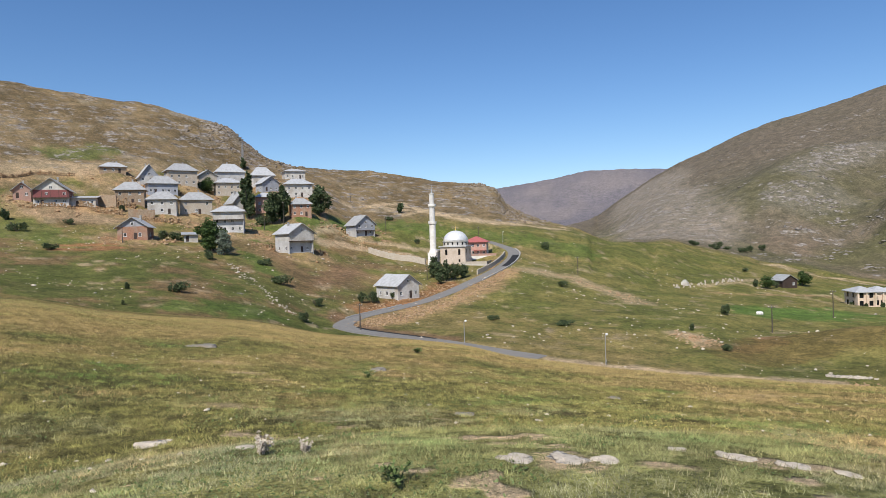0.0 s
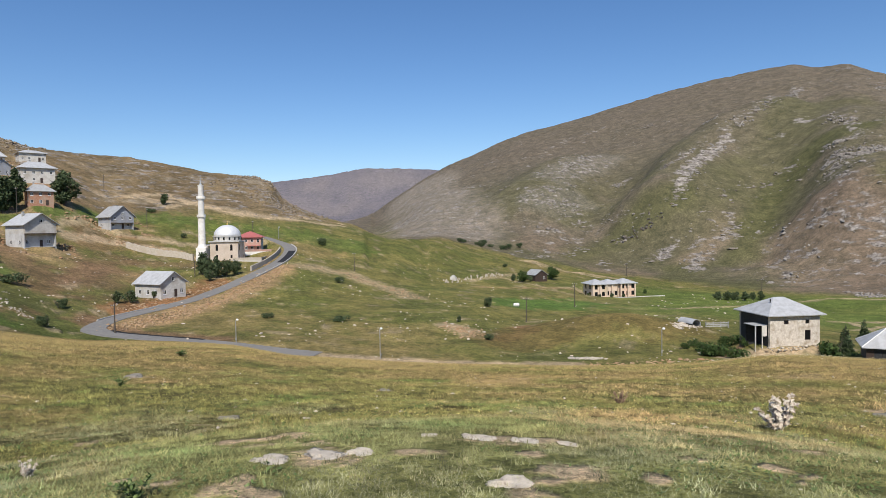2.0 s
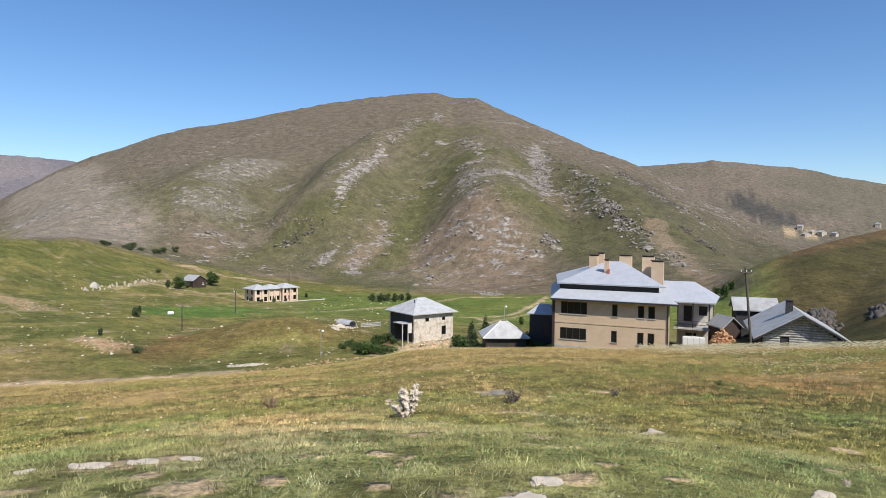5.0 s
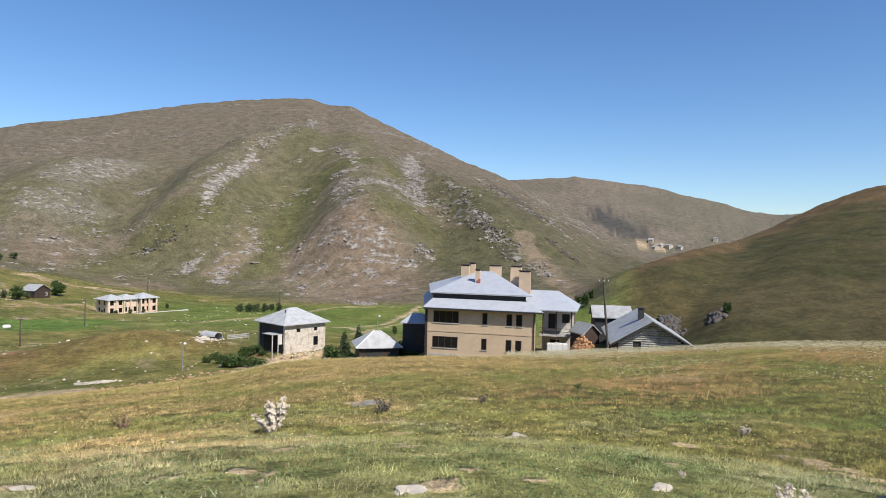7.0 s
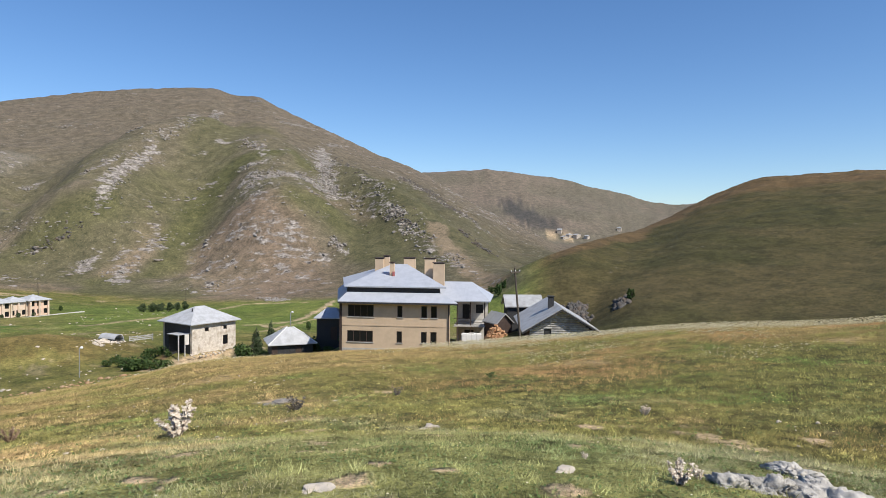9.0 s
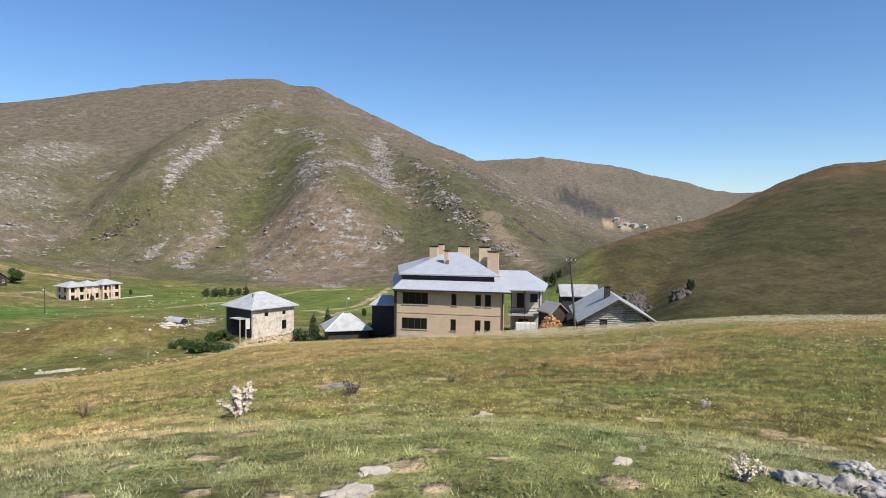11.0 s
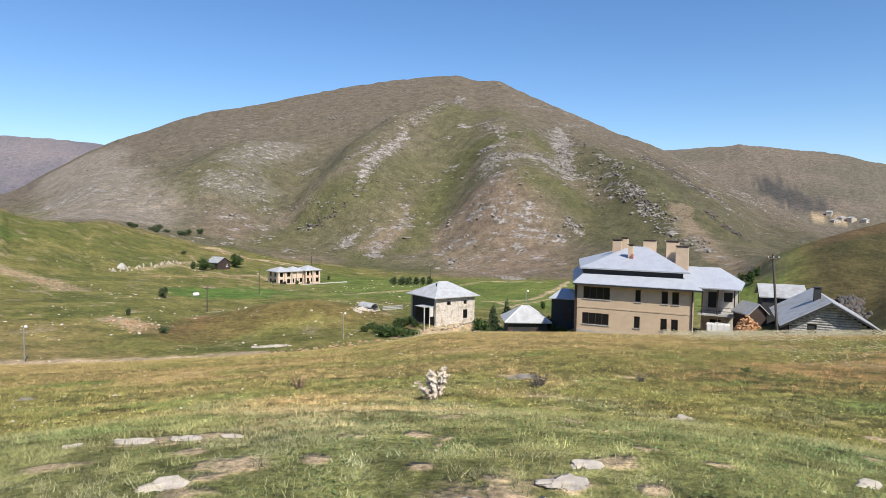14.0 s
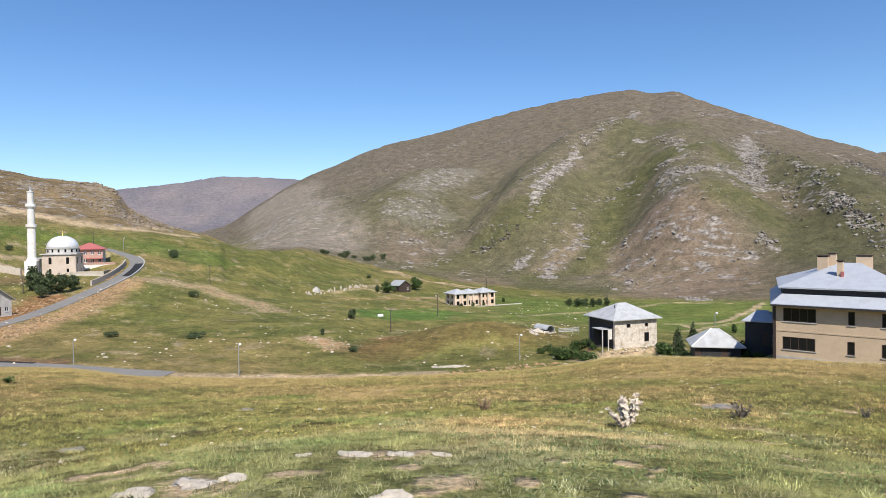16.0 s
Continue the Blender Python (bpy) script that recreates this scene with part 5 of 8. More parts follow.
def villa():
    ob = thing("villa", pose(40.7, 78.4, -14.5, 0, 0, -38.5), "three-storey beige rendered villa with tiered grey sheet roofs", "house")
    W, D, H, t = 15.25, 20.0, 7.2, 0.35
    front = [(-6.5, -2.9, 5.2, 6.85), (0.4, 1.1, 5.2, 6.8), (3.7, 4.5, 5.2, 6.8), (5.0, 5.85, 5.2, 6.8),
             (-6.6, -3.0, 1.75, 3.3), (0.3, 1.05, 1.75, 3.3), (3.65, 4.45, 1.75, 3.3), (4.95, 5.8, 1.75, 3.3)]
    spots = {"front": (pose(0, 0, 0), W, front), "back": (pose(0, D, 0, 0, 0, 180), W, rows_of_windows(W, H, 5, 2, (1.1, 1.5), 1.8, 3.3)),
             "left": (pose(-W / 2, D / 2, 0, 0, 0, -90), D - 2 * t, rows_of_windows(D - 2 * t, H, 5, 2, (1.1, 1.5), 1.8, 3.3)),
             "right": (pose(W / 2, D / 2, 0, 0, 0, 90), D - 2 * t, rows_of_windows(D - 2 * t, H, 5, 2, (1.1, 1.5), 1.8, 3.3))}
    for m, length, holes in spots.values():
        bm = bmesh.new()
        panel(bm, m, length, H, t, holes)
        box(bm, -length / 2, length / 2, 0, t, -2.0, 0, m)
        part("wall", bm, M["plaster_beige"], ob)
        for o in holes:
            wide = o[1] - o[0] > 2
            add_window(ob, m, *o, M["frame_brown"], sill=M["concrete"], bars=3 if wide else 0)
    part("plinth", boxes((-W / 2 - 0.06, W / 2 + 0.06, -0.06, -0.004, -2.0, 0.9)), M["concrete"], ob)
    part("storey_band", boxes((-W / 2, W / 2, -0.05, -0.004, 3.95, 4.1)), M["plaster_beige"], ob)
    part("floor_slab", boxes((-W / 2 + t, W / 2 - t, t, D - t, 3.4, 3.6)), M["concrete"], ob)
    part("corner_trim", boxes((-W / 2 - 0.08, -W / 2 + 0.28, -0.08, -0.01, 0.0, H)), M["wood_dark"], ob)
    part("downpipe", boxes((W / 2 - 0.3, W / 2 - 0.18, -0.16, -0.04, 0.0, H)), M["wood_dark"], ob)
    # skirt roof: a sloping ring all round
    over, rise, inset, th = 1.0, 1.15, 1.0, 0.16
    bm = bmesh.new()
    a = [(-W / 2 - 0.35, -over), (W / 2 + 0.85, -over), (W / 2 + 0.85, D + over), (-W / 2 - 0.35, D + over)]
    c = [(-W / 2 + inset, inset), (W / 2 - inset, inset), (W / 2 - inset, D - inset), (-W / 2 + inset, D - inset)]
    lo = [bm.verts.new((*p, H)) for p in a]
    ed = [bm.verts.new((*p, H + th)) for p in a]
    hi = [bm.verts.new((*p, H + th + rise)) for p in c]
    un = [bm.verts.new((*p, H)) for p in c]
    for i in range(4):
        j = (i + 1) % 4
        bm.faces.new((lo[i], lo[j], ed[j], ed[i]))
        bm.faces.new((ed[i], ed[j], hi[j], hi[i]))
        bm.faces.new((lo[j], lo[i], un[i], un[j]))
        bm.faces.new((hi[i], hi[j], un[j], un[i]))
    part("skirt_roof", bm, M["roof_villa"], ob)
    part("fascia", boxes((-W / 2 - 0.35, W / 2 + 0.85, -over - 0.03, -over - 0.003, H - 0.12, H + 0.1)), M["wood_black"], ob)
    part("clerestory", boxes((-W / 2 + inset + 0.1, W / 2 - inset - 0.2, inset + 0.1, D - inset - 0.1, H + 0.3, H + 2.1)), M["wood_black"], ob)
    # upper hipped roof
    bm = bmesh.new()
    hip_roof(bm, W - 2 * inset + 0.3, D - 2 * inset + 0.1, H + 1.98, 2.9, 0.35, 0.18, ridge=2.2)
    for v in bm.verts:
        if v.co.z > H + 3:
            v.co.x += 1.6
    bmesh.ops.translate(bm, vec=(0.05, D / 2, 0), verts=bm.verts)
    part("upper_roof", bm, M["roof_villa"], ob)
    for x, y, z0, z1, sx, sy in ((-4.0, 8.6, 9.4, 12.6, 1.2, 0.9), (-3.1, 9.6, 9.6, 12.9, 0.8, 0.9), (-1.35, 5.0, 9.4, 12.1, 0.62, 0.62), (0.2, 10.8, 10.4, 12.6, 1.7, 0.9), (3.6, 9.2, 8.4, 12.6, 1.6, 1.0), (5.1, 7.6, 8.2, 12.0, 1.6, 1.0)):
        chimney(ob, x, y, z0, z1 + 0.25, sx, sy, M["plaster_beige"], M["wood_dark"])
    part("flashing", boxes((-1.2, -0.9, 4.45, 4.68, 9.9, 11.2)), M["roof_red"], ob, "red painted roof bracket")
    # the plan is skewed: the sides run back at an angle to the front
    lean = Matrix(((1, -0.276, 0, 0), (0, 0.96, 0, 0), (0, 0, 1, 0), (0, 0, 0, 1)))
    for o in ob.children_recursive:
        if o.name.split(".")[0] not in ("chimney", "cap", "flashing", "stack") and not (o.parent and o.parent.name.startswith("chimney")):
            o.data.transform(o.matrix_basis.inverted() @ lean @ o.matrix_basis)
    # wing on slim posts, roofed from the upper storey outwards
    bm = bmesh.new()
    hip_roof(bm, 9.8, 9.6, 7.1, 2.5, 0.5, 0.16, ridge=4.8)
    bmesh.ops.translate(bm, vec=(W / 2 - 0.2, 9.0, 0), verts=bm.verts)
    part("wing_roof", bm, M["roof_villa"], ob)
    for px, py in ((W / 2 + 4.4, 4.6), (W / 2 + 4.4, 13.4), (W / 2 + 2.4, 4.6), (W / 2 + 0.5, 4.6)):
        bm = bmesh.new()
        tube(bm, [(px, py, -1.5), (px, py, 7.15)], 0.08, 0.08, 8)
        part("post", bm, M["wood_dark"], ob)
    part("balcony_slab", boxes((W / 2 + 0.02, W / 2 + 4.5, 4.5, 13.5, 3.5, 3.72)), M["concrete"], ob)
    part("balcony_rail", boxes((W / 2 + 0.02, W / 2 + 4.4, 4.56, 4.6, 4.6, 4.66), (W / 2 + 0.02, W / 2 + 4.4, 4.56, 4.6, 4.15, 4.2)), M["wood_dark"], ob)
    bm = bmesh.new()
    panel(bm, pose(W / 2 + 2.3, 9.4, 0), 4.5, 7.1, 0.25, [(-1.5, -0.4, 4.0, 6.2), (0.5, 1.6, 4.9, 6.2), (-1.2, 0.2, 0.3, 2.4)])
    part("wing_wall", bm, M["plaster_white"], ob)
    # black sheet added behind the openings to stand for the dark inside
    part("wing_lining", boxes((W / 2 + 0.1, W / 2 + 4.4, 9.7, 9.8, -1.0, 7.0)), M["wood_black"], ob)
    return ob


M["stone_cream"] = rough_stuff("cream_stone_wall", (0.50, 0.43, 0.36), (0.80, 0.74, 0.65), 2.6, 0.95, bump=1.0, depth=0.08, stain=(0.40, 0.33, 0.25), stain_scale=0.9)
M["roof_villa"] = roof_metal("pale_blue_sheet_roof", (0.44, 0.46, 0.50), (0.37, 0.39, 0.43), 0.5, 0.55, 0.1)
villa()

# white water tank standing beside the villa
tank = thing("water_tank", pose(49.5, 72.7, ground_z(49.5, 72.7) + 0.7, 0, 0, -34), "long white box-shaped water tank on a concrete base", "tank")
bm = boxes((-1.35, 1.35, -0.6, 0.6, 1.15, 2.2))
bmesh.ops.bevel(bm, geom=bm.edges[:], offset=0.08, segments=2, affect="EDGES")
part("vessel", bm, M["plaster_bright"], tank)
for px in (-0.7, 0.0, 0.7):
    part("rib", boxes((px - 0.03, px + 0.03, -0.63, 0.63, 1.13, 2.23)), M["plaster_white"], tank)
part("lid", boxes((-0.35, 0.35, -0.3, 0.3, 2.204, 2.3)), M["plaster_white"], tank)
part("base", boxes((-1.3, 1.3, -0.55, 0.55, -2.0, 1.146)), M["concrete"], tank)


def stone_house():
    ob = thing("stone_house", pose(24.66, 113.85, -17.9, 0, 0, 23.6), "pale stone farmhouse with a hipped sheet roof", "house")
    W, D, H, t = 8.6, 8.2, 4.85, 0.45
    bmesh_front = [(-1.9, -1.1, 3.5, 4.15), (1.8, 2.5, 3.5, 4.15), (1.7, 2.7, 0.9, 2.5)]
    sides = {"front": (pose(0, 0, 0), W, bmesh_front, "stone_cream"), "back": (pose(0, D, 0, 0, 0, 180), W, [(-2, -1, 1, 2.2), (1, 2, 1, 2.2)], "stone_pale"),
             # left wall: dark boards, blackened further to carry that side's shade
             "left": (pose(-W / 2, D / 2, 0, 0, 0, -90), D - 2 * t, [(-2.2, -1.4, 1.4, 2.4)], "wood_black"), "right": (pose(W / 2, D / 2, 0, 0, 0, 90), D - 2 * t, [(-0.5, 0.5, 1.2, 2.3)], "stone_pale")}
    for m, length, holes, mat in sides.values():
        bm = bmesh.new()
        panel(bm, m, length, H, t, holes)
        box(bm, -length / 2, length / 2, 0, t, -2.5, 0, m)
        part("wall", bm, M[mat], ob)
        for o in holes:
            add_window(ob, m, *o, M["frame_brown"], sill=False, bars=0)
    part("floor_slab", boxes((-W / 2 + t, W / 2 - t, t, D - t, -0.2, 0.0)), M["concrete"], ob)
    bm = bmesh.new()
    hip_roof(bm, W, D, H, 2.55, 0.7, 0.14, ridge=1.8)
    bmesh.ops.translate(bm, vec=(0, D / 2, 0), verts=bm.verts)
    part("roof", bm, M["roof_pale"], ob)
    bm = bmesh.new()
    tube(bm, [(-2.2, 3.0, 5.4), (-2.2, 3.0, 7.2)], 0.09, 0.09, 8)
    part("stove_pipe", bm, M["wood_black"], ob)
    # lean-to porch on the shaded side
    part("porch_roof", boxes((-W / 2 - 2.2, -W / 2 - 0.02, 0.6, 3.6, 3.3, 3.4)), M["roof_pale"], ob)
    part("porch_wall", boxes((-W / 2 - 2.0, -W / 2 - 0.02, 3.3, 3.45, -0.4, 3.3)), M["wood_black"], ob)
    part("porch_panel", boxes((-W / 2 - 0.9, -W / 2 - 0.1, 0.62, 0.68, 1.6, 3.3)), M["plaster_white"], ob, "white boarded porch panel")
    for px in (-W / 2 - 2.05, -W / 2 - 0.9):
        part("post", boxes((px, px + 0.14, 0.65, 0.79, -1.0, 3.3)), M["plaster_white"], ob)
    # low retaining wall of stones along the garden
    rnd = random.Random(5)
    for k in range(26):
        s = rnd.uniform(0.14, 0.34)
        bm = bmesh.new()
        bmesh.ops.create_icosphere(bm, subdivisions=1, radius=s)
        for v in bm.verts:
            v.co *= rnd.uniform(0.75, 1.15)
            v.co.z *= 0.7
        bmesh.ops.translate(bm, vec=(-W / 2 - 1 + k * 0.45, -1.2 - 0.9 * math.sin(k * 0.22), 0.15 - 0.35 * (k % 2)), verts=bm.verts)
        part("stone", bm, M["rock_pale"], ob)
    return ob


stone_house()


def timber_hut():
    ob = thing("timber_hut", pose(32.7, 98.3, -16.6, 0, 0, -10.4), "dark timber hut under a bright pyramid roof", "hut")
    W, D, H = 6.2, 5.6, 1.75
    for side in ("front", "back", "left", "right"):
        length = W if side in ("front", "back") else D - 0.3
        m = side_matrix(side, W, D)
        n = 7
        for k in range(n):
            x0 = -length / 2 + length * k / n
            bm = boxes((x0 + 0.01, x0 + length / n - 0.01, 0, 0.12, -1.2, H))
            bmesh.ops.transform(bm, matrix=m, verts=bm.verts)
            part("board", bm, M["wood_black"] if k % 4 else M["wood_dark"], ob)
    bm = bmesh.new()
    hip_roof(bm, W, D, H + 0.05, 2.35, 0.55, 0.12, ridge=0.9)
    part("roof", bm, M["roof_pale"], ob)
    for sx in (-1, 1):
        for sy in (-1, 1):
            bm = bmesh.new()
            tube(bm, [(sx * (W / 2 + 0.56), sy * (D / 2 + 0.56), H + 0.2), (sx * 0.45, 0, H + 2.43)], 0.07, 0.07, 6)
            part("ridge_cap", bm, M["frame_white"], ob)
    return ob


timber_hut()


def log_house():
    ob = thing("log_house", pose(53.3, 58.9, -11.5, 0, 0, -34.0), "weathered grey log house with a broad sheet roof", "house")
    half, length, eave, ridge = 4.5, 14.8, 1.9, 4.6
    rnd = random.Random(3)
    z = -1.2
    while z < ridge - 0.25:
        d = 0.27
        reach = half - 0.7 if z < eave else (half - 0.7) * max(0.05, (ridge - z - 0.2) / (ridge - eave))
        if reach > 0.35:
            cuts = [(-reach, reach)] if not (0.0 < z < 2.0) else [(-reach, -2.1), (-1.2, reach)]
            for x0, x1 in cuts:
                if x1 - x0 > 0.3:
                    bm = bmesh.new()
                    tube(bm, [(x0, 0.5 + rnd.uniform(-0.04, 0.04), z + d / 2), ((x0 + x1) / 2, 0.5, z + d / 2 + rnd.uniform(-0.02, 0.02)), (x1, 0.5 + rnd.uniform(-0.04, 0.04), z + d / 2)], 0.14, 0.13, 8)
                    part("log", bm, M["wood_grey"], ob)
        z += d
    part("gable_lining", boxes((-half + 0.8, half - 0.8, 0.62, 0.7, -1.2, eave)), M["wood_black"], ob)
    add_door(ob, pose(0, 0.5, 0), -2.1, -1.2, 1.95, M["wood_black"])
    for s in (-1, 1):
        part("side_wall", boxes((s * (half - 0.7) - 0.12, s * (half - 0.7) + 0.12, 0.65, length - 0.5, -1.5, eave + 0.3)), M["wood_dark"], ob)
    part("back_wall", boxes((-half + 0.6, half - 0.6, length - 0.7, length - 0.5, -1.5, eave)), M["wood_grey"], ob)
    # roof: the two slopes, with a shallow step half way down the long one
    for s in (-1, 1):
        bm = bmesh.new()
        prism(bm, [(0, ridge), (s * (half + 0.3), eave - 0.16), (s * (half + 0.3), eave - 0.06), (0, ridge + 0.1)], -0.4, length + 0.3)
        bmesh.ops.recalc_face_normals(bm, faces=bm.faces)
        part("roof_slope", bm, M["roof_grey"], ob)
        bm = bmesh.new()
        prism(bm, [(0, ridge - 0.02), (s * (half + 0.3), eave - 0.18), (s * (half + 0.3), eave - 0.38), (0, ridge - 0.22)], -0.46, -0.40)
        bmesh.ops.recalc_face_normals(bm, faces=bm.faces)
        part("barge_board", bm, M["wood_black"], ob)
    chimney(ob, -0.7, 5.0, ridge - 0.6, ridge + 0.9, 0.7, 0.7, M["wood_black"], M["wood_black"])
    return ob


log_house()
house("small barn with a pale lean roof behind the log house", 61.8, 77.2, -10.8, 5.0, 4.6, 2.4, 1.3, turn=8, foot=7, roof="gable_x", wall="wood_black", top="roof_grey", windows=(0, 0), stack=False, name="barn", group="", over=0.4, gable_window=False)
house("little brown boarded shed with a gable roof", 53.8, 72.4, -11.9, 2.3, 3.4, 2.0, 1.1, turn=30, foot=5, roof="gable", wall="wood_dark", top="roof_grey", windows=(0, 0), stack=False, name="shed", group="", over=0.3, gable_window=False)
house("dark boarded shed with a grey roof beside the villa", 39.6, 98.4, -14.6, 3.6, 6.0, 3.4, 1.4, turn=-10, roof="hip", wall="wood_black", top="roof_villa", windows=(1, 1), stack=False, name="shed", group="", over=0.4)


M["brick_orange"] = rough_stuff("orange_brick", (0.42, 0.22, 0.11), (0.60, 0.36, 0.20), 2.0, 0.95, stain=(0.50, 0.36, 0.22))


def brick_pile():
    ob = thing("brick_pile", pose(51.6, 69.8, ground_z(51.6, 69.8)), "untidy heap of orange bricks beside the shed", "brick pile")
    rnd = random.Random(8)
    bm = boxes((-0.2, 0.2, -0.1, 0.1, -0.1, 0.1))
    first = part("brick", bm, M["brick_orange"], ob)
    for k in range(230):
        r = 1.5 * math.sqrt(rnd.random())
        a = rnd.uniform(0, 6.28)
        b_ = new("brick", first.data)
        b_.parent = ob
        b_.matrix_basis = pose(r * math.cos(a), r * math.sin(a), rnd.uniform(0, 2.3 * (1.1 - r / 1.5)) - 0.1, rnd.uniform(-25, 25), rnd.uniform(-25, 25), rnd.uniform(0, 180))


brick_pile()


M["plaster_rose"] = rough_stuff("rose_render", (0.62, 0.44, 0.33), (0.72, 0.53, 0.41), 1.2, 0.9, stain=(0.58, 0.42, 0.32))


def yellow_block():
    """The long two-storey building in the valley: two blocks with hipped roofs."""
    ob = thing("apartment_building", pose(-8.6, 266.0, -26.4, 0, 0, 30.0), "cream two-storey apartment building with grey hipped roofs", "building")
    for cx, cy, w, d, h in ((-6.4, 0.0, 6.2, 8.0, 5.2), (-0.4, 1.0, 5.6, 7.0, 5.0), (5.8, 0.0, 6.6, 7.6, 5.2)):
        for side in ("front", "back", "left", "right"):
            length = w if side in ("front", "back") else d - 0.6
            m = pose(cx, cy, 0) @ side_matrix(side, w, d)
            holes = rows_of_windows(length, h, 2 if cx < -1 else 3, 2, (1.3, 1.7), 0.6, 2.7)
            bm = bmesh.new()
            panel(bm, m, length, h, 0.3, holes)
            box(bm, -length / 2, length / 2, 0, 0.3, -2.0, 0, m)
            part("wall", bm, M["plaster_cream"] if cx < 3 else M["plaster_rose"], ob)
            for o in holes:
                add_window(ob, m, *o, M["frame_brown"], sill=False, bars=0)
            if side == "front":
                for k in range(3):
                    px = -length / 2 + 0.3 + (length - 0.6) * k / 2
                    bm = boxes((px - 0.25, px + 0.25, -0.5, -0.01, 0, h))
                    bmesh.ops.transform(bm, matrix=m, verts=bm.verts)
                    part("pilaster", bm, M["plaster_cream"], ob)
        bm = bmesh.new()
        hip_roof(bm, w, d, h, 1.9, 0.8, 0.2)
        bmesh.ops.translate(bm, vec=(cx, cy, 0.004 * cx), verts=bm.verts)
        part("roof", bm, M["roof_pale"], ob)
    part("terrace", boxes((-13, 17, -7.0, 5, -2.5, -0.05)), M["concrete"], ob)
    part("terrace_wall", boxes((-13.2, 20, -7.35, -7.02, -2.5, 0.32)), M["plaster_white"], ob)
    return ob


yellow_block()
house("small dark timber cottage with a grey roof near the graveyard", -41.5, 292.0, ground_z(-41.5, 292.0), 6.5, 7.0, 3.0, 2.0, turn=38, roof="gable", wall="wood_dark", top="roof_grey", windows=(2, 1), stack=False, name="cottage", group="", over=0.5, gable_window=False)


# ---- clutter of the garden and the field ----
def trough():
    ob = thing("metal_trough", pose(11.2, 143.0, ground_z(11.2, 143.0), 0, 14, 35), "old sheet-metal trough tipped on its side", "trough")
    bm = bmesh.new()
    n = 10
    for r0, r1, y0, y1 in ((1.15, 1.05, -2.2, 2.2),):
        rows = []
        for y in (y0, y1):
            rows.append([bm.verts.new((r * math.cos(a * math.pi / n), y, r * math.sin(a * math.pi / n) + 0.2)) for r, seq in ((r0, range(n + 1)), (r1, range(n, -1, -1))) for a in seq])
        k = len(rows[0])
        for i in range(k):
            bm.faces.new((rows[0][i], rows[0][(i + 1) % k], rows[1][(i + 1) % k], rows[1][i]))
        for row in rows:
            for i in range(n):
                bm.faces.new((row[i], row[i + 1], row[k - 2 - i], row[k - 1 - i]))
    bmesh.ops.recalc_face_normals(bm, faces=bm.faces)
    part("shell", bm, M["roof_pale"], ob)
    part("end_plate", boxes((-1.04, 1.04, 2.05, 2.1, 0.2, 1.0)), M["roof_grey"], ob)
    for y in (-1.4, 1.4):
        part("skid", boxes((-1.25, 1.25, y - 0.08, y + 0.08, -0.25, 0.18)), M["wood_black"], ob)


trough()
pen = thing("pen_fence", pose(18.0, 155.0, ground_z(18.0, 155.0), 0, 0, 18), "low pale board fence of a small pen", "fence")
for k in range(4):
    part("post", boxes((-2.6 + 1.7 * k, -2.46 + 1.7 * k, -0.07, 0.07, -0.6, 1.25)), M["wood_grey"], pen)
for z0 in (0.15, 0.5, 0.85):
    part("rail", boxes((-2.6, 2.64, -0.12, -0.074, z0, z0 + 0.22)), M["wood_grey"], pen)
bale = thing("wrapped_bale", pose(-33.8, 194.1, ground_z(-33.8, 194.1), 0, 0, 20), "white plastic-wrapped hay bale lying in the field", "bale")
bm = bmesh.new()
lathe(bm, [(0.1, -0.85), (0.4, -0.83), (0.52, -0.7), (0.55, 0.0), (0.52, 0.7), (0.4, 0.83), (0.1, 0.85)], 18)
bmesh.ops.transform(bm, matrix=pose(0, 0, 0.45, 0, 90, 0), verts=bm.verts)
part("wrap", bm, M["plaster_bright"], bale)
for z0 in (-0.4, 0.4):
    bm = bmesh.new()
    lathe(bm, [(0.52, z0 - 0.05), (0.555, z0 - 0.04), (0.555, z0 + 0.04), (0.52, z0 + 0.05)], 18)
    bmesh.ops.transform(bm, matrix=pose(0, 0, 0.45, 0, 90, 0), verts=bm.verts)
    part("band", bm, M["plaster_grey"], bale)
# ---- the hamlet far down the side valley ----
for k, (x, y, w, roof) in enumerate(((835, 921, 13, "gable"), (850, 925, 10, "hip"), (860, 915, 14, "gable"), (872, 901, 11, "hip"), (845, 946, 9, "gable"), (985, 926, 13, "hip"))):
    house("pale stone house of the far hamlet with a grey roof", x, y, ground_z(x, y) + 0.3, w, 8.0, 4.0, 2.4, turn=40 + 9 * k, foot=6, roof=roof, wall="stone_pale", top="roof_grey", windows=(2, 1), stack=False, name="house", group="houses of the far hamlet", over=0.6, gable_window=False)

# levels along the road, then the road is cut into the land
levels = [ground_z(px, py) for px, py in ROAD]
ROAD_Z[:] = list(np.convolve(np.pad(levels, 1, mode="edge"), (0.25, 0.5, 0.25), "valid"))


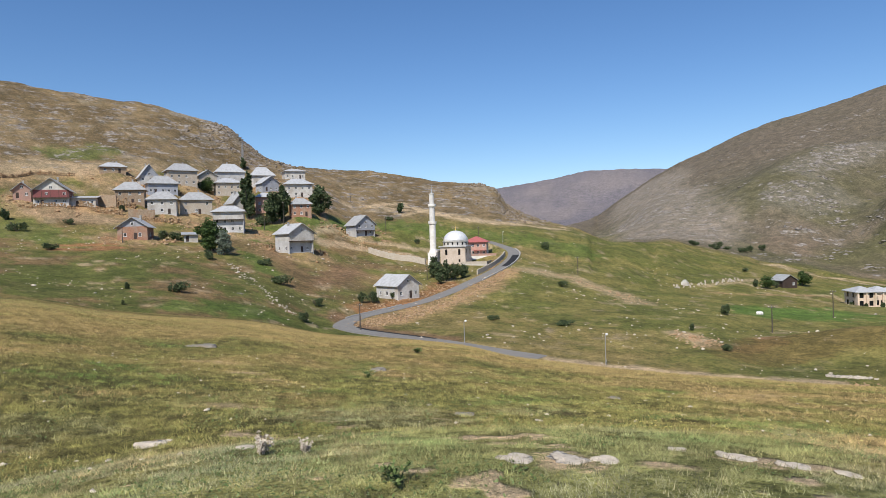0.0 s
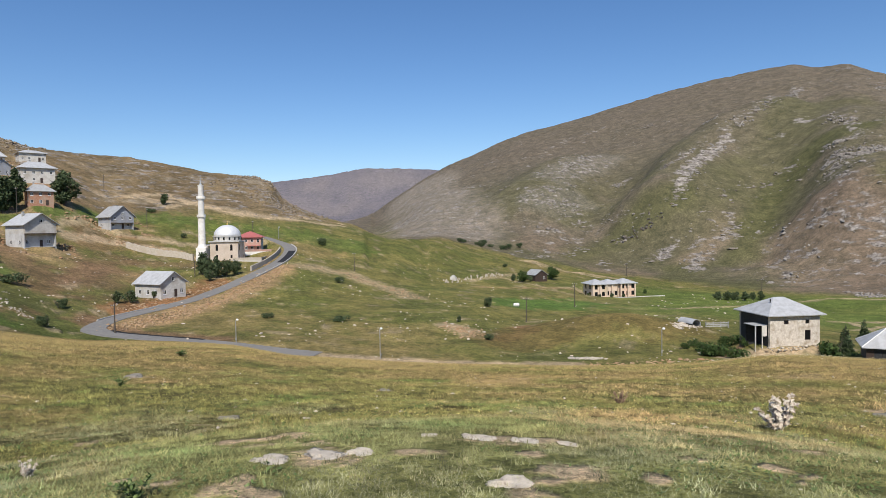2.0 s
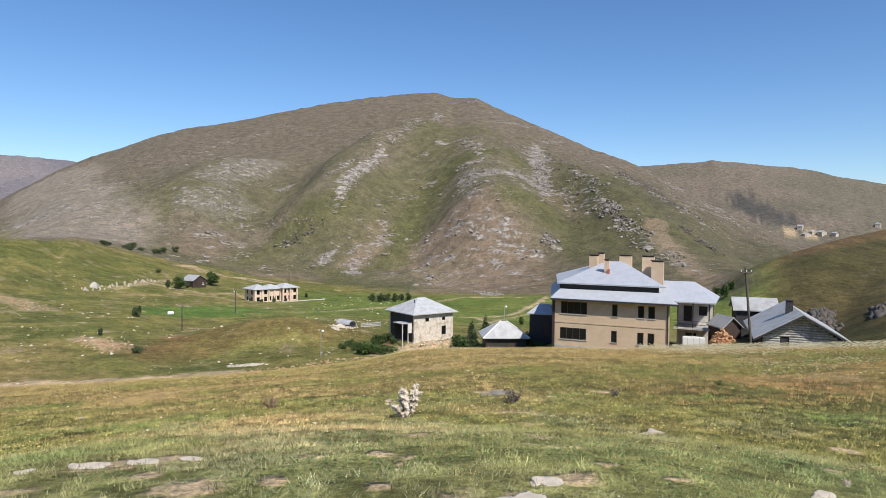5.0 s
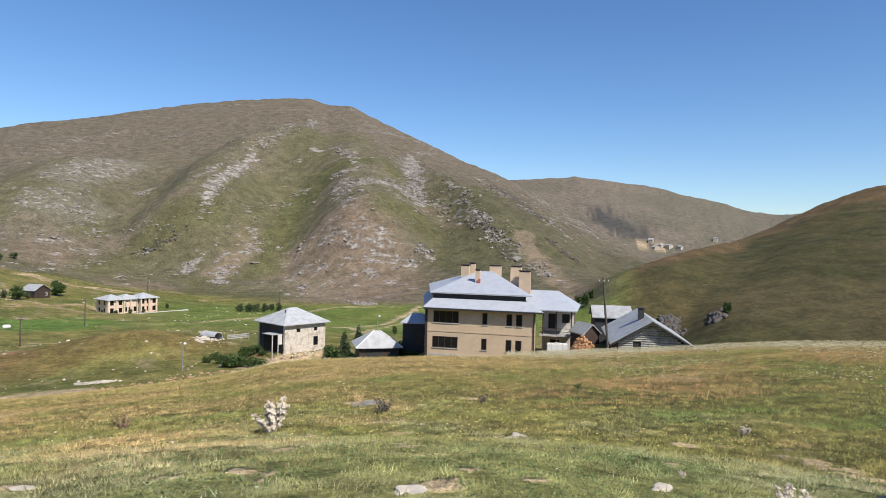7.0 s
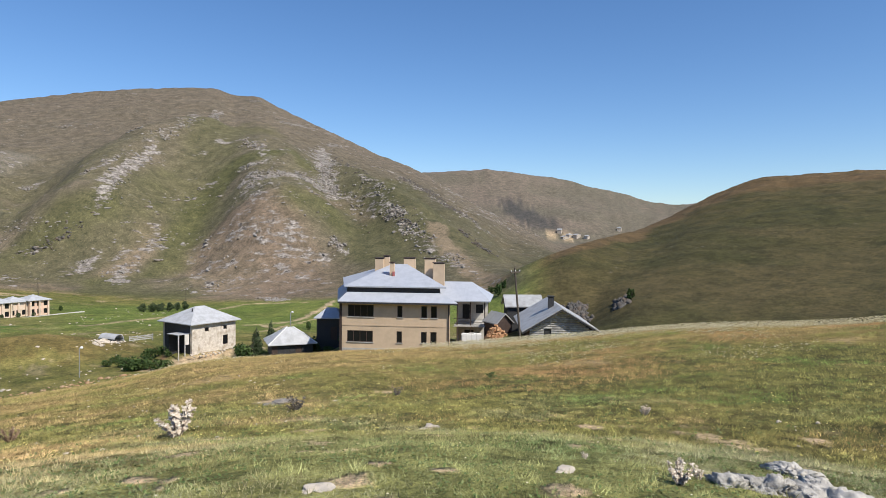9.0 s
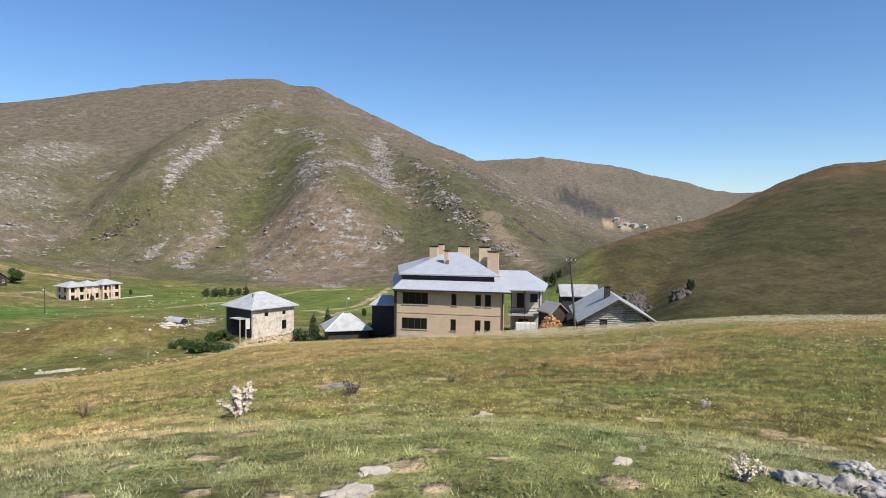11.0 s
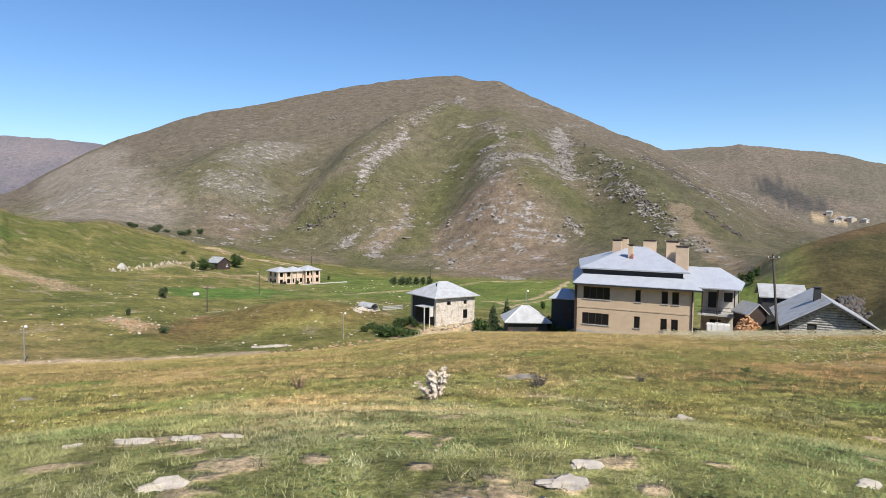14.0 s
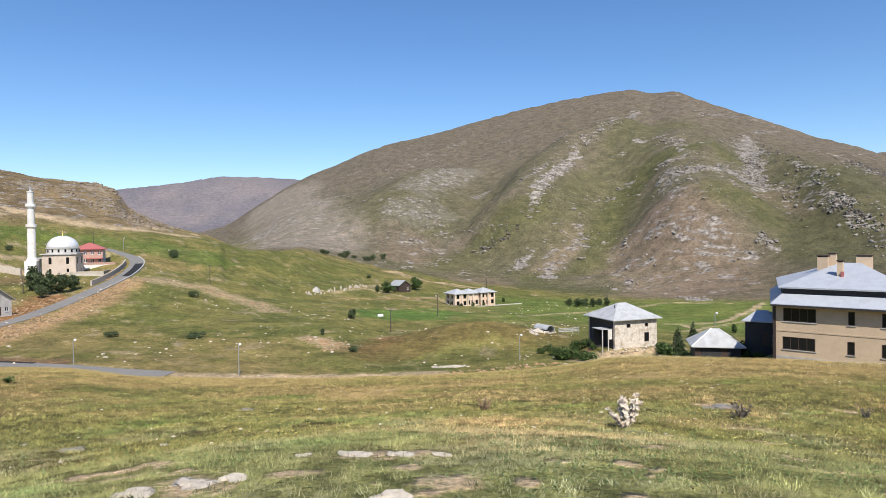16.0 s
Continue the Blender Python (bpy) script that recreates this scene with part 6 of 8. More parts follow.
# ---- the mosque by the road ----
M["stone_mosque"] = rough_stuff("rosy_cut_stone", (0.58, 0.48, 0.39), (0.70, 0.595, 0.50), 1.6, 0.9, bump=0.3, stain=(0.54, 0.44, 0.35))
def mosque():
    ob = thing("mosque", pose(-142.2, 205.8, -8.7, 0, 0, 20.0), "pale stone mosque with a silver dome", "mosque")
    w, h = 9.8, 6.6
    for side in ("front", "back", "left", "right"):
        length = w if side in ("front", "back") else w - 0.8
        m = side_matrix(side, w, w)
        holes = [(-3.0, -2.1, 3.5, 5.3), (2.1, 3.0, 3.5, 5.3), (-2.9, -2.2, 0.8, 2.0), (2.2, 2.9, 0.8, 2.0)]
        bm = bmesh.new()
        panel(bm, m, length, h, 0.4, holes)
        box(bm, -length / 2, length / 2, 0, 0.4, -3.0, 0, m)
        part("wall", bm, M["stone_mosque"], ob)
        for o in holes:
            add_window(ob, m, *o, M["frame_brown"], sill=False, bars=0)
            if o[2] > 3:
                # round head over the tall windows
                bm = bmesh.new()
                cx, r = (o[0] + o[1]) / 2, (o[1] - o[0]) / 2
                outline = [(cx + r * math.cos(a * math.pi / 8), o[3] + r * math.sin(a * math.pi / 8)) for a in range(9)]
                prism(bm, outline[::-1], -0.03, 0.02)
                bmesh.ops.transform(bm, matrix=m, verts=bm.verts)
                part("arch_head", bm, M["glass"], ob)
    part("cornice", boxes((-w / 2 - 0.5, w / 2 + 0.5, -w / 2 - 0.5, w / 2 + 0.5, h, h + 0.35)), M["plaster_grey"], ob)
    bm = bmesh.new()
    lathe(bm, [(4.9, h + 0.35), (4.9, h + 1.9), (5.15, h + 1.95), (5.15, h + 2.15), (4.7, h + 2.2)], 32)
    part("drum", bm, M["plaster_white"], ob)
    for k in range(16):
        bm = boxes((-0.28, 0.28, -0.06, 0.02, h + 0.75, h + 1.7))
        a = k * 22.5
        bmesh.ops.transform(bm, matrix=pose(0, 0, 0, 0, 0, a) @ pose(0, -4.9, 0), verts=bm.verts)
        part("drum_window", bm, M["glass"], ob)
    bm = bmesh.new()
    lathe(bm, [(4.75 * math.cos(a * math.pi / 28) + 0.02, h + 2.2 + 4.0 * math.sin(a * math.pi / 28)) for a in range(15)], 40)
    dome = part("dome", bm, M["dome"], ob, "silver sheet-metal dome")
    for f in dome.data.polygons:
        f.use_smooth = True
    bm = bmesh.new()
    lathe(bm, [(0.3, h + 6.1), (0.12, h + 6.4), (0.3, h + 6.75), (0.1, h + 7.1), (0.2, h + 7.4), (0.05, h + 7.7), (0.03, h + 8.9)], 12)
    part("finial", bm, M["brass"], ob, "gilded finial")
    # arcaded porch
    part("porch_roof", boxes((-w / 2 - 3.6, -w / 2 - 0.01, -w / 2 + 0.3, w / 2, 5.4, 5.75)), M["plaster_grey"], ob)
    for k in range(5):
        y = -w / 2 + 0.6 + k * 2.4
        bm = bmesh.new()
        lathe(bm, [(0.32, -2.0), (0.32, 0.2), (0.24, 0.3), (0.22, 4.6), (0.34, 4.8), (0.34, 5.4)], 12, -w / 2 - 3.3, y)
        part("column", bm, M["plaster_white"], ob)
    for k in range(3):
        bm = bmesh.new()
        x = -w / 2 - 3.3 + 1.1 * k
        lathe(bm, [(0.28, -2.0), (0.24, 0.3), (0.22, 4.6), (0.34, 4.8), (0.34, 5.4)], 12, x, -w / 2 + 0.6)
        part("column", bm, M["plaster_white"], ob)


mosque()


def minaret():
    x, y = plan(-36.65, 247.0)
    ob = thing("minaret", pose(x, y, -8.2, 0, 0, 20), "slender white minaret with two balconies", "minaret")
    part("base", boxes((-1.7, 1.7, -1.7, 1.7, -3.0, 4.2)), M["plaster_bright"], ob)
    bm = bmesh.new()
    lathe(bm, [(1.7, 4.2), (1.25, 5.4), (1.18, 15.2)], 16)
    part("lower_shaft", bm, M["plaster_bright"], ob)
    bm = bmesh.new()
    lathe(bm, [(1.06, 16.0), (1.02, 21.9)], 16)
    part("middle_shaft", bm, M["plaster_bright"], ob)
    bm = bmesh.new()
    lathe(bm, [(0.98, 22.6), (0.95, 26.2), (1.06, 26.3), (1.06, 26.6)], 16)
    part("upper_shaft", bm, M["plaster_bright"], ob)
    for z in (15.1, 21.7):
        bm = bmesh.new()
        lathe(bm, [(1.1, z - 0.6), (1.4, z - 0.1), (1.55, z), (1.55, z + 0.95), (1.44, z + 0.95), (1.44, z + 0.15), (1.0, z + 0.15)], 20)
        part("balcony", bm, M["plaster_bright"], ob)
    bm = bmesh.new()
    lathe(bm, [(0.5, 26.6), (0.22, 27.4), (0.07, 29.0), (0.03, 30.6)], 12)
    part("spire", bm, M["roof_dark"], ob, "slim grey lead spire")


minaret()


def red_annex():
    ob = thing("annex", pose(-146.0, 226.5, -6.4, 0, 0, 26.0), "pink two-storey annex with a red roof and awning", "building")
    w, d, h = 9.0, 8.0, 5.6
    for side in ("front", "back", "left", "right"):
        length = w if side in ("front", "back") else d - 0.6
        m = side_matrix(side, w, d)
        holes = rows_of_windows(length, h, 4, 2, (1.0, 1.3), 0.9, 2.8)
        bm = bmesh.new()
        panel(bm, m, length, h, 0.3, holes)
        box(bm, -length / 2, length / 2, 0, 0.3, -3.0, 0, m)
        part("wall", bm, M["plaster_pink"] if side == "front" else M["plaster_white"], ob)
        for o in holes:
            add_window(ob, m, *o, M["frame_white"], sill=False)
    bm = bmesh.new()
    hip_roof(bm, w, d, h, 2.4, 0.8, 0.2)
    part("roof", bm, M["roof_red"], ob)
    part("awning", boxes((-1.0, 4.5, -d / 2 - 2.6, -d / 2 - 0.02, 2.3, 2.45)), M["roof_red"], ob)
    part("terrace", boxes((-3.5, 9.0, -d / 2 - 6.5, -d / 2 - 0.02, -4.5, 0.25)), M["plaster_bright"], ob)
    part("parapet", boxes((-3.5, 9.0, -d / 2 - 6.5, -d / 2 - 6.3, 0.25, 1.1)), M["plaster_pink"], ob)


red_annex()

# paved yard between the mosque and the road
yard = thing("mosque_yard", pose(-134.5, 208.5, -8.6, 0, 0, 22.0), "pale paved yard with a low wall beside the mosque", "yard")
part("paving", boxes((-4.5, 5.5, -9, 12, -3.5, 0.15)), M["concrete_pale"], yard)
part("yard_wall", boxes((5.2, 5.5, -9, 12, 0.15, 1.0), (-4.5, 5.2, -9, -8.7, 0.15, 1.0)), M["stone_pale"], yard)

build_ground()


# ---- the asphalt road, its fresh patch, kerb and walls ----
def road_line(n=160):
    p = np.array(ROAD, float)
    s = np.concatenate(([0], np.cumsum(np.hypot(*np.diff(p, axis=0).T))))
    u = np.linspace(0, s[-1], n)
    x, y, z = monotone(s, p[:, 0], u), monotone(s, p[:, 1], u), np.interp(u, s, ROAD_Z)
    tx, ty = np.gradient(x), np.gradient(y)
    length = np.hypot(tx, ty)
    return x, y, z, -ty / length, tx / length, u


def ribbon(name, mat, inner, outer, lift, first, last, thick=0.0):
    """A strip between two offsets from the road's middle, over part of its length."""
    x, y, z, nx, ny, u = road_line()
    k0, k1 = int(first * (len(x) - 1)), int(last * (len(x) - 1))
    bm = bmesh.new()
    rows = []
    for k in range(k0, k1 + 1):
        pts = [(inner, lift), (outer, lift)] + ([(outer, lift - thick), (inner, lift - thick)] if thick else [])
        rows.append([bm.verts.new((x[k] + nx[k] * o, y[k] + ny[k] * o, z[k] + h)) for o, h in pts])
    n = len(rows[0])
    for a, c in zip(rows, rows[1:]):
        for i in range(n if n > 2 else 1):
            j = (i + 1) % n
            bm.faces.new((a[i], c[i], c[j], a[j]))
    if n > 2:
        bm.faces.new(rows[0])
        bm.faces.new(rows[-1][::-1])
    bmesh.ops.recalc_face_normals(bm, faces=bm.faces)
    return link_mesh(name, bm, mat)


tagged(ribbon("road", M["asphalt"], -2.3, 2.3, 0.10, 0.161, 1.0, 0.5), "narrow grey asphalt road winding up to the village", "road", kind="structure")
tagged(ribbon("road_patch", M["asphalt_new"], -2.2, 0.6, 0.108, 0.715, 0.80), "fresh black asphalt on the bend", "road", kind="structure")
tagged(ribbon("road_edge", M["asphalt_new"], -2.7, -1.7, 0.112, 0.256, 0.337), "dark fresh seam along the road edge", "road", kind="structure")
tagged(ribbon("kerb", M["kerb"], 2.3, 2.6, 0.32, 0.385, 0.47, 0.8), "pale concrete kerb inside the bend", "kerb", kind="structure")
tagged(ribbon("kerb", M["kerb"], -2.65, -2.3, 0.42, 0.62, 0.86, 0.9), "pale concrete kerb above the slope", "kerb", kind="structure")
tagged(ribbon("retaining_wall", M["stone_pale"], 3.4, 3.9, 1.7, 0.66, 0.80, 3.0), "pale stone retaining wall below the mosque yard", "wall", kind="structure")


# ---- trees and shrubs ----
def leaf_cloud(rnd, blobs, count, size):
    """Small leaf quads spread through a set of blobs (x, y, z, rx, rz), thinner inside, with an uneven outline."""
    total = sum(b_[3] * b_[3] * b_[4] for b_ in blobs)
    V = []
    for bx, by, bz, rx, rz in blobs:
        n = max(12, int(count * rx * rx * rz / total))
        d = rnd.normal(size=(n, 3))
        d /= np.linalg.norm(d, axis=1)[:, None]
        r = (0.45 + 0.6 * rnd.random(n) ** 0.6) * (1 + 0.22 * np.sin(3.1 * d[:, 0] + 5 * d[:, 2] + bx) * np.cos(4.3 * d[:, 1] + by))
        c = np.stack((bx + d[:, 0] * r * rx, by + d[:, 1] * r * rx, bz + d[:, 2] * r * rz), 1)
        a = rnd.normal(size=(n, 3))
        a /= np.linalg.norm(a, axis=1)[:, None]
        b2 = np.cross(a, rnd.normal(size=(n, 3)))
        b2 /= np.linalg.norm(b2, axis=1)[:, None]
        s = size * (0.6 + 0.8 * rnd.random(n))[:, None]
        V.append(np.stack((c - a * s, c - b2 * s * 0.6, c + a * s, c + b2 * s * 0.6), 1).reshape(-1, 3))
    return np.concatenate(V)


def tree(x, y, height, width, kind, label, name="tree", z=None):
    rnd = np.random.default_rng(int(abs(x * 31 + y * 17)))
    z = ground_z(x, y) if z is None else z
    ob = thing(name, pose(x, y, z), label, "tree" if name != "shrub" else "shrub", "trees and shrubs on the slopes")
    mat = {"leaf": M["leaf"], "grey": M["leaf_grey"]}.get(kind, M["leaf_dark"])
    bm = bmesh.new()
    lean = rnd.uniform(-0.04, 0.04, 2) * height
    foot = 0.03 * height + 0.04
    if name == "shrub":
        for k in range(5):
            a = rnd.uniform(0, 6.28)
            tube(bm, [(0, 0, -0.3), (0.2 * width * math.cos(a), 0.2 * width * math.sin(a), height * 0.45), (0.34 * width * math.cos(a), 0.34 * width * math.sin(a), height * 0.8)], foot * 0.5, foot * 0.12, 5)
    else:
        tube(bm, [(0, 0, -0.5), (lean[0] * 0.4, lean[1] * 0.4, height * 0.4), (lean[0], lean[1], height * 0.92)], foot, foot * 0.2, 7)
        for k in range(7):
            a, h0 = rnd.uniform(0, 6.28), height * rnd.uniform(0.2, 0.65)
            reach = width * rnd.uniform(0.22, 0.42)
            tube(bm, [(lean[0] * h0 / height, lean[1] * h0 / height, h0), (reach * 0.6 * math.cos(a), reach * 0.6 * math.sin(a), h0 + 0.08 * height), (reach * math.cos(a), reach * math.sin(a), h0 + 0.2 * height)], foot * 0.45, foot * 0.1, 5)
    part("stems" if name == "shrub" else "trunk", bm, M["bark"], ob)
    blobs = []
    if name == "shrub":
        for k in range(6):
            a, r = rnd.uniform(0, 6.28), width * rnd.uniform(0.05, 0.32)
            blobs.append((r * math.cos(a), r * math.sin(a), height * rnd.uniform(0.3, 0.62), width * rnd.uniform(0.16, 0.26), height * rnd.uniform(0.24, 0.36)))
        count, size = 800, 0.06 * max(height, width * 0.6)
    elif kind == "conifer":
        for k in range(9):
            f = k / 8
            blobs.append((rnd.uniform(-0.05, 0.05) * width, rnd.uniform(-0.05, 0.05) * width, height * (0.12 + 0.82 * f), width * 0.5 * (1.02 - 0.9 * f), height * 0.09))
        count, size = 1100, 0.04 * height
    else:
        for k in range(20):
            f = (k + 0.5) / 20
            belly = math.sin(math.pi * (0.18 + 0.72 * f)) ** 0.7
            a, r = rnd.uniform(0, 6.28), width * rnd.uniform(0.02, 0.30) * belly
            blobs.append((r * math.cos(a), r * math.sin(a), height * (0.12 + 0.76 * f), width * rnd.uniform(0.13, 0.27) * belly, height * rnd.uniform(0.07, 0.14)))
        count, size = 3000, 0.034 * height
    v = leaf_cloud(rnd, blobs, count, size)
    v[:, 2] = np.maximum(v[:, 2], 0.05)
    n = len(v) // 4
    crown = new("crown", arrays_mesh("crown", v, np.arange(4 * n), np.full(n, 4), mat))
    crown.parent = ob
    return ob


TREES = ((-181.1, 124.3, 11.1, 8.4, "leaf"), (-184.0, 127.5, 9.0, 8.0, "leaf"), (-174.8, 124.8, 8.2, 6.4, "grey"), (-230.5, 177.7, 20.8, 7.0, "dark"), (-215.9, 178.9, 14.6, 7.6, "dark"), (-216.7, 184.5, 16.4, 6.5, "dark"), (-216.6, 206.4, 14.4, 11.5, "dark"),
         (-271.5, 185.6, 7.5, 9.2, "leaf"), (-130.1, 174.8, 7.8, 5.2, "dark"), (-123.4, 172.5, 6.9, 5.0, "dark"), (-121.6, 175.1, 6.0, 4.4, "dark"), (-121.6, 179.8, 5.0, 3.8, "dark"), (-126.5, 173.0, 6.4, 4.8, "dark"), (-318.9, 243.2, 7.7, 3.5, "dark"),
         (-45.6, 278.8, 5.4, 6.4, "leaf"), (-35.9, 301.3, 6.9, 6.4, "leaf"))
for row in TREES:
    row = (row[0], row[1], row[2], row[3] * 1.25, row[4])
    words = {"leaf": "leafy green tree on the village slope", "grey": "silvery willow tree beside a taller tree", "dark": "dark green broadleaf tree by the houses"}[row[4]]
    tree(*row, words)
for x, y, h, w in ((31.6, 266.4, 4.2, 3.3), (35.0, 267.4, 4.7, 3.3), (39.8, 278.2, 4.4, 2.9), (42.7, 278.1, 4.7, 3.4), (46.8, 285.0, 4.3, 3.0), (50.6, 289.9, 4.6, 3.1), (37.5, 272.0, 3.8, 3.2)):
    tree(x, y, h * 0.85, w * 1.45, "dark", "small dark bushy tree in the field row")
for x, y, h, w in ((35.5, 127.4, 4.4, 2.4), (43.8, 145.3, 4.6, 2.2), (31.5, 112.0, 4.6, 2.6)):
    tree(x, y, h, w, "conifer", "young dark green spruce by the farmhouse", "spruce")
SHRUBS = ((-170.0, 116.2, 3.6, 4.7), (-203.8, 122.3, 4.1, 4.6), (-203.7, 126.8, 3.8, 5.0), (-216.6, 175.0, 4.9, 9.8), (-122.5, 167.4, 4.0, 4.7), (-120.2, 128.4, 3.4, 3.1), (-119.1, 131.7, 3.7, 3.7), (-117.7, 138.2, 2.2, 2.2), (-116.6, 141.3, 2.2, 2.2),
          (-250.6, 92.8, 4.7, 3.3), (-245.5, 130.4, 2.9, 2.9), (-128.7, 80.4, 3.2, 5.3), (-139.8, 118.2, 2.9, 6.7), (-122.0, 113.7, 2.6, 4.1), (-107.3, 96.5, 2.5, 2.8), (-201.1, 85.4, 2.3, 5.7), (-126.0, 247.8, 3.9, 6.3), (-88.7, 186.3, 2.5, 4.0),
          (-79.0, 128.6, 1.4, 3.2), (-62.8, 132.6, 1.3, 4.6), (-39.2, 178.8, 3.5, 2.9), (-38.2, 143.1, 1.8, 1.3), (-27.2, 124.3, 1.6, 2.9), (-218.2, 264.6, 6.0, 5.4), (-174.1, 222.4, 2.5, 3.0), (-205.0, 217.1, 2.1, 3.1), (-211.9, 248.4, 2.3, 5.7))
MORE_SHRUBS = ((-194.2, 176.4, 2.3, 6.9), (-182.5, 149.9, 2.1, 4.1), (-160.3, 129.2, 2.2, 5.4), (-237.7, 107.1, 2.3, 4.5), (-235.7, 90.4, 4.4, 6.6), (-136.0, 72.7, 1.9, 1.3), (-119.7, 63.1, 1.2, 0.9), (-49.8, 279.1, 3.5, 3.0), (-42.8, 284.4, 3.0, 3.0),
               (-61.3, 320.3, 2.0, 2.8), (5.1, 279.3, 2.4, 1.9), (28.6, 109.5, 3.8, 4.4), (31.0, 107.0, 2.0, 2.6), (12.4, 113.0, 2.6, 5.6), (16.0, 110.5, 2.2, 4.6), (11.4, 119.0, 2.2, 3.3), (33.0, 108.0, 2.4, 4.0), (37.5, 101.0, 3.2, 3.0), (38.5, 97.5, 2.6, 3.2), (40.0, 104.0, 2.4, 3.4),
               (67.8, 187.0, 2.8, 2.4), (140.4, 189.2, 5.3, 4.1), (147.1, 194.9, 3.8, 3.4), (147.3, 203.9, 3.1, 3.1), (146.4, 132.7, 4.1, 2.6))
# dark thicket at the foot of the mountain
GROVE = tuple((-100 + 24 * u + 3 * math.sin(40 * u), 382 + 52 * u + 6 * math.cos(31 * u), 2.6 + 1.6 * math.sin(17 * u) ** 2, 5.5) for u in (0.0, 0.12, 0.22, 0.33, 0.45, 0.56, 0.68, 0.8, 0.9, 1.0))
YARD = tuple((-16.5 + 4.4 * k, 256.5 + 2.3 * k, 1.5 + 0.4 * (k % 3), 1.6) for k in range(4))
GARDEN = ((12.0, 114.5, 1.4, 3.0), (14.0, 113.6, 1.2, 2.8), (9.0, 121.0, 1.3, 2.4), (16.5, 117.5, 1.8, 3.0), (33.8, 102.0, 1.5, 2.6), (34.8, 104.5, 1.9, 2.4), (13.5, 116.0, 1.8, 3.4), (15.0, 118.5, 2.4, 3.6), (10.5, 124.0, 1.6, 2.8), (17.5, 114.5, 1.5, 2.4), (29.0, 112.5, 2.8, 3.2), (30.5, 104.0, 1.6, 3.2), (28.5, 104.0, 1.2, 2.6), (36.2, 96.5, 2.0, 2.6), (37.4, 94.6, 1.7, 2.4), (39.5, 92.5, 2.4, 2.4))
for row in SHRUBS + MORE_SHRUBS + GROVE + GARDEN + YARD:
    tree(*row, "dark" if row[0] < 0 else "leaf", "low bushy green shrub on the stony turf", "shrub")


# ---- poles and lamps ----
def pole(x, y, h, lean=(0.0, 0.0)):
    ob = thing("utility_pole", pose(x, y, ground_z(x, y)), "weathered wooden utility pole with a crossarm", "pole", "utility poles")
    bm = bmesh.new()
    tube(bm, [(0, 0, -0.6), (lean[0], lean[1], h)], 0.15, 0.10, 8)
    part("post", bm, M["pole_wood"], ob)
    part("crossarm", boxes((lean[0] - 0.7, lean[0] + 0.7, lean[1] - 0.19, lean[1] - 0.1, h - 0.55, h - 0.43)), M["pole_wood"], ob)
    for k in (-0.6, 0.0, 0.6):
        bm = bmesh.new()
        lathe(bm, [(0.03, h - 0.43), (0.06, h - 0.36), (0.04, h - 0.3), (0.05, h - 0.25)], 8, lean[0] + k, lean[1] - 0.14)
        part("insulator", bm, M["lamp_glass"], ob)


def lamp_post(x, y, h, turn=0):
    ob = thing("street_lamp", pose(x, y, ground_z(x, y), 0, 0, turn), "grey steel street lamp with a white head", "street lamp", "street lamps")
    bm = bmesh.new()
    tube(bm, [(0, 0, -0.4), (0, 0, h - 0.25), (0.08, 0, h - 0.05), (0.25, 0, h)], 0.075, 0.055, 8)
    part("post", bm, M["steel"], ob)
    bm = bmesh.new()
    lathe(bm, [(0.05, h - 0.22), (0.2, h - 0.16), (0.24, h - 0.02), (0.16, h + 0.14), (0.04, h + 0.18)], 12, 0.3, 0)
    part("lamp_head", bm, M["lamp_glass"], ob)
    part("fuse_box", boxes((-0.1, 0.1, -0.18, -0.076, 0.5, 0.9)), M["steel"], ob)


for x, y, h in ((-96.6, 102.5, 5.9), (-96.4, 215.6, 6.6), (-25.1, 158.2, 6.1), (-17.5, 207.1, 7.8), (50.9, 290.2, 8.7), (-210.0, 169.4, 10.8), (-211.8, 180.9, 9.7), (-192.2, 223.0, 8.2), (-144.6, 226.2, 12.4), (-253.4, 264.7, 8.3), (-203.7, 108.1, 6.0), (-2.6, 346.4, 7.3), (-130.2, 171.1, 4.9), (-3.1, 394.3, 7.6)):
    pole(x, y, h)
pole(46.4, 57.8, -1.76 - ground_z(46.4, 57.8), (-0.75, 0.55))
for x, y, h, a in ((-69.4, 102.2, 4.2, 30), (-40.1, 99.2, 5.0, 60), (4.6, 113.5, 4.6, 0), (37.0, 111.0, 7.6, 0), (-144.7, 245.9, 5.0, 0)):
    lamp_post(x, y, h, a)

# lattice mast on the ridge
mast = thing("lattice_mast", pose(-321.2, 245.0, ground_z(-321.2, 245.0)), "thin steel lattice mast on the rocky ridge", "mast")
for sx in (-1, 1):
    for sy in (-1, 1):
        bm = bmesh.new()
        tube(bm, [(sx * 0.9, sy * 0.9, -0.8), (sx * 0.12, sy * 0.12, 15.0)], 0.09, 0.06, 5)
        part("leg", bm, M["steel"], mast)
for k in range(9):
    z0, w0, w1 = 1.6 * k, 0.9 - 0.083 * k, 0.9 - 0.083 * (k + 1)
    for a in range(4):
        c, s = (1, 1, -1, -1)[a], (1, -1, -1, 1)[a]
        c2, s2 = (1, 1, -1, -1)[(a + 1) % 4], (1, -1, -1, 1)[(a + 1) % 4]
        bm = bmesh.new()
        tube(bm, [(c * w0, s * w0, z0), (c2 * w1, s2 * w1, z0 + 1.6)], 0.05, 0.05, 4)
        part("brace", bm, M["steel"], mast)


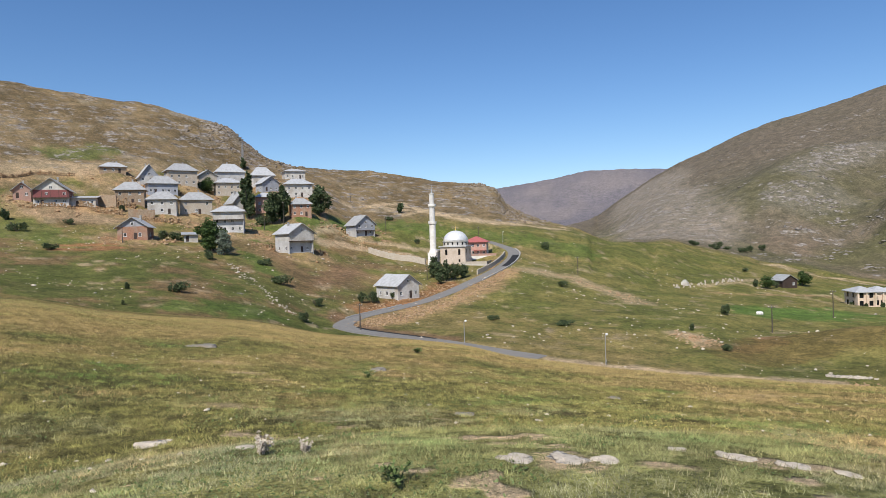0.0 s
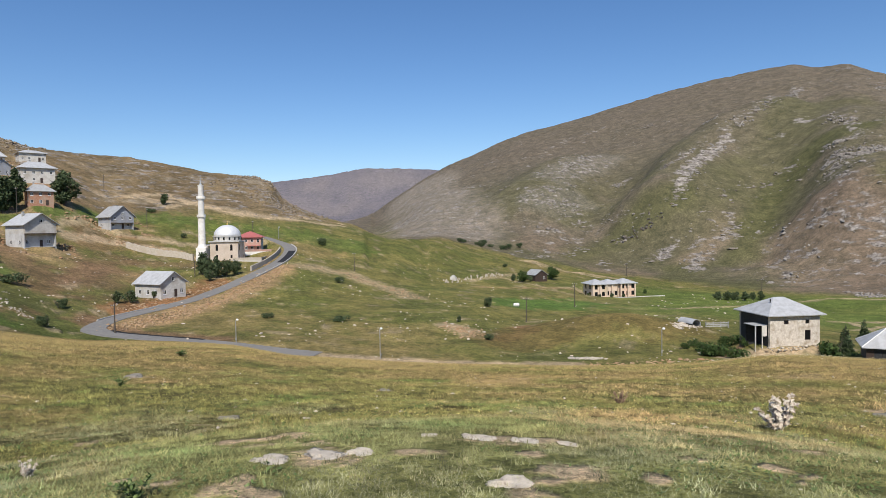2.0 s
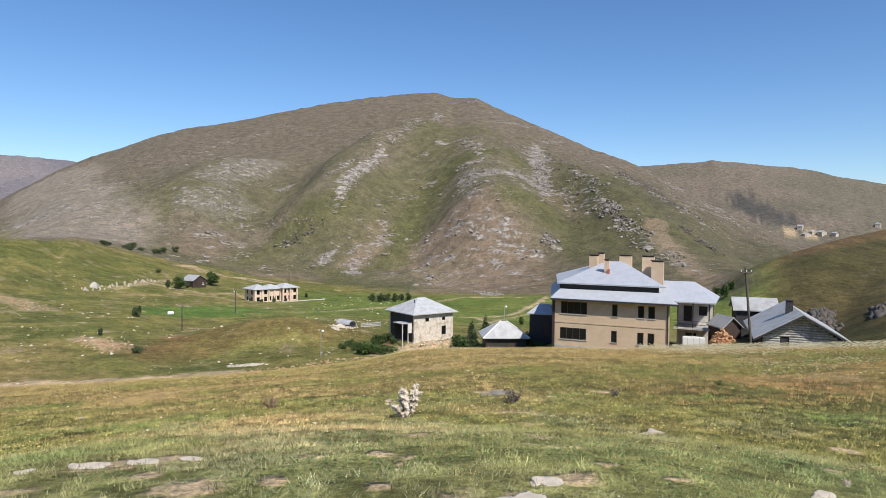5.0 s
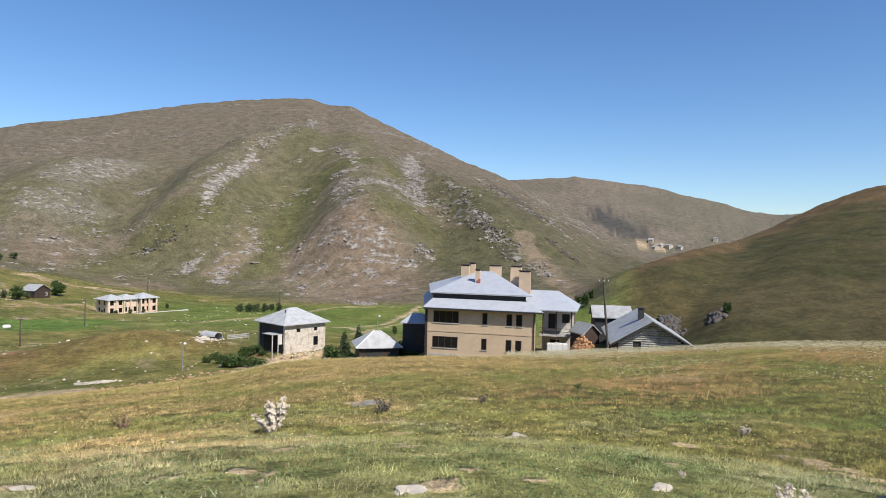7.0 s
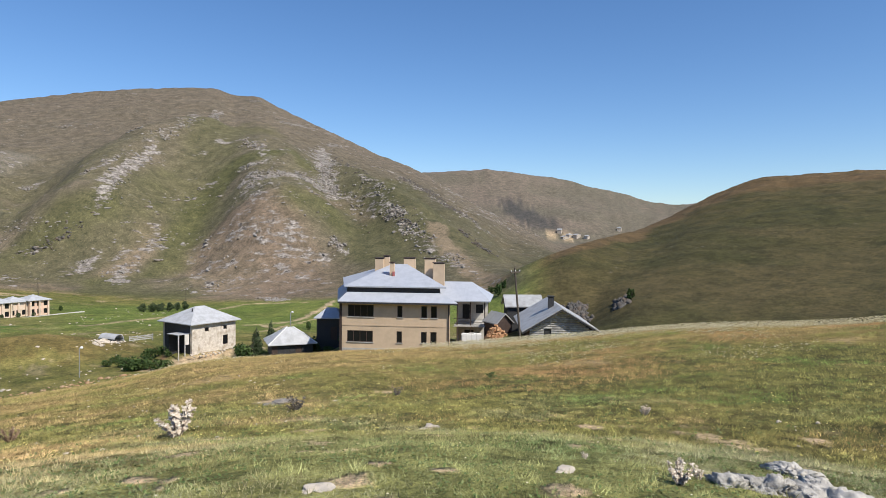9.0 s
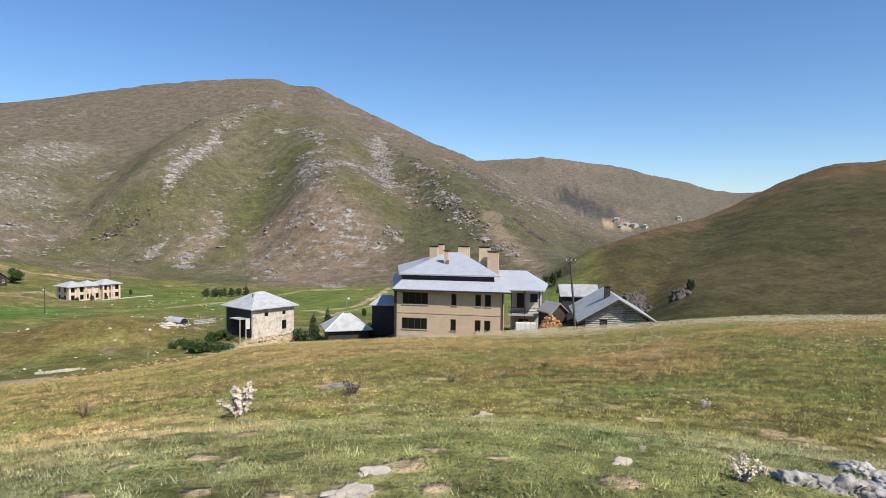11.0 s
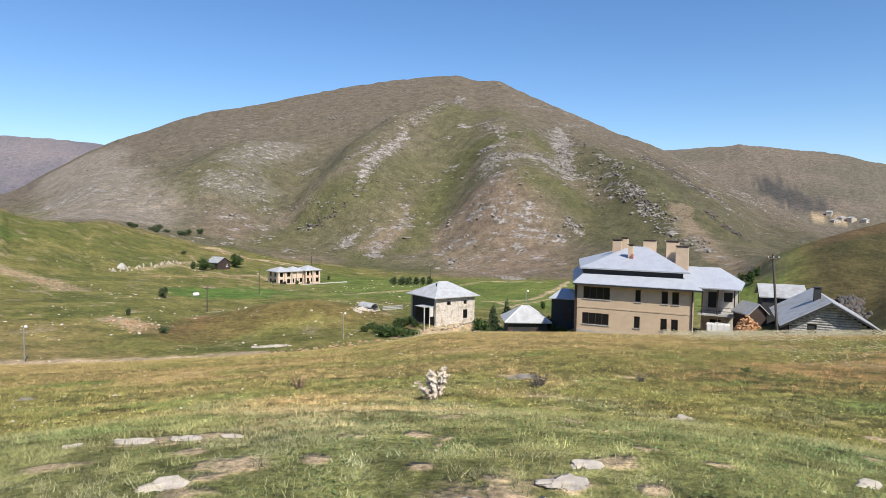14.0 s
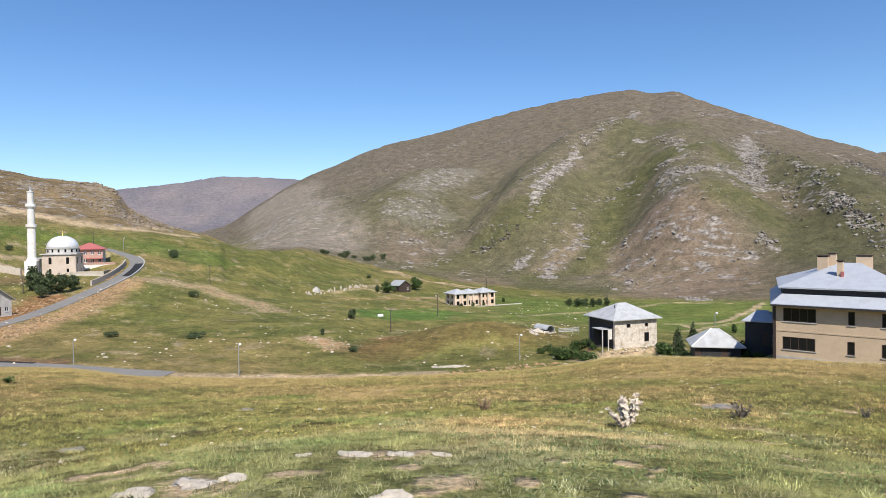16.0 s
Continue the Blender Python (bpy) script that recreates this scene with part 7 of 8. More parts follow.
# ---- stones ----
def stone_mesh(bm, rnd, size, m, flat=0.6, level=1):
    made = bmesh.ops.create_icosphere(bm, subdivisions=level, radius=1.0)["verts"]
    ph = [rnd.uniform(0, 6.28) for _ in range(4)]
    for v in made:
        p = v.co
        k = 1 + 0.22 * math.sin(3 * p.x + ph[0]) * math.cos(2.5 * p.y + ph[1]) + 0.16 * math.sin(5 * p.z + 4 * p.x + ph[2]) + rnd.uniform(-0.10, 0.10)
        v.co = Vector((p.x * k * size[0], p.y * k * size[1], p.z * k * size[2]))
    bmesh.ops.transform(bm, matrix=m, verts=made)


def boulder(x, y, sx, sy, sz, label, turn=0, mat="rock_pale", seed=0, slab=True):
    rnd = random.Random(int(abs(x * 100) + abs(y * 100)) + seed)
    bm = bmesh.new()
    stone_mesh(bm, rnd, (sx * 0.85, sy * 0.95, sz * 0.9), Matrix.Identity(4), level=5 if max(sx, sy) > 0.12 else 4)
    for v in bm.verts:
        n = noise.noise(v.co * 6.0) * 0.10 + (0.25 - abs(noise.noise(v.co * 11.0))) * 0.06 + noise.noise(v.co * 30.0) * 0.016 + noise.noise(v.co * 80.0) * 0.006
        v.co += v.co.normalized() * n * min(1.0, max(sx, sy) * 4)
        if slab and v.co.z > 0:
            v.co.z = 0.75 * sz * math.tanh(1.4 * v.co.z / (0.75 * sz))
    ob = link_mesh("boulder", bm, M[mat])
    for f in ob.data.polygons:
        f.use_smooth = True
    ob.matrix_basis = pose(x, y, ground_z(x, y) - sz * 0.2, 0, 0, turn)
    tagged(ob, label, "boulder", "stones in the meadow")


PALE = "pale grey limestone boulder bedded in the turf"
for row in ((4.15, 2.62, 0.20, 0.16, 0.11), (4.42, 2.52, 0.26, 0.20, 0.15), (4.62, 2.20, 0.34, 0.26, 0.17), (5.6, 3.0, 0.26, 0.16, 0.10), (5.1, 2.5, 0.22, 0.18, 0.10)):
    boulder(*row, PALE, turn=40, mat="rock_grey", slab=False)
for row in ((-2.55, 3.95, 0.15, 0.10, 0.05), (-2.25, 4.15, 0.18, 0.11, 0.055), (-2.05, 4.3, 0.12, 0.08, 0.05), (-1.35, 5.1, 0.17, 0.09, 0.045), (-0.98, 5.02, 0.14, 0.07, 0.04), (-0.66, 5.06, 0.10, 0.06, 0.03)):
    boulder(*row, "flat cream stone lying in the dry turf", turn=-15)
for row in ((0.66, 3.22, 0.25, 0.13, 0.045), (1.06, 3.16, 0.26, 0.12, 0.045)):
    boulder(*row, "broad flat pale slab of rock in the turf", turn=-8)
for row in ((-1.82, 5.2, 0.075, 0.055, 0.05), (-0.86, 3.78, 0.13, 0.09, 0.045), (1.38, 3.45, 0.17, 0.10, 0.045), (1.6, 3.7, 0.12, 0.08, 0.03), (3.3, 3.34, 0.09, 0.06, 0.05), (5.44, 8.8, 0.2, 0.12, 0.08), (-5.65, 4.0, 0.1, 0.07, 0.06), (-9.1, 5.0, 0.24, 0.16, 0.1)):
    boulder(*row, "small rounded grey stone in the grass", turn=20)
for row in ((-17.4, 19.2, 0.4, 0.3, 0.16), (-26.7, 17.6, 0.8, 0.4, 0.16), (-7.4, 18.4, 0.2, 0.15, 0.1), (-7.0, 9.9, 0.18, 0.12, 0.08), (5.2, 15.6, 0.45, 0.25, 0.14)):
    boulder(*row, "low buff stone showing through dry grass", turn=10, mat="rock")


M["rock_ochre"] = rough_stuff("ochre_stone", (0.24, 0.16, 0.095), (0.44, 0.32, 0.20), 1.4, 0.95, bump=0.8, depth=0.05, stain=(0.34, 0.20, 0.11), stain_scale=0.5)
M["rock_tan"] = rough_stuff("tan_crag_rock", (0.17, 0.14, 0.105), (0.36, 0.30, 0.23), 1.4, 0.95, bump=1.0, depth=0.1, stain=(0.24, 0.17, 0.11), stain_scale=0.4)


def stone_scatter(name, label, count, seed, place, sizes, mat, level=1, flat=0.65, align=None, long=1.0):
    """Many stones in one mesh: place() gives plan points."""
    rnd = np.random.default_rng(seed)
    bm = bmesh.new()
    bmesh.ops.create_icosphere(bm, subdivisions=level, radius=1.0)
    bm.verts.ensure_lookup_table()
    unit = np.array([v.co[:] for v in bm.verts])
    faces = np.array([[v.index for v in f.verts] for f in bm.faces])
    bm.free()
    x, y = place(rnd, count)
    z = relief(x, y)[0]
    n = len(x)
    s = sizes[0] * (sizes[1] / sizes[0]) ** (rnd.random(n) ** 1.8)
    a = rnd.random(n) * 6.28 if align is None else radians(align) + 0.45 * rnd.normal(size=n)
    shape = 1 + 1.0 * (rnd.random((n, len(unit))) - 0.5)
    u = unit[None] * shape[:, :, None] * s[:, None, None] * np.stack((long * (1 + 0.7 * rnd.random(n)), 0.8 + 0.3 * rnd.random(n), flat * (0.7 + 0.6 * rnd.random(n))), 1)[:, None, :]
    c, si = np.cos(a)[:, None], np.sin(a)[:, None]
    v = np.stack((u[..., 0] * c - u[..., 1] * si + x[:, None], u[..., 0] * si + u[..., 1] * c + y[:, None], u[..., 2] + (z + 0.12 * s)[:, None]), -1).reshape(-1, 3)
    f = (faces[None] + (np.arange(n) * len(unit))[:, None, None]).reshape(-1)
    tagged(new(name, arrays_mesh(name, v, f, np.full(n * len(faces), 3), mat)), label, "stones", kind="stuff")


def along_lines(lines):
    """Plan points spread about lines of (points, half width, weight)."""
    def place(rnd, count):
        w = np.array([l[2] * sum(math.dist(p, q) for p, q in zip(l[0], l[0][1:])) for l in lines])
        pick = rnd.choice(len(lines), count, p=w / w.sum())
        x, y = np.zeros(count), np.zeros(count)
        for k, (pts, half, _) in enumerate(lines):
            mine = pick == k
            n = mine.sum()
            p = np.array(pts, float)
            d = np.concatenate(([0], np.cumsum(np.hypot(*np.diff(p, axis=0).T))))
            u = rnd.random(n) * d[-1]
            x[mine] = np.interp(u, d, p[:, 0]) + rnd.normal(size=n) * half
            y[mine] = np.interp(u, d, p[:, 1]) + rnd.normal(size=n) * half
        return x, y
    return place


def in_sector(r0, r1, a0, a1):
    def place(rnd, count):
        r, a = np.sqrt(r0 * r0 + (r1 * r1 - r0 * r0) * rnd.random(count)), np.radians(a0 + (a1 - a0) * rnd.random(count))
        x, y = r * np.sin(a), r * np.cos(a)
        keep = fbm(x, y, 16, 71) + 0.4 * fbm(x, y, 4, 73) > 0.02
        return x[keep], y[keep]
    return place


stone_scatter("road_rubble", "buff rubble on the banks along the road", 5200, 11, along_lines(BANKS), (0.06, 0.38), M["rock_ochre"])
stone_scatter("field_wall_stones", "fallen pale stones of an old field wall", 130, 24, along_lines((([(-164, 119), (-139, 108), (-124, 102), (-111, 98)], 0.8, 1.0),)), (0.12, 0.36), M["rock_pale"])
stone_scatter("slope_stones", "scattered pale stones on the grassy slopes", 3400, 12, in_sector(88, 300, -74, 12), (0.08, 0.36), M["rock_pale"])
M["rock_mountain"] = rough_stuff("grey_mountain_rock", (0.15, 0.138, 0.125), (0.40, 0.37, 0.335), 0.9, 0.95, bump=1.0, depth=0.1, stain=(0.19, 0.155, 0.12), stain_scale=0.15)


def broken(place):
    """Thin a run of rock into separate knots and gaps."""
    def some(rnd, count):
        x, y = place(rnd, count)
        keep = 0.7 * fbm(x, y, 26, 141) + 0.7 * fbm(x, y, 9, 143) > 0.08
        return x[keep], y[keep]
    return some


def on_strata(rnd, count):
    x, y = in_sector(430, 900, -20, 40)(rnd, count)
    f = strata(x, y, relief(x, y)[0])
    keep = rnd.random(len(x)) < step(0.22, 0.5, f)
    return x[keep], y[keep]


stone_scatter("mountain_crags", "grey crags and boulders on the mountain", 15000, 13, broken(along_lines(CRAGS)), (0.2, 1.0), M["rock_mountain"], flat=0.9, align=58, long=1.7)
stone_scatter("mountain_outcrops", "thin grey outcrops of bedded rock on the mountain", 40000, 17, on_strata, (0.2, 1.0), M["rock_mountain"], flat=0.8, align=20, long=2.2)
stone_scatter("mountain_stones", "grey boulders strewn over the mountain flank", 2600, 14, in_sector(430, 960, -18, 40), (0.25, 0.9), M["rock_mountain"], flat=0.7)
stone_scatter("ridge_crags", "tan crags along the village ridge", 2600, 15, along_lines(RIDGE_CRAGS), (0.22, 0.95), M["rock_tan"], flat=0.8)
def round_houses(rnd, count):
    pick = rnd.integers(0, 24, count)
    cx, cy, w = (np.array([row[k] for row in VILLAGE])[pick] for k in ("x", "y", "w"))
    a, r = rnd.random(count) * 6.28, w * (0.78 + 0.7 * rnd.random(count))
    x, y = cx + r * np.cos(a), cy + r * np.sin(a)
    keep = 0.6 * fbm(x, y, 7, 171) + 0.5 * fbm(x, y, 2.5, 173) > 0.0
    return x[keep], y[keep]


stone_scatter("village_rubble", "ochre rubble and broken stone between the houses", 5200, 22, round_houses, (0.14, 0.75), M["rock_ochre"])
stone_scatter("meadow_pebbles", "small pale stones among the grass", 900, 16, in_sector(3.2, 30, -72, 68), (0.012, 0.05), M["rock_pale"])

M["rock_dark"] = rough_stuff("dark_crag_rock", (0.045, 0.043, 0.040), (0.17, 0.16, 0.148), 1.2, 0.95, bump=1.0, depth=0.1, stain=(0.16, 0.12, 0.09), stain_scale=0.5)
stone_scatter("hill_crags", "dark jagged crags low on the green hill", 1500, 18, along_lines((([(135.5, 142), (138.5, 148), (144, 152)], 1.3, 2.0), ([(143, 133), (145, 135), (147, 137)], 0.9, 2.0))), (0.2, 0.95), M["rock_dark"], flat=1.5)
# the run from (20, 482) stands in for shade and small bushes on a spur
stone_scatter("flank_crags", "dark broken crags on the mountain, some standing for spur shade and bushes", 1800, 23, along_lines((([(336, 584), (316, 517), (318, 465)], 5, 1.0), ([(203, 399), (203, 366)], 3, 1.2), ([(232, 351), (238, 331)], 3, 1.2), ([(274, 663), (222, 489)], 6, 0.6), ([(20, 482), (10, 479), (-11, 479)], 2, 1.0), ([(334, 630), (330, 585)], 4, 1.0))), (0.2, 1.1), M["rock_dark"], flat=1.0)
stone_scatter("pale_rubble_heap", "heap of pale rubble beyond the brow", 160, 19, along_lines((([(-10.5, 112), (-8, 111.5), (-5.5, 112)], 0.35, 1.0),)), (0.15, 0.4), M["rock_pale"])
stone_scatter("field_rubble", "pale rubble beside the farmhouse track", 120, 20, along_lines((([(8, 136), (11, 144), (12, 138)], 0.9, 1.0),)), (0.15, 0.5), M["rock_pale"])

# gravestones by the valley track
rnd = random.Random(21)
grave = thing("gravestone", pose(-69, 240, ground_z(-69, 240)), "white marble gravestone slab in the graveyard", "gravestone", "gravestones of the graveyard")
bm = bmesh.new()
prism(bm, [(-0.25, -0.4), (0.25, -0.4), (0.25, 0.75), (0.14, 0.95), (0, 1.0), (-0.14, 0.95), (-0.25, 0.75)], -0.1, 0.1)
part("headstone", bm, M["stone_pale"], grave)
part("kerb", boxes((-0.4, 0.4, -1.9, -0.12, -0.4, 0.08)), M["concrete"], grave)
for k in range(46):
    u = k / 45
    x, y = -69 + 12 * u + rnd.uniform(-2.2, 2.2), 240 + 52 * u + rnd.uniform(-5, 5)
    copy_thing(grave, pose(x, y, ground_z(x, y) - rnd.uniform(0.1, 0.4), 0, 0, rnd.uniform(-20, 20)))
tomb = thing("tomb", pose(-68.5, 249, ground_z(-68.5, 249)), "white plastered tomb with a stepped top", "tomb")
part("block", boxes((-1.2, 1.2, -1.0, 1.0, -0.6, 1.1)), M["plaster_white"], tomb)
part("cap", boxes((-0.9, 0.9, -0.7, 0.7, 1.1, 1.6), (-0.5, 0.5, -0.4, 0.4, 1.6, 2.0)), M["plaster_white"], tomb)


# tumbled stone walls between the houses
def rubble_wall(points, h, label):
    x0, y0 = points[0]
    z0 = ground_z(x0, y0)
    ob = thing("rubble_wall", pose(x0, y0, z0), label, "stone wall", "rubble walls of the village")
    rr = random.Random(int(abs(x0) * 10))
    bm = bmesh.new()
    for (ax, ay), (bx, by) in zip(points, points[1:]):
        n = max(2, int(math.dist((ax, ay), (bx, by)) / 0.9))
        for k in range(n):
            px, py = ax + (bx - ax) * k / n, ay + (by - ay) * k / n
            gz = ground_z(px, py)
            tall = h * rr.uniform(0.55, 1.1)
            for lv in range(int(tall / 0.55) + 1):
                s_ = rr.uniform(0.34, 0.5)
                stone_mesh(bm, rr, (s_ * 1.25, s_ * 0.9, s_ * 0.75), pose(px - x0 + rr.uniform(-0.15, 0.15), py - y0 + rr.uniform(-0.15, 0.15), gz - z0 + 0.1 + lv * 0.52, rr.uniform(-15, 15), rr.uniform(-15, 15), rr.uniform(0, 180)))
    tagged(part("stones", bm, M["rock_ochre"], ob), kind="stuff")


for pts, h in (([(-254, 119), (-247, 122), (-241, 129)], 2.6), ([(-249, 131), (-244, 136)], 3.4), ([(-232, 131), (-227, 137), (-225, 143)], 2.0), ([(-262, 103), (-256, 108), (-252, 117)], 1.6), ([(-296, 108), (-300, 122), (-292, 136)], 1.8), ([(-260, 163), (-258, 172)], 2.6),
               ([(-188, 146), (-180, 150)], 1.6), ([(-178, 164), (-172, 168)], 1.8), ([(-250, 146), (-246, 151)], 2.2), ([(-207, 205), (-200, 210)], 1.2), ([(-222, 168), (-214, 172)], 1.4)):
    rubble_wall(pts, h, "tumbled ochre stone wall between the houses")


# ---- grass of the meadow ----
def blades(rnd, x, y, height, width, lean, material, name, label, fine=True, tint=None):
    """Bent blades of grass in tufts, each a thin leaf with its face to the open side, in one mesh."""
    z = relief(x, y)[0]
    n = len(x)
    a = rnd.random(n) * 6.283
    dx, dy = np.cos(a), np.sin(a)
    l = lean * height * (0.3 + rnd.random(n))
    b = rnd.random(n) * 6.283
    lx, ly = np.cos(b) * l, np.sin(b) * l
    # upper face of the leaf towards the open meadow
    turned = np.where(dy * height * x - dx * height * y - (dx * ly - dy * lx) * (1.6 - z) > 0, -1.0, 1.0)
    dx, dy = dx * turned, dy * turned
    w = width * (0.6 + 0.8 * rnd.random(n)) / 2
    base = np.stack((x, y, z - 0.01), 1)
    side = np.stack((dx * w, dy * w, np.zeros(n)), 1)
    mid = base + np.stack((lx * 0.35, ly * 0.35, height * 0.6), 1)
    tip = base + np.stack((lx, ly, height), 1)
    k = 5 if fine else 3
    v = np.stack((base - side, base + side, mid + side * 0.7, tip, mid - side * 0.7) if fine else (base - side, base + side, tip), 1).reshape(-1, 3)
    me = arrays_mesh(name, v, np.arange(k * n), np.full(n, k), material)
    # blades take the light like the turf they make up
    up = np.stack((0.35 * dy, -0.35 * dx, np.ones(n)), 1)
    me.normals_split_custom_set_from_vertices(np.repeat(up / np.linalg.norm(up, axis=1)[:, None], k, axis=0))
    if tint is not None:
        at = me.color_attributes.new("tint", "FLOAT_COLOR", "POINT")
        at.data.foreach_set("color", np.repeat(np.concatenate((np.clip(tint, 0.01, 0.9), np.ones((n, 1))), 1), k, axis=0).astype(np.float32).ravel())
    tagged(new(name, me), label, "grass", kind="stuff")


def spread(rnd, r0, r1, density, a0=-73.0, a1=70.0):
    n = int(0.5 * radians(a1 - a0) * (r1 * r1 - r0 * r0) * density)
    r, a = np.sqrt(r0 * r0 + (r1 * r1 - r0 * r0) * rnd.random(n)), np.radians(a0 + (a1 - a0) * rnd.random(n))
    return r * np.sin(a), r * np.cos(a)


def dryness(x, y):
    r, az = np.hypot(x, y), np.degrees(np.arctan2(x, y))
    return step(-0.35, 0.45, 0.5 * fbm(x, y, 14, 43) + 0.5 * fbm(x, y, 3.0, 45) + 0.5 * fbm(x, y, 60, 41) + 0.45 * step(14, 45, r) - 0.3)


def sward(x, y, rnd):
    """The colour of each blade: tufts of fresh, dull, silvery and dry grass."""
    tuft = 0.6 * fbm(x, y, 0.55, 121, 3) + 0.35 * fbm(x, y, 0.2, 123, 3) + (0.42 - 0.27 * step(10, 24, np.hypot(x, y))) * rnd.normal(size=len(x)) + (0.9 - 0.5 * step(7, 16, np.hypot(x, y))) * fbm(x, y, 2.6, 129, 3) + 0.45 * fbm(x, y, 7, 131, 3)
    dry = step(-0.42, 0.85, 1.25 * (dryness(x, y) - 0.53) + 0.75 * tuft)
    dry = dry * (0.5 + 0.5 * step(5, 11, np.hypot(x, y)))
    lush = step(0.1, 0.6, fbm(x, y, 2.1, 125, 3) + 0.4 * tuft)
    silver = step(-0.2, 0.5, fbm(x, y, 1.6, 127, 3) + 0.35 * tuft) * (1 - step(9, 18, np.hypot(x, y)))
    r, az = np.hypot(x, y), np.degrees(np.arctan2(x, y))
    close, far = 1 - step(5, 11, r), step(14, 34, r)
    c = np.array((0.236, 0.220, 0.068)) + close[:, None] * np.array((-0.014, 0.008, 0.022)) + lush[:, None] * np.array((-0.085, -0.005, -0.014))
    c = c * (1 - 0.7 * silver[:, None]) + np.array((0.30, 0.29, 0.175)) * 0.7 * silver[:, None]
    c = c * (1 - dry[:, None]) + (np.array((0.47, 0.322, 0.150)) - far[:, None] * np.array((0.09, 0.055, 0.035))) * dry[:, None]
    rust = 0.75 * step(0.0, 0.5, fbm(x, y, 4.5, 133, 3) + 0.5 * tuft) * step(22, 36, az) * step(9, 14, r)
    c = c * (1 - rust[:, None]) + np.array((0.38, 0.215, 0.10)) * rust[:, None]
    mottle = (0.65 * fbm(x, y, 0.2, 191, 3) + 0.12 * fbm(x, y, 0.9, 195, 3)) * (1 - 0.5 * far)
    c = c * np.clip(1 + 0.05 * close + mottle, 0.35, 1.8)[:, None]
    return c * (1 + (0.5 - 0.28 * far) * (2 * rnd.random(len(x)) - 1))[:, None]


m, t, b = nodes_of("meadow_grass")
at = t.nodes.new("ShaderNodeAttribute")
at.attribute_name = "tint"
link(t, at.outputs["Color"], b.inputs["Base Color"])
b.inputs["Roughness"].default_value, b.inputs["Specular IOR Level"].default_value = 0.8, 0.2
M["sward"] = m
rnd = np.random.default_rng(5)
for r0, r1, density, h, w in ((2.4, 5, 8500, 0.026, 0.0042), (5, 9, 4200, 0.031, 0.0056), (9, 16, 1500, 0.040, 0.0085), (16, 30, 320, 0.055, 0.015), (30, 62, 62, 0.075, 0.028)):
    x, y = spread(rnd, r0, r1, density)
    # a third of the blades gather in tufts
    n = len(x) // 3
    home = rnd.integers(n, len(x), n)
    near = 0.03 * (1 + r0 / 8)
    x[:n], y[:n] = x[home - home % 9] + near * rnd.normal(size=n), y[home - home % 9] + near * rnd.normal(size=n)
    clump = fbm(x, y, 0.5, 91, 3)
    keep = (rnd.random(len(x)) < 0.7 + 0.8 * clump) & (rnd.random(len(x)) > 0.96 * worn(x, y) * (r0 < 25))
    tufted = (np.arange(len(x)) < n)[keep]
    x, y = x[keep], y[keep]
    hh = h * (0.45 + 0.9 * rnd.random(len(x)) ** 1.5) * (1 + 0.5 * fbm(x, y, 1.8, 93, 3) + 0.8 * fbm(x, y, 0.2, 191, 3)) * np.where(tufted, 1.35, 1.0)
    blades(rnd, x, y, hh, w, 1.0, M["sward"], "meadow_grass", "short meadow grass, green with dry golden tufts", False, sward(x, y, rnd))

# tussocks that stand above the short turf
for r0, r1, density, h, w in ((2.6, 9, 42, 0.06, 0.007), (9, 18, 22, 0.085, 0.011), (18, 34, 6, 0.11, 0.018), (34, 56, 2, 0.15, 0.026)):
    x, y = spread(rnd, r0, r1, density)
    keep = rnd.random(len(x)) > worn(x, y)
    x, y = x[keep], y[keep]
    colour = sward(x, y, rnd) * np.where(rnd.random(len(x)) < 0.45, 0.55, 1.12)[:, None]
    n = 14
    wide = 0.028 * (1 + r0 / 9)
    tx, ty = (np.repeat(v, n) + wide * rnd.normal(size=len(v) * n) for v in (x, y))
    blades(rnd, tx, ty, h * (0.35 + 0.8 * rnd.random(len(tx))), w, 0.75, M["sward"], "grass_tussocks", "taller tussocks of grass in the meadow", False, np.repeat(colour, n, axis=0) * (0.8 + 0.4 * rnd.random(len(tx)))[:, None])

# low broad-leaved herbs between the blades
for r0, r1, density, size in ((2.4, 8, 480, 0.012), (8, 18, 75, 0.022)):
    x, y = spread(rnd, r0, r1, density)
    keep = (fbm(x, y, 0.9, 111, 3) > 0.05) & (rnd.random(len(x)) > 0.95 * worn(x, y))
    x, y = x[keep], y[keep]
    n = len(x)
    z = relief(x, y)[0] + 0.02 * rnd.random(n) * (1 + r0 / 8)
    a, tip = rnd.random(n) * 6.283, rnd.random(n) * 0.7
    s = size * (0.6 + 0.9 * rnd.random(n))
    fwd = np.stack((np.cos(a), np.sin(a), tip), 1) * s[:, None]
    side = np.stack((-np.sin(a), np.cos(a), 0.3 * (rnd.random(n) - 0.5)), 1) * (0.55 * s)[:, None]
    c = np.stack((x, y, z), 1)
    v = np.stack((c - fwd, c + side, c + fwd, c - side), 1).reshape(-1, 3)
    tagged(new("meadow_herbs", arrays_mesh("meadow_herbs", v, np.arange(4 * n), np.full(n, 4), M["herb"])), "low broad-leaved herbs in the turf", "herbs", kind="stuff")


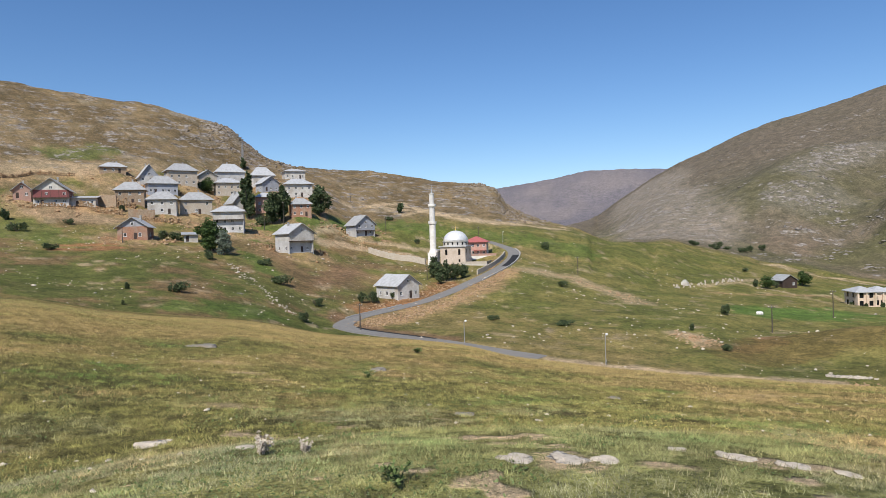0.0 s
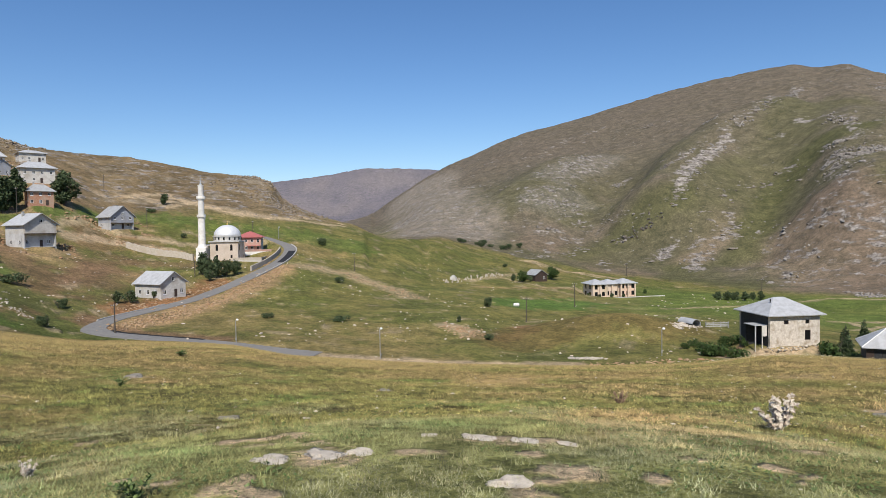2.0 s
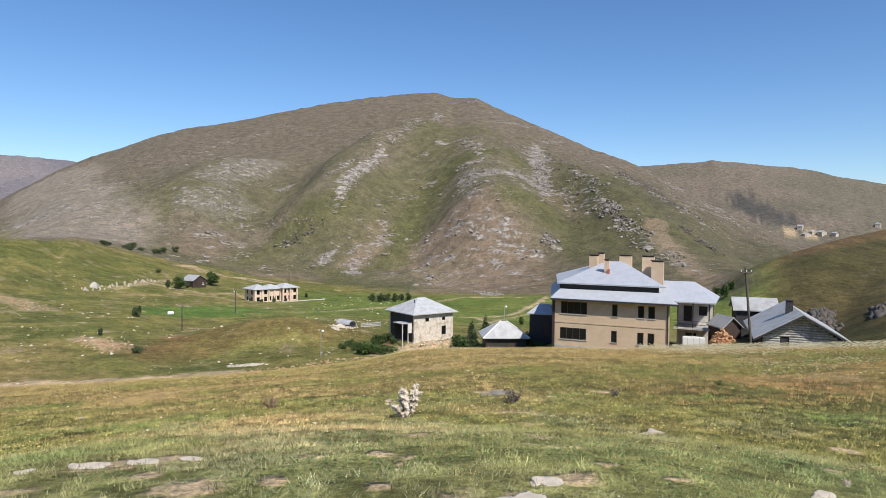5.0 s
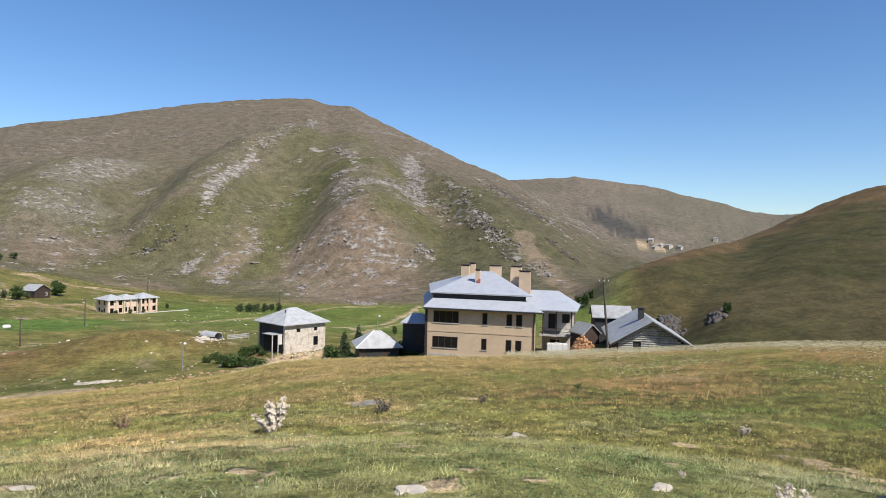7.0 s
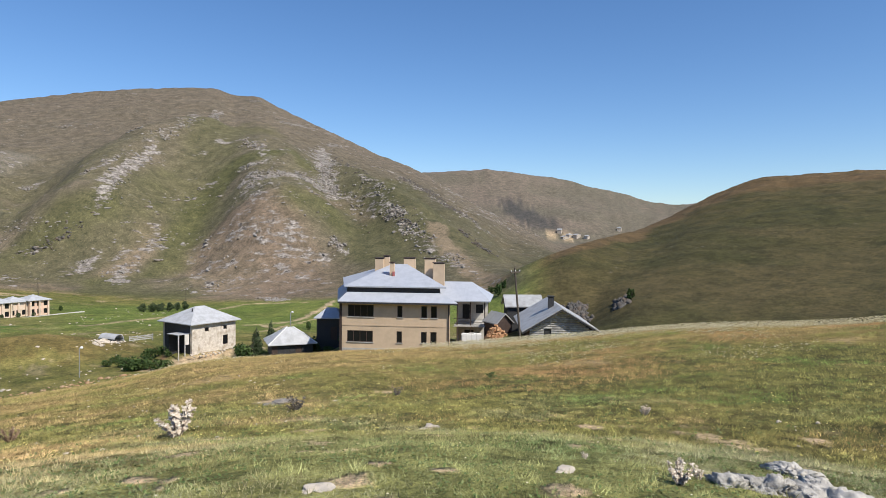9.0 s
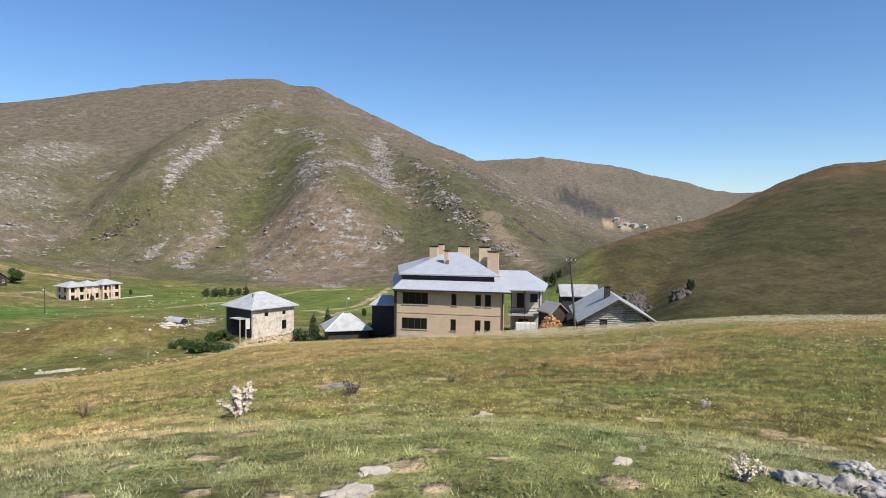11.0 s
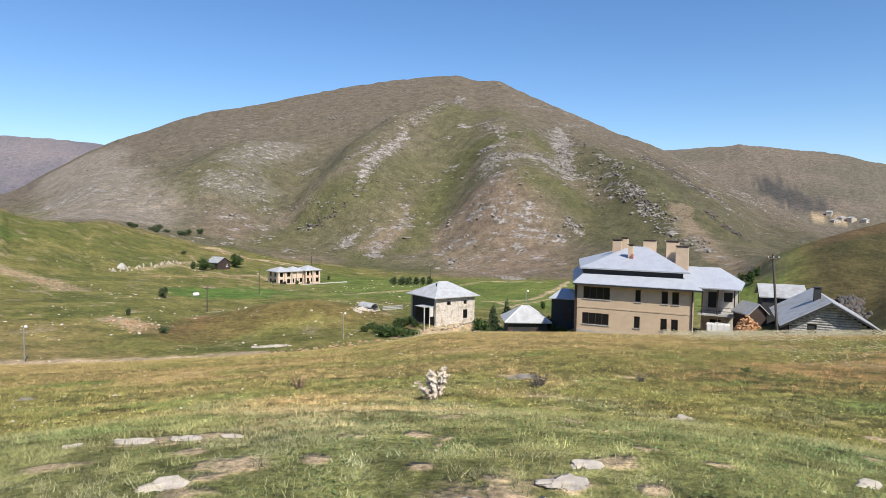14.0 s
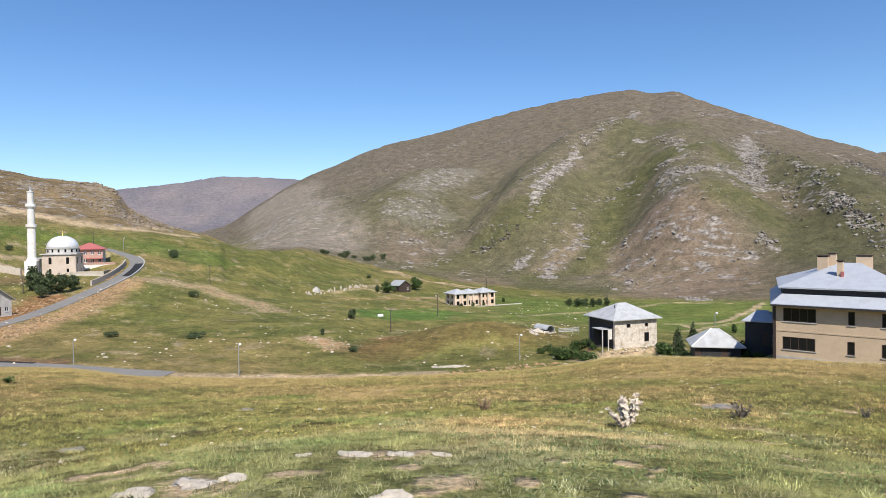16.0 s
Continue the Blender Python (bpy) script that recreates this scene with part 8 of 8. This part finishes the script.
def flower_heads(rnd, x, y, lo, hi, size, material, name, label):
    z = relief(x, y)[0]
    n = len(x)
    top = np.stack((x, y, z + lo + (hi - lo) * rnd.random(n)), 1)
    k = 6
    ang = np.arange(k) * 6.283 / k
    s = size * (0.6 + 0.8 * rnd.random(n))
    ring = np.stack((np.cos(ang), np.sin(ang), 0.25 * np.sin(2 * ang)), 1)
    v = (top[:, None, :] + ring[None] * s[:, None, None]).reshape(-1, 3)
    me = arrays_mesh(name, v, np.arange(k * n), np.full(n, k), material)
    tagged(new(name, me), label, "flowers", kind="stuff")


def thinned(rnd, x, y, size, seed, cut):
    keep = fbm(x, y, size, seed, 3) > cut
    return x[keep], y[keep]


x, y = spread(rnd, 30, 60, 34, -74, 70)
keep = (fbm(x, y, 5, 181, 3) + 0.8 * (np.hypot(x, y) - 44) / 14 > 0.1)
x, y = x[keep], y[keep]
blades(rnd, x, y, 0.08 + 0.13 * rnd.random(len(x)), 0.020, 0.6, M["sward"], "tall_grass", "taller golden grass along the meadow brow", False, np.array((0.31, 0.242, 0.10)) * (0.75 + 0.5 * rnd.random(len(x)))[:, None])
x, y = spread(rnd, 24, 52, 9.0, 5, 70)
keep = fbm(x, y, 3.5, 101, 3) + 0.5 * fbm(x, y, 9, 183, 3) + 0.5 * step(20, 48, np.degrees(np.arctan2(x, y))) + 0.5 * step(26, 46, np.hypot(x, y)) > 0.66
x, y = x[keep], y[keep]
flower_heads(rnd, x, y, 0.06, 0.20, 0.03, M["petal"], "white_yarrow", "white yarrow heads along the meadow brow")
x, y = spread(rnd, 31, 50, 42.0, 30, 70)
keep = fbm(x, y, 3.0, 185, 3) + 0.9 * (np.hypot(x, y) - 40) / 8 + 0.4 * step(34, 50, np.degrees(np.arctan2(x, y))) > 0.25
x, y = x[keep], y[keep]
flower_heads(rnd, x, y, 0.10, 0.42, 0.040, M["petal"], "tall_yarrow", "tall cream yarrow crowding the meadow brow")
x, y = thinned(rnd, *spread(rnd, 8, 52, 5.0, -70, 68), 6, 103, 0.05)
flower_heads(rnd, x, y, 0.03, 0.09, 0.016, M["petal_yellow"], "yellow_flowers", "small yellow flowers in the grass")
x, y = thinned(rnd, *spread(rnd, 3, 14, 6.0, -70, 68), 4, 105, 0.15)
flower_heads(rnd, x, y, 0.03, 0.06, 0.007, M["petal"], "daisies", "tiny white flowers in the short grass")
x, y = thinned(rnd, *spread(rnd, 16, 50, 1.2, -70, 68), 9, 107, 0.3)
blades(rnd, x, y, 0.08 + 0.10 * rnd.random(len(x)), 0.02, 0.3, M["russet"], "rusty_dock", "rust-brown dock stalks in the meadow")


# ---- dried thistles and weeds ----
def thistle(x, y, h, label, mat="thistle", seed=0):
    rr = random.Random(seed + int(abs(x * 50) + abs(y * 50)))
    ob = thing("thistle", pose(x, y, ground_z(x, y)), label, "thistle", "thistles in the meadow")
    bm = bmesh.new()
    ends = []
    for k in range(13):
        a, reach, top = rr.uniform(0, 6.28), h * rr.uniform(0.15, 0.58), h * rr.uniform(0.35, 0.95)
        p = [(0, 0, -0.03), (0.6 * reach * math.cos(a), 0.6 * reach * math.sin(a), top * 0.5), (reach * math.cos(a), reach * math.sin(a), top)]
        tube(bm, p, 0.014 * h + 0.002, 0.008 * h, 5)
        ends += [p[1], p[2], tuple(0.5 * (u + v) for u, v in zip(p[1], p[2])), tuple(0.55 * v for v in p[1])]
    part("stems", bm, M[mat], ob)
    V = []
    for ex, ey, ez in ends:
        for k in range(15):
            a, b_ = rr.uniform(0, 6.28), rr.uniform(-0.6, 1.2)
            l, w = h * rr.uniform(0.08, 0.16), h * 0.034
            d = Vector((math.cos(a) * math.cos(b_), math.sin(a) * math.cos(b_), math.sin(b_)))
            s = d.orthogonal().normalized() * w
            c = Vector((ex, ey, ez))
            if d.cross(s).dot(Vector((x, y, -1.2))) < 0:
                s = -s
            V += [c, c + d * l * 0.45 + s, c + d * l + Vector((0, 0, -0.15 * l)), c + d * l * 0.45 - s]
    n = len(V) // 4
    leaves = new("leaves", arrays_mesh("leaves", np.array([v[:] for v in V]), np.arange(4 * n), np.full(n, 4), M[mat]))
    out = np.repeat(np.array([v[:] for v in V])[::4] * (1.2, 1.2, 0.0) / h + (0, -0.35, 0.8), 4, axis=0)
    leaves.data.normals_split_custom_set_from_vertices(out / np.linalg.norm(out, axis=1)[:, None])
    leaves.parent = ob
    for ex, ey, ez in ends[1:20:4]:
        bm = bmesh.new()
        made = bmesh.ops.create_icosphere(bm, subdivisions=1, radius=h * 0.05)["verts"]
        bmesh.ops.translate(bm, vec=(ex, ey, ez), verts=made)
        part("seed_head", bm, M[mat], ob)


THISTLES = ((2.04, 11.08, 0.62), (3.74, 2.72, 0.17), (3.92, 2.9, 0.13), (4.02, 2.78, 0.1), (-5.0, 3.7, 0.21), (-4.66, 3.92, 0.15), (9.71, 8.19, 0.2), (3.9, 3.75, 0.06))
for row in THISTLES:
    thistle(*row, "bleached dry thistle standing in the grass")
for row in ((-0.46, 16.2, 0.34),):
    thistle(*row, "rust-brown dead weed standing in dry grass", mat="russet")
for row in ((4.87, 13.61, 0.36), (7.96, 14.82, 0.26)):
    thistle(*row, "dark withered thistle with bare stalks", mat="withered")


def weed(x, y, h):
    """A low bushy herb: leaves crowded on short spreading stems."""
    rr = random.Random(int(abs(x * 70) + abs(y * 30)))
    ob = thing("weed", pose(x, y, ground_z(x, y)), "low dark green leafy weed in the grass", "weed", "weeds in the meadow")
    bm = bmesh.new()
    ends = []
    for k in range(12):
        a, reach, top = rr.uniform(0, 6.28), h * rr.uniform(0.3, 1.0), h * rr.uniform(0.2, 0.75)
        p = [(0, 0, -0.03), (0.5 * reach * math.cos(a), 0.5 * reach * math.sin(a), top * 0.7), (reach * math.cos(a), reach * math.sin(a), top)]
        tube(bm, p, 0.012 * h + 0.001, 0.006 * h, 5)
        ends += p[1:] + [tuple(0.4 * v for v in p[1]), tuple(0.5 * (u + v) for u, v in zip(p[1], p[2]))]
    part("stems", bm, M["leaf_dark"], ob)
    V = []
    for ex, ey, ez in ends:
        for k in range(7):
            a, b_ = rr.uniform(0, 6.28), rr.uniform(-0.2, 1.0)
            l, w = h * rr.uniform(0.14, 0.30), h * 0.055
            d = Vector((math.cos(a) * math.cos(b_), math.sin(a) * math.cos(b_), math.sin(b_)))
            s = d.cross(Vector((0, 0, 1))).normalized() * w
            c = Vector((ex, ey, max(ez, 0.01)))
            V += [c, c + d * l * 0.5 + s, c + d * l, c + d * l * 0.5 - s]
    n = len(V) // 4
    leaves = new("leaves", arrays_mesh("leaves", np.array([v[:] for v in V]), np.arange(4 * n), np.full(n, 4), M["herb"]))
    leaves.parent = ob


for row in ((-2.86, 3.05, 0.16), (-15.5, 16.5, 0.3), (-24.0, 30.0, 0.5), (12.5, 17.0, 0.24), (-65.8, 52.2, 0.9)):
    weed(*row)
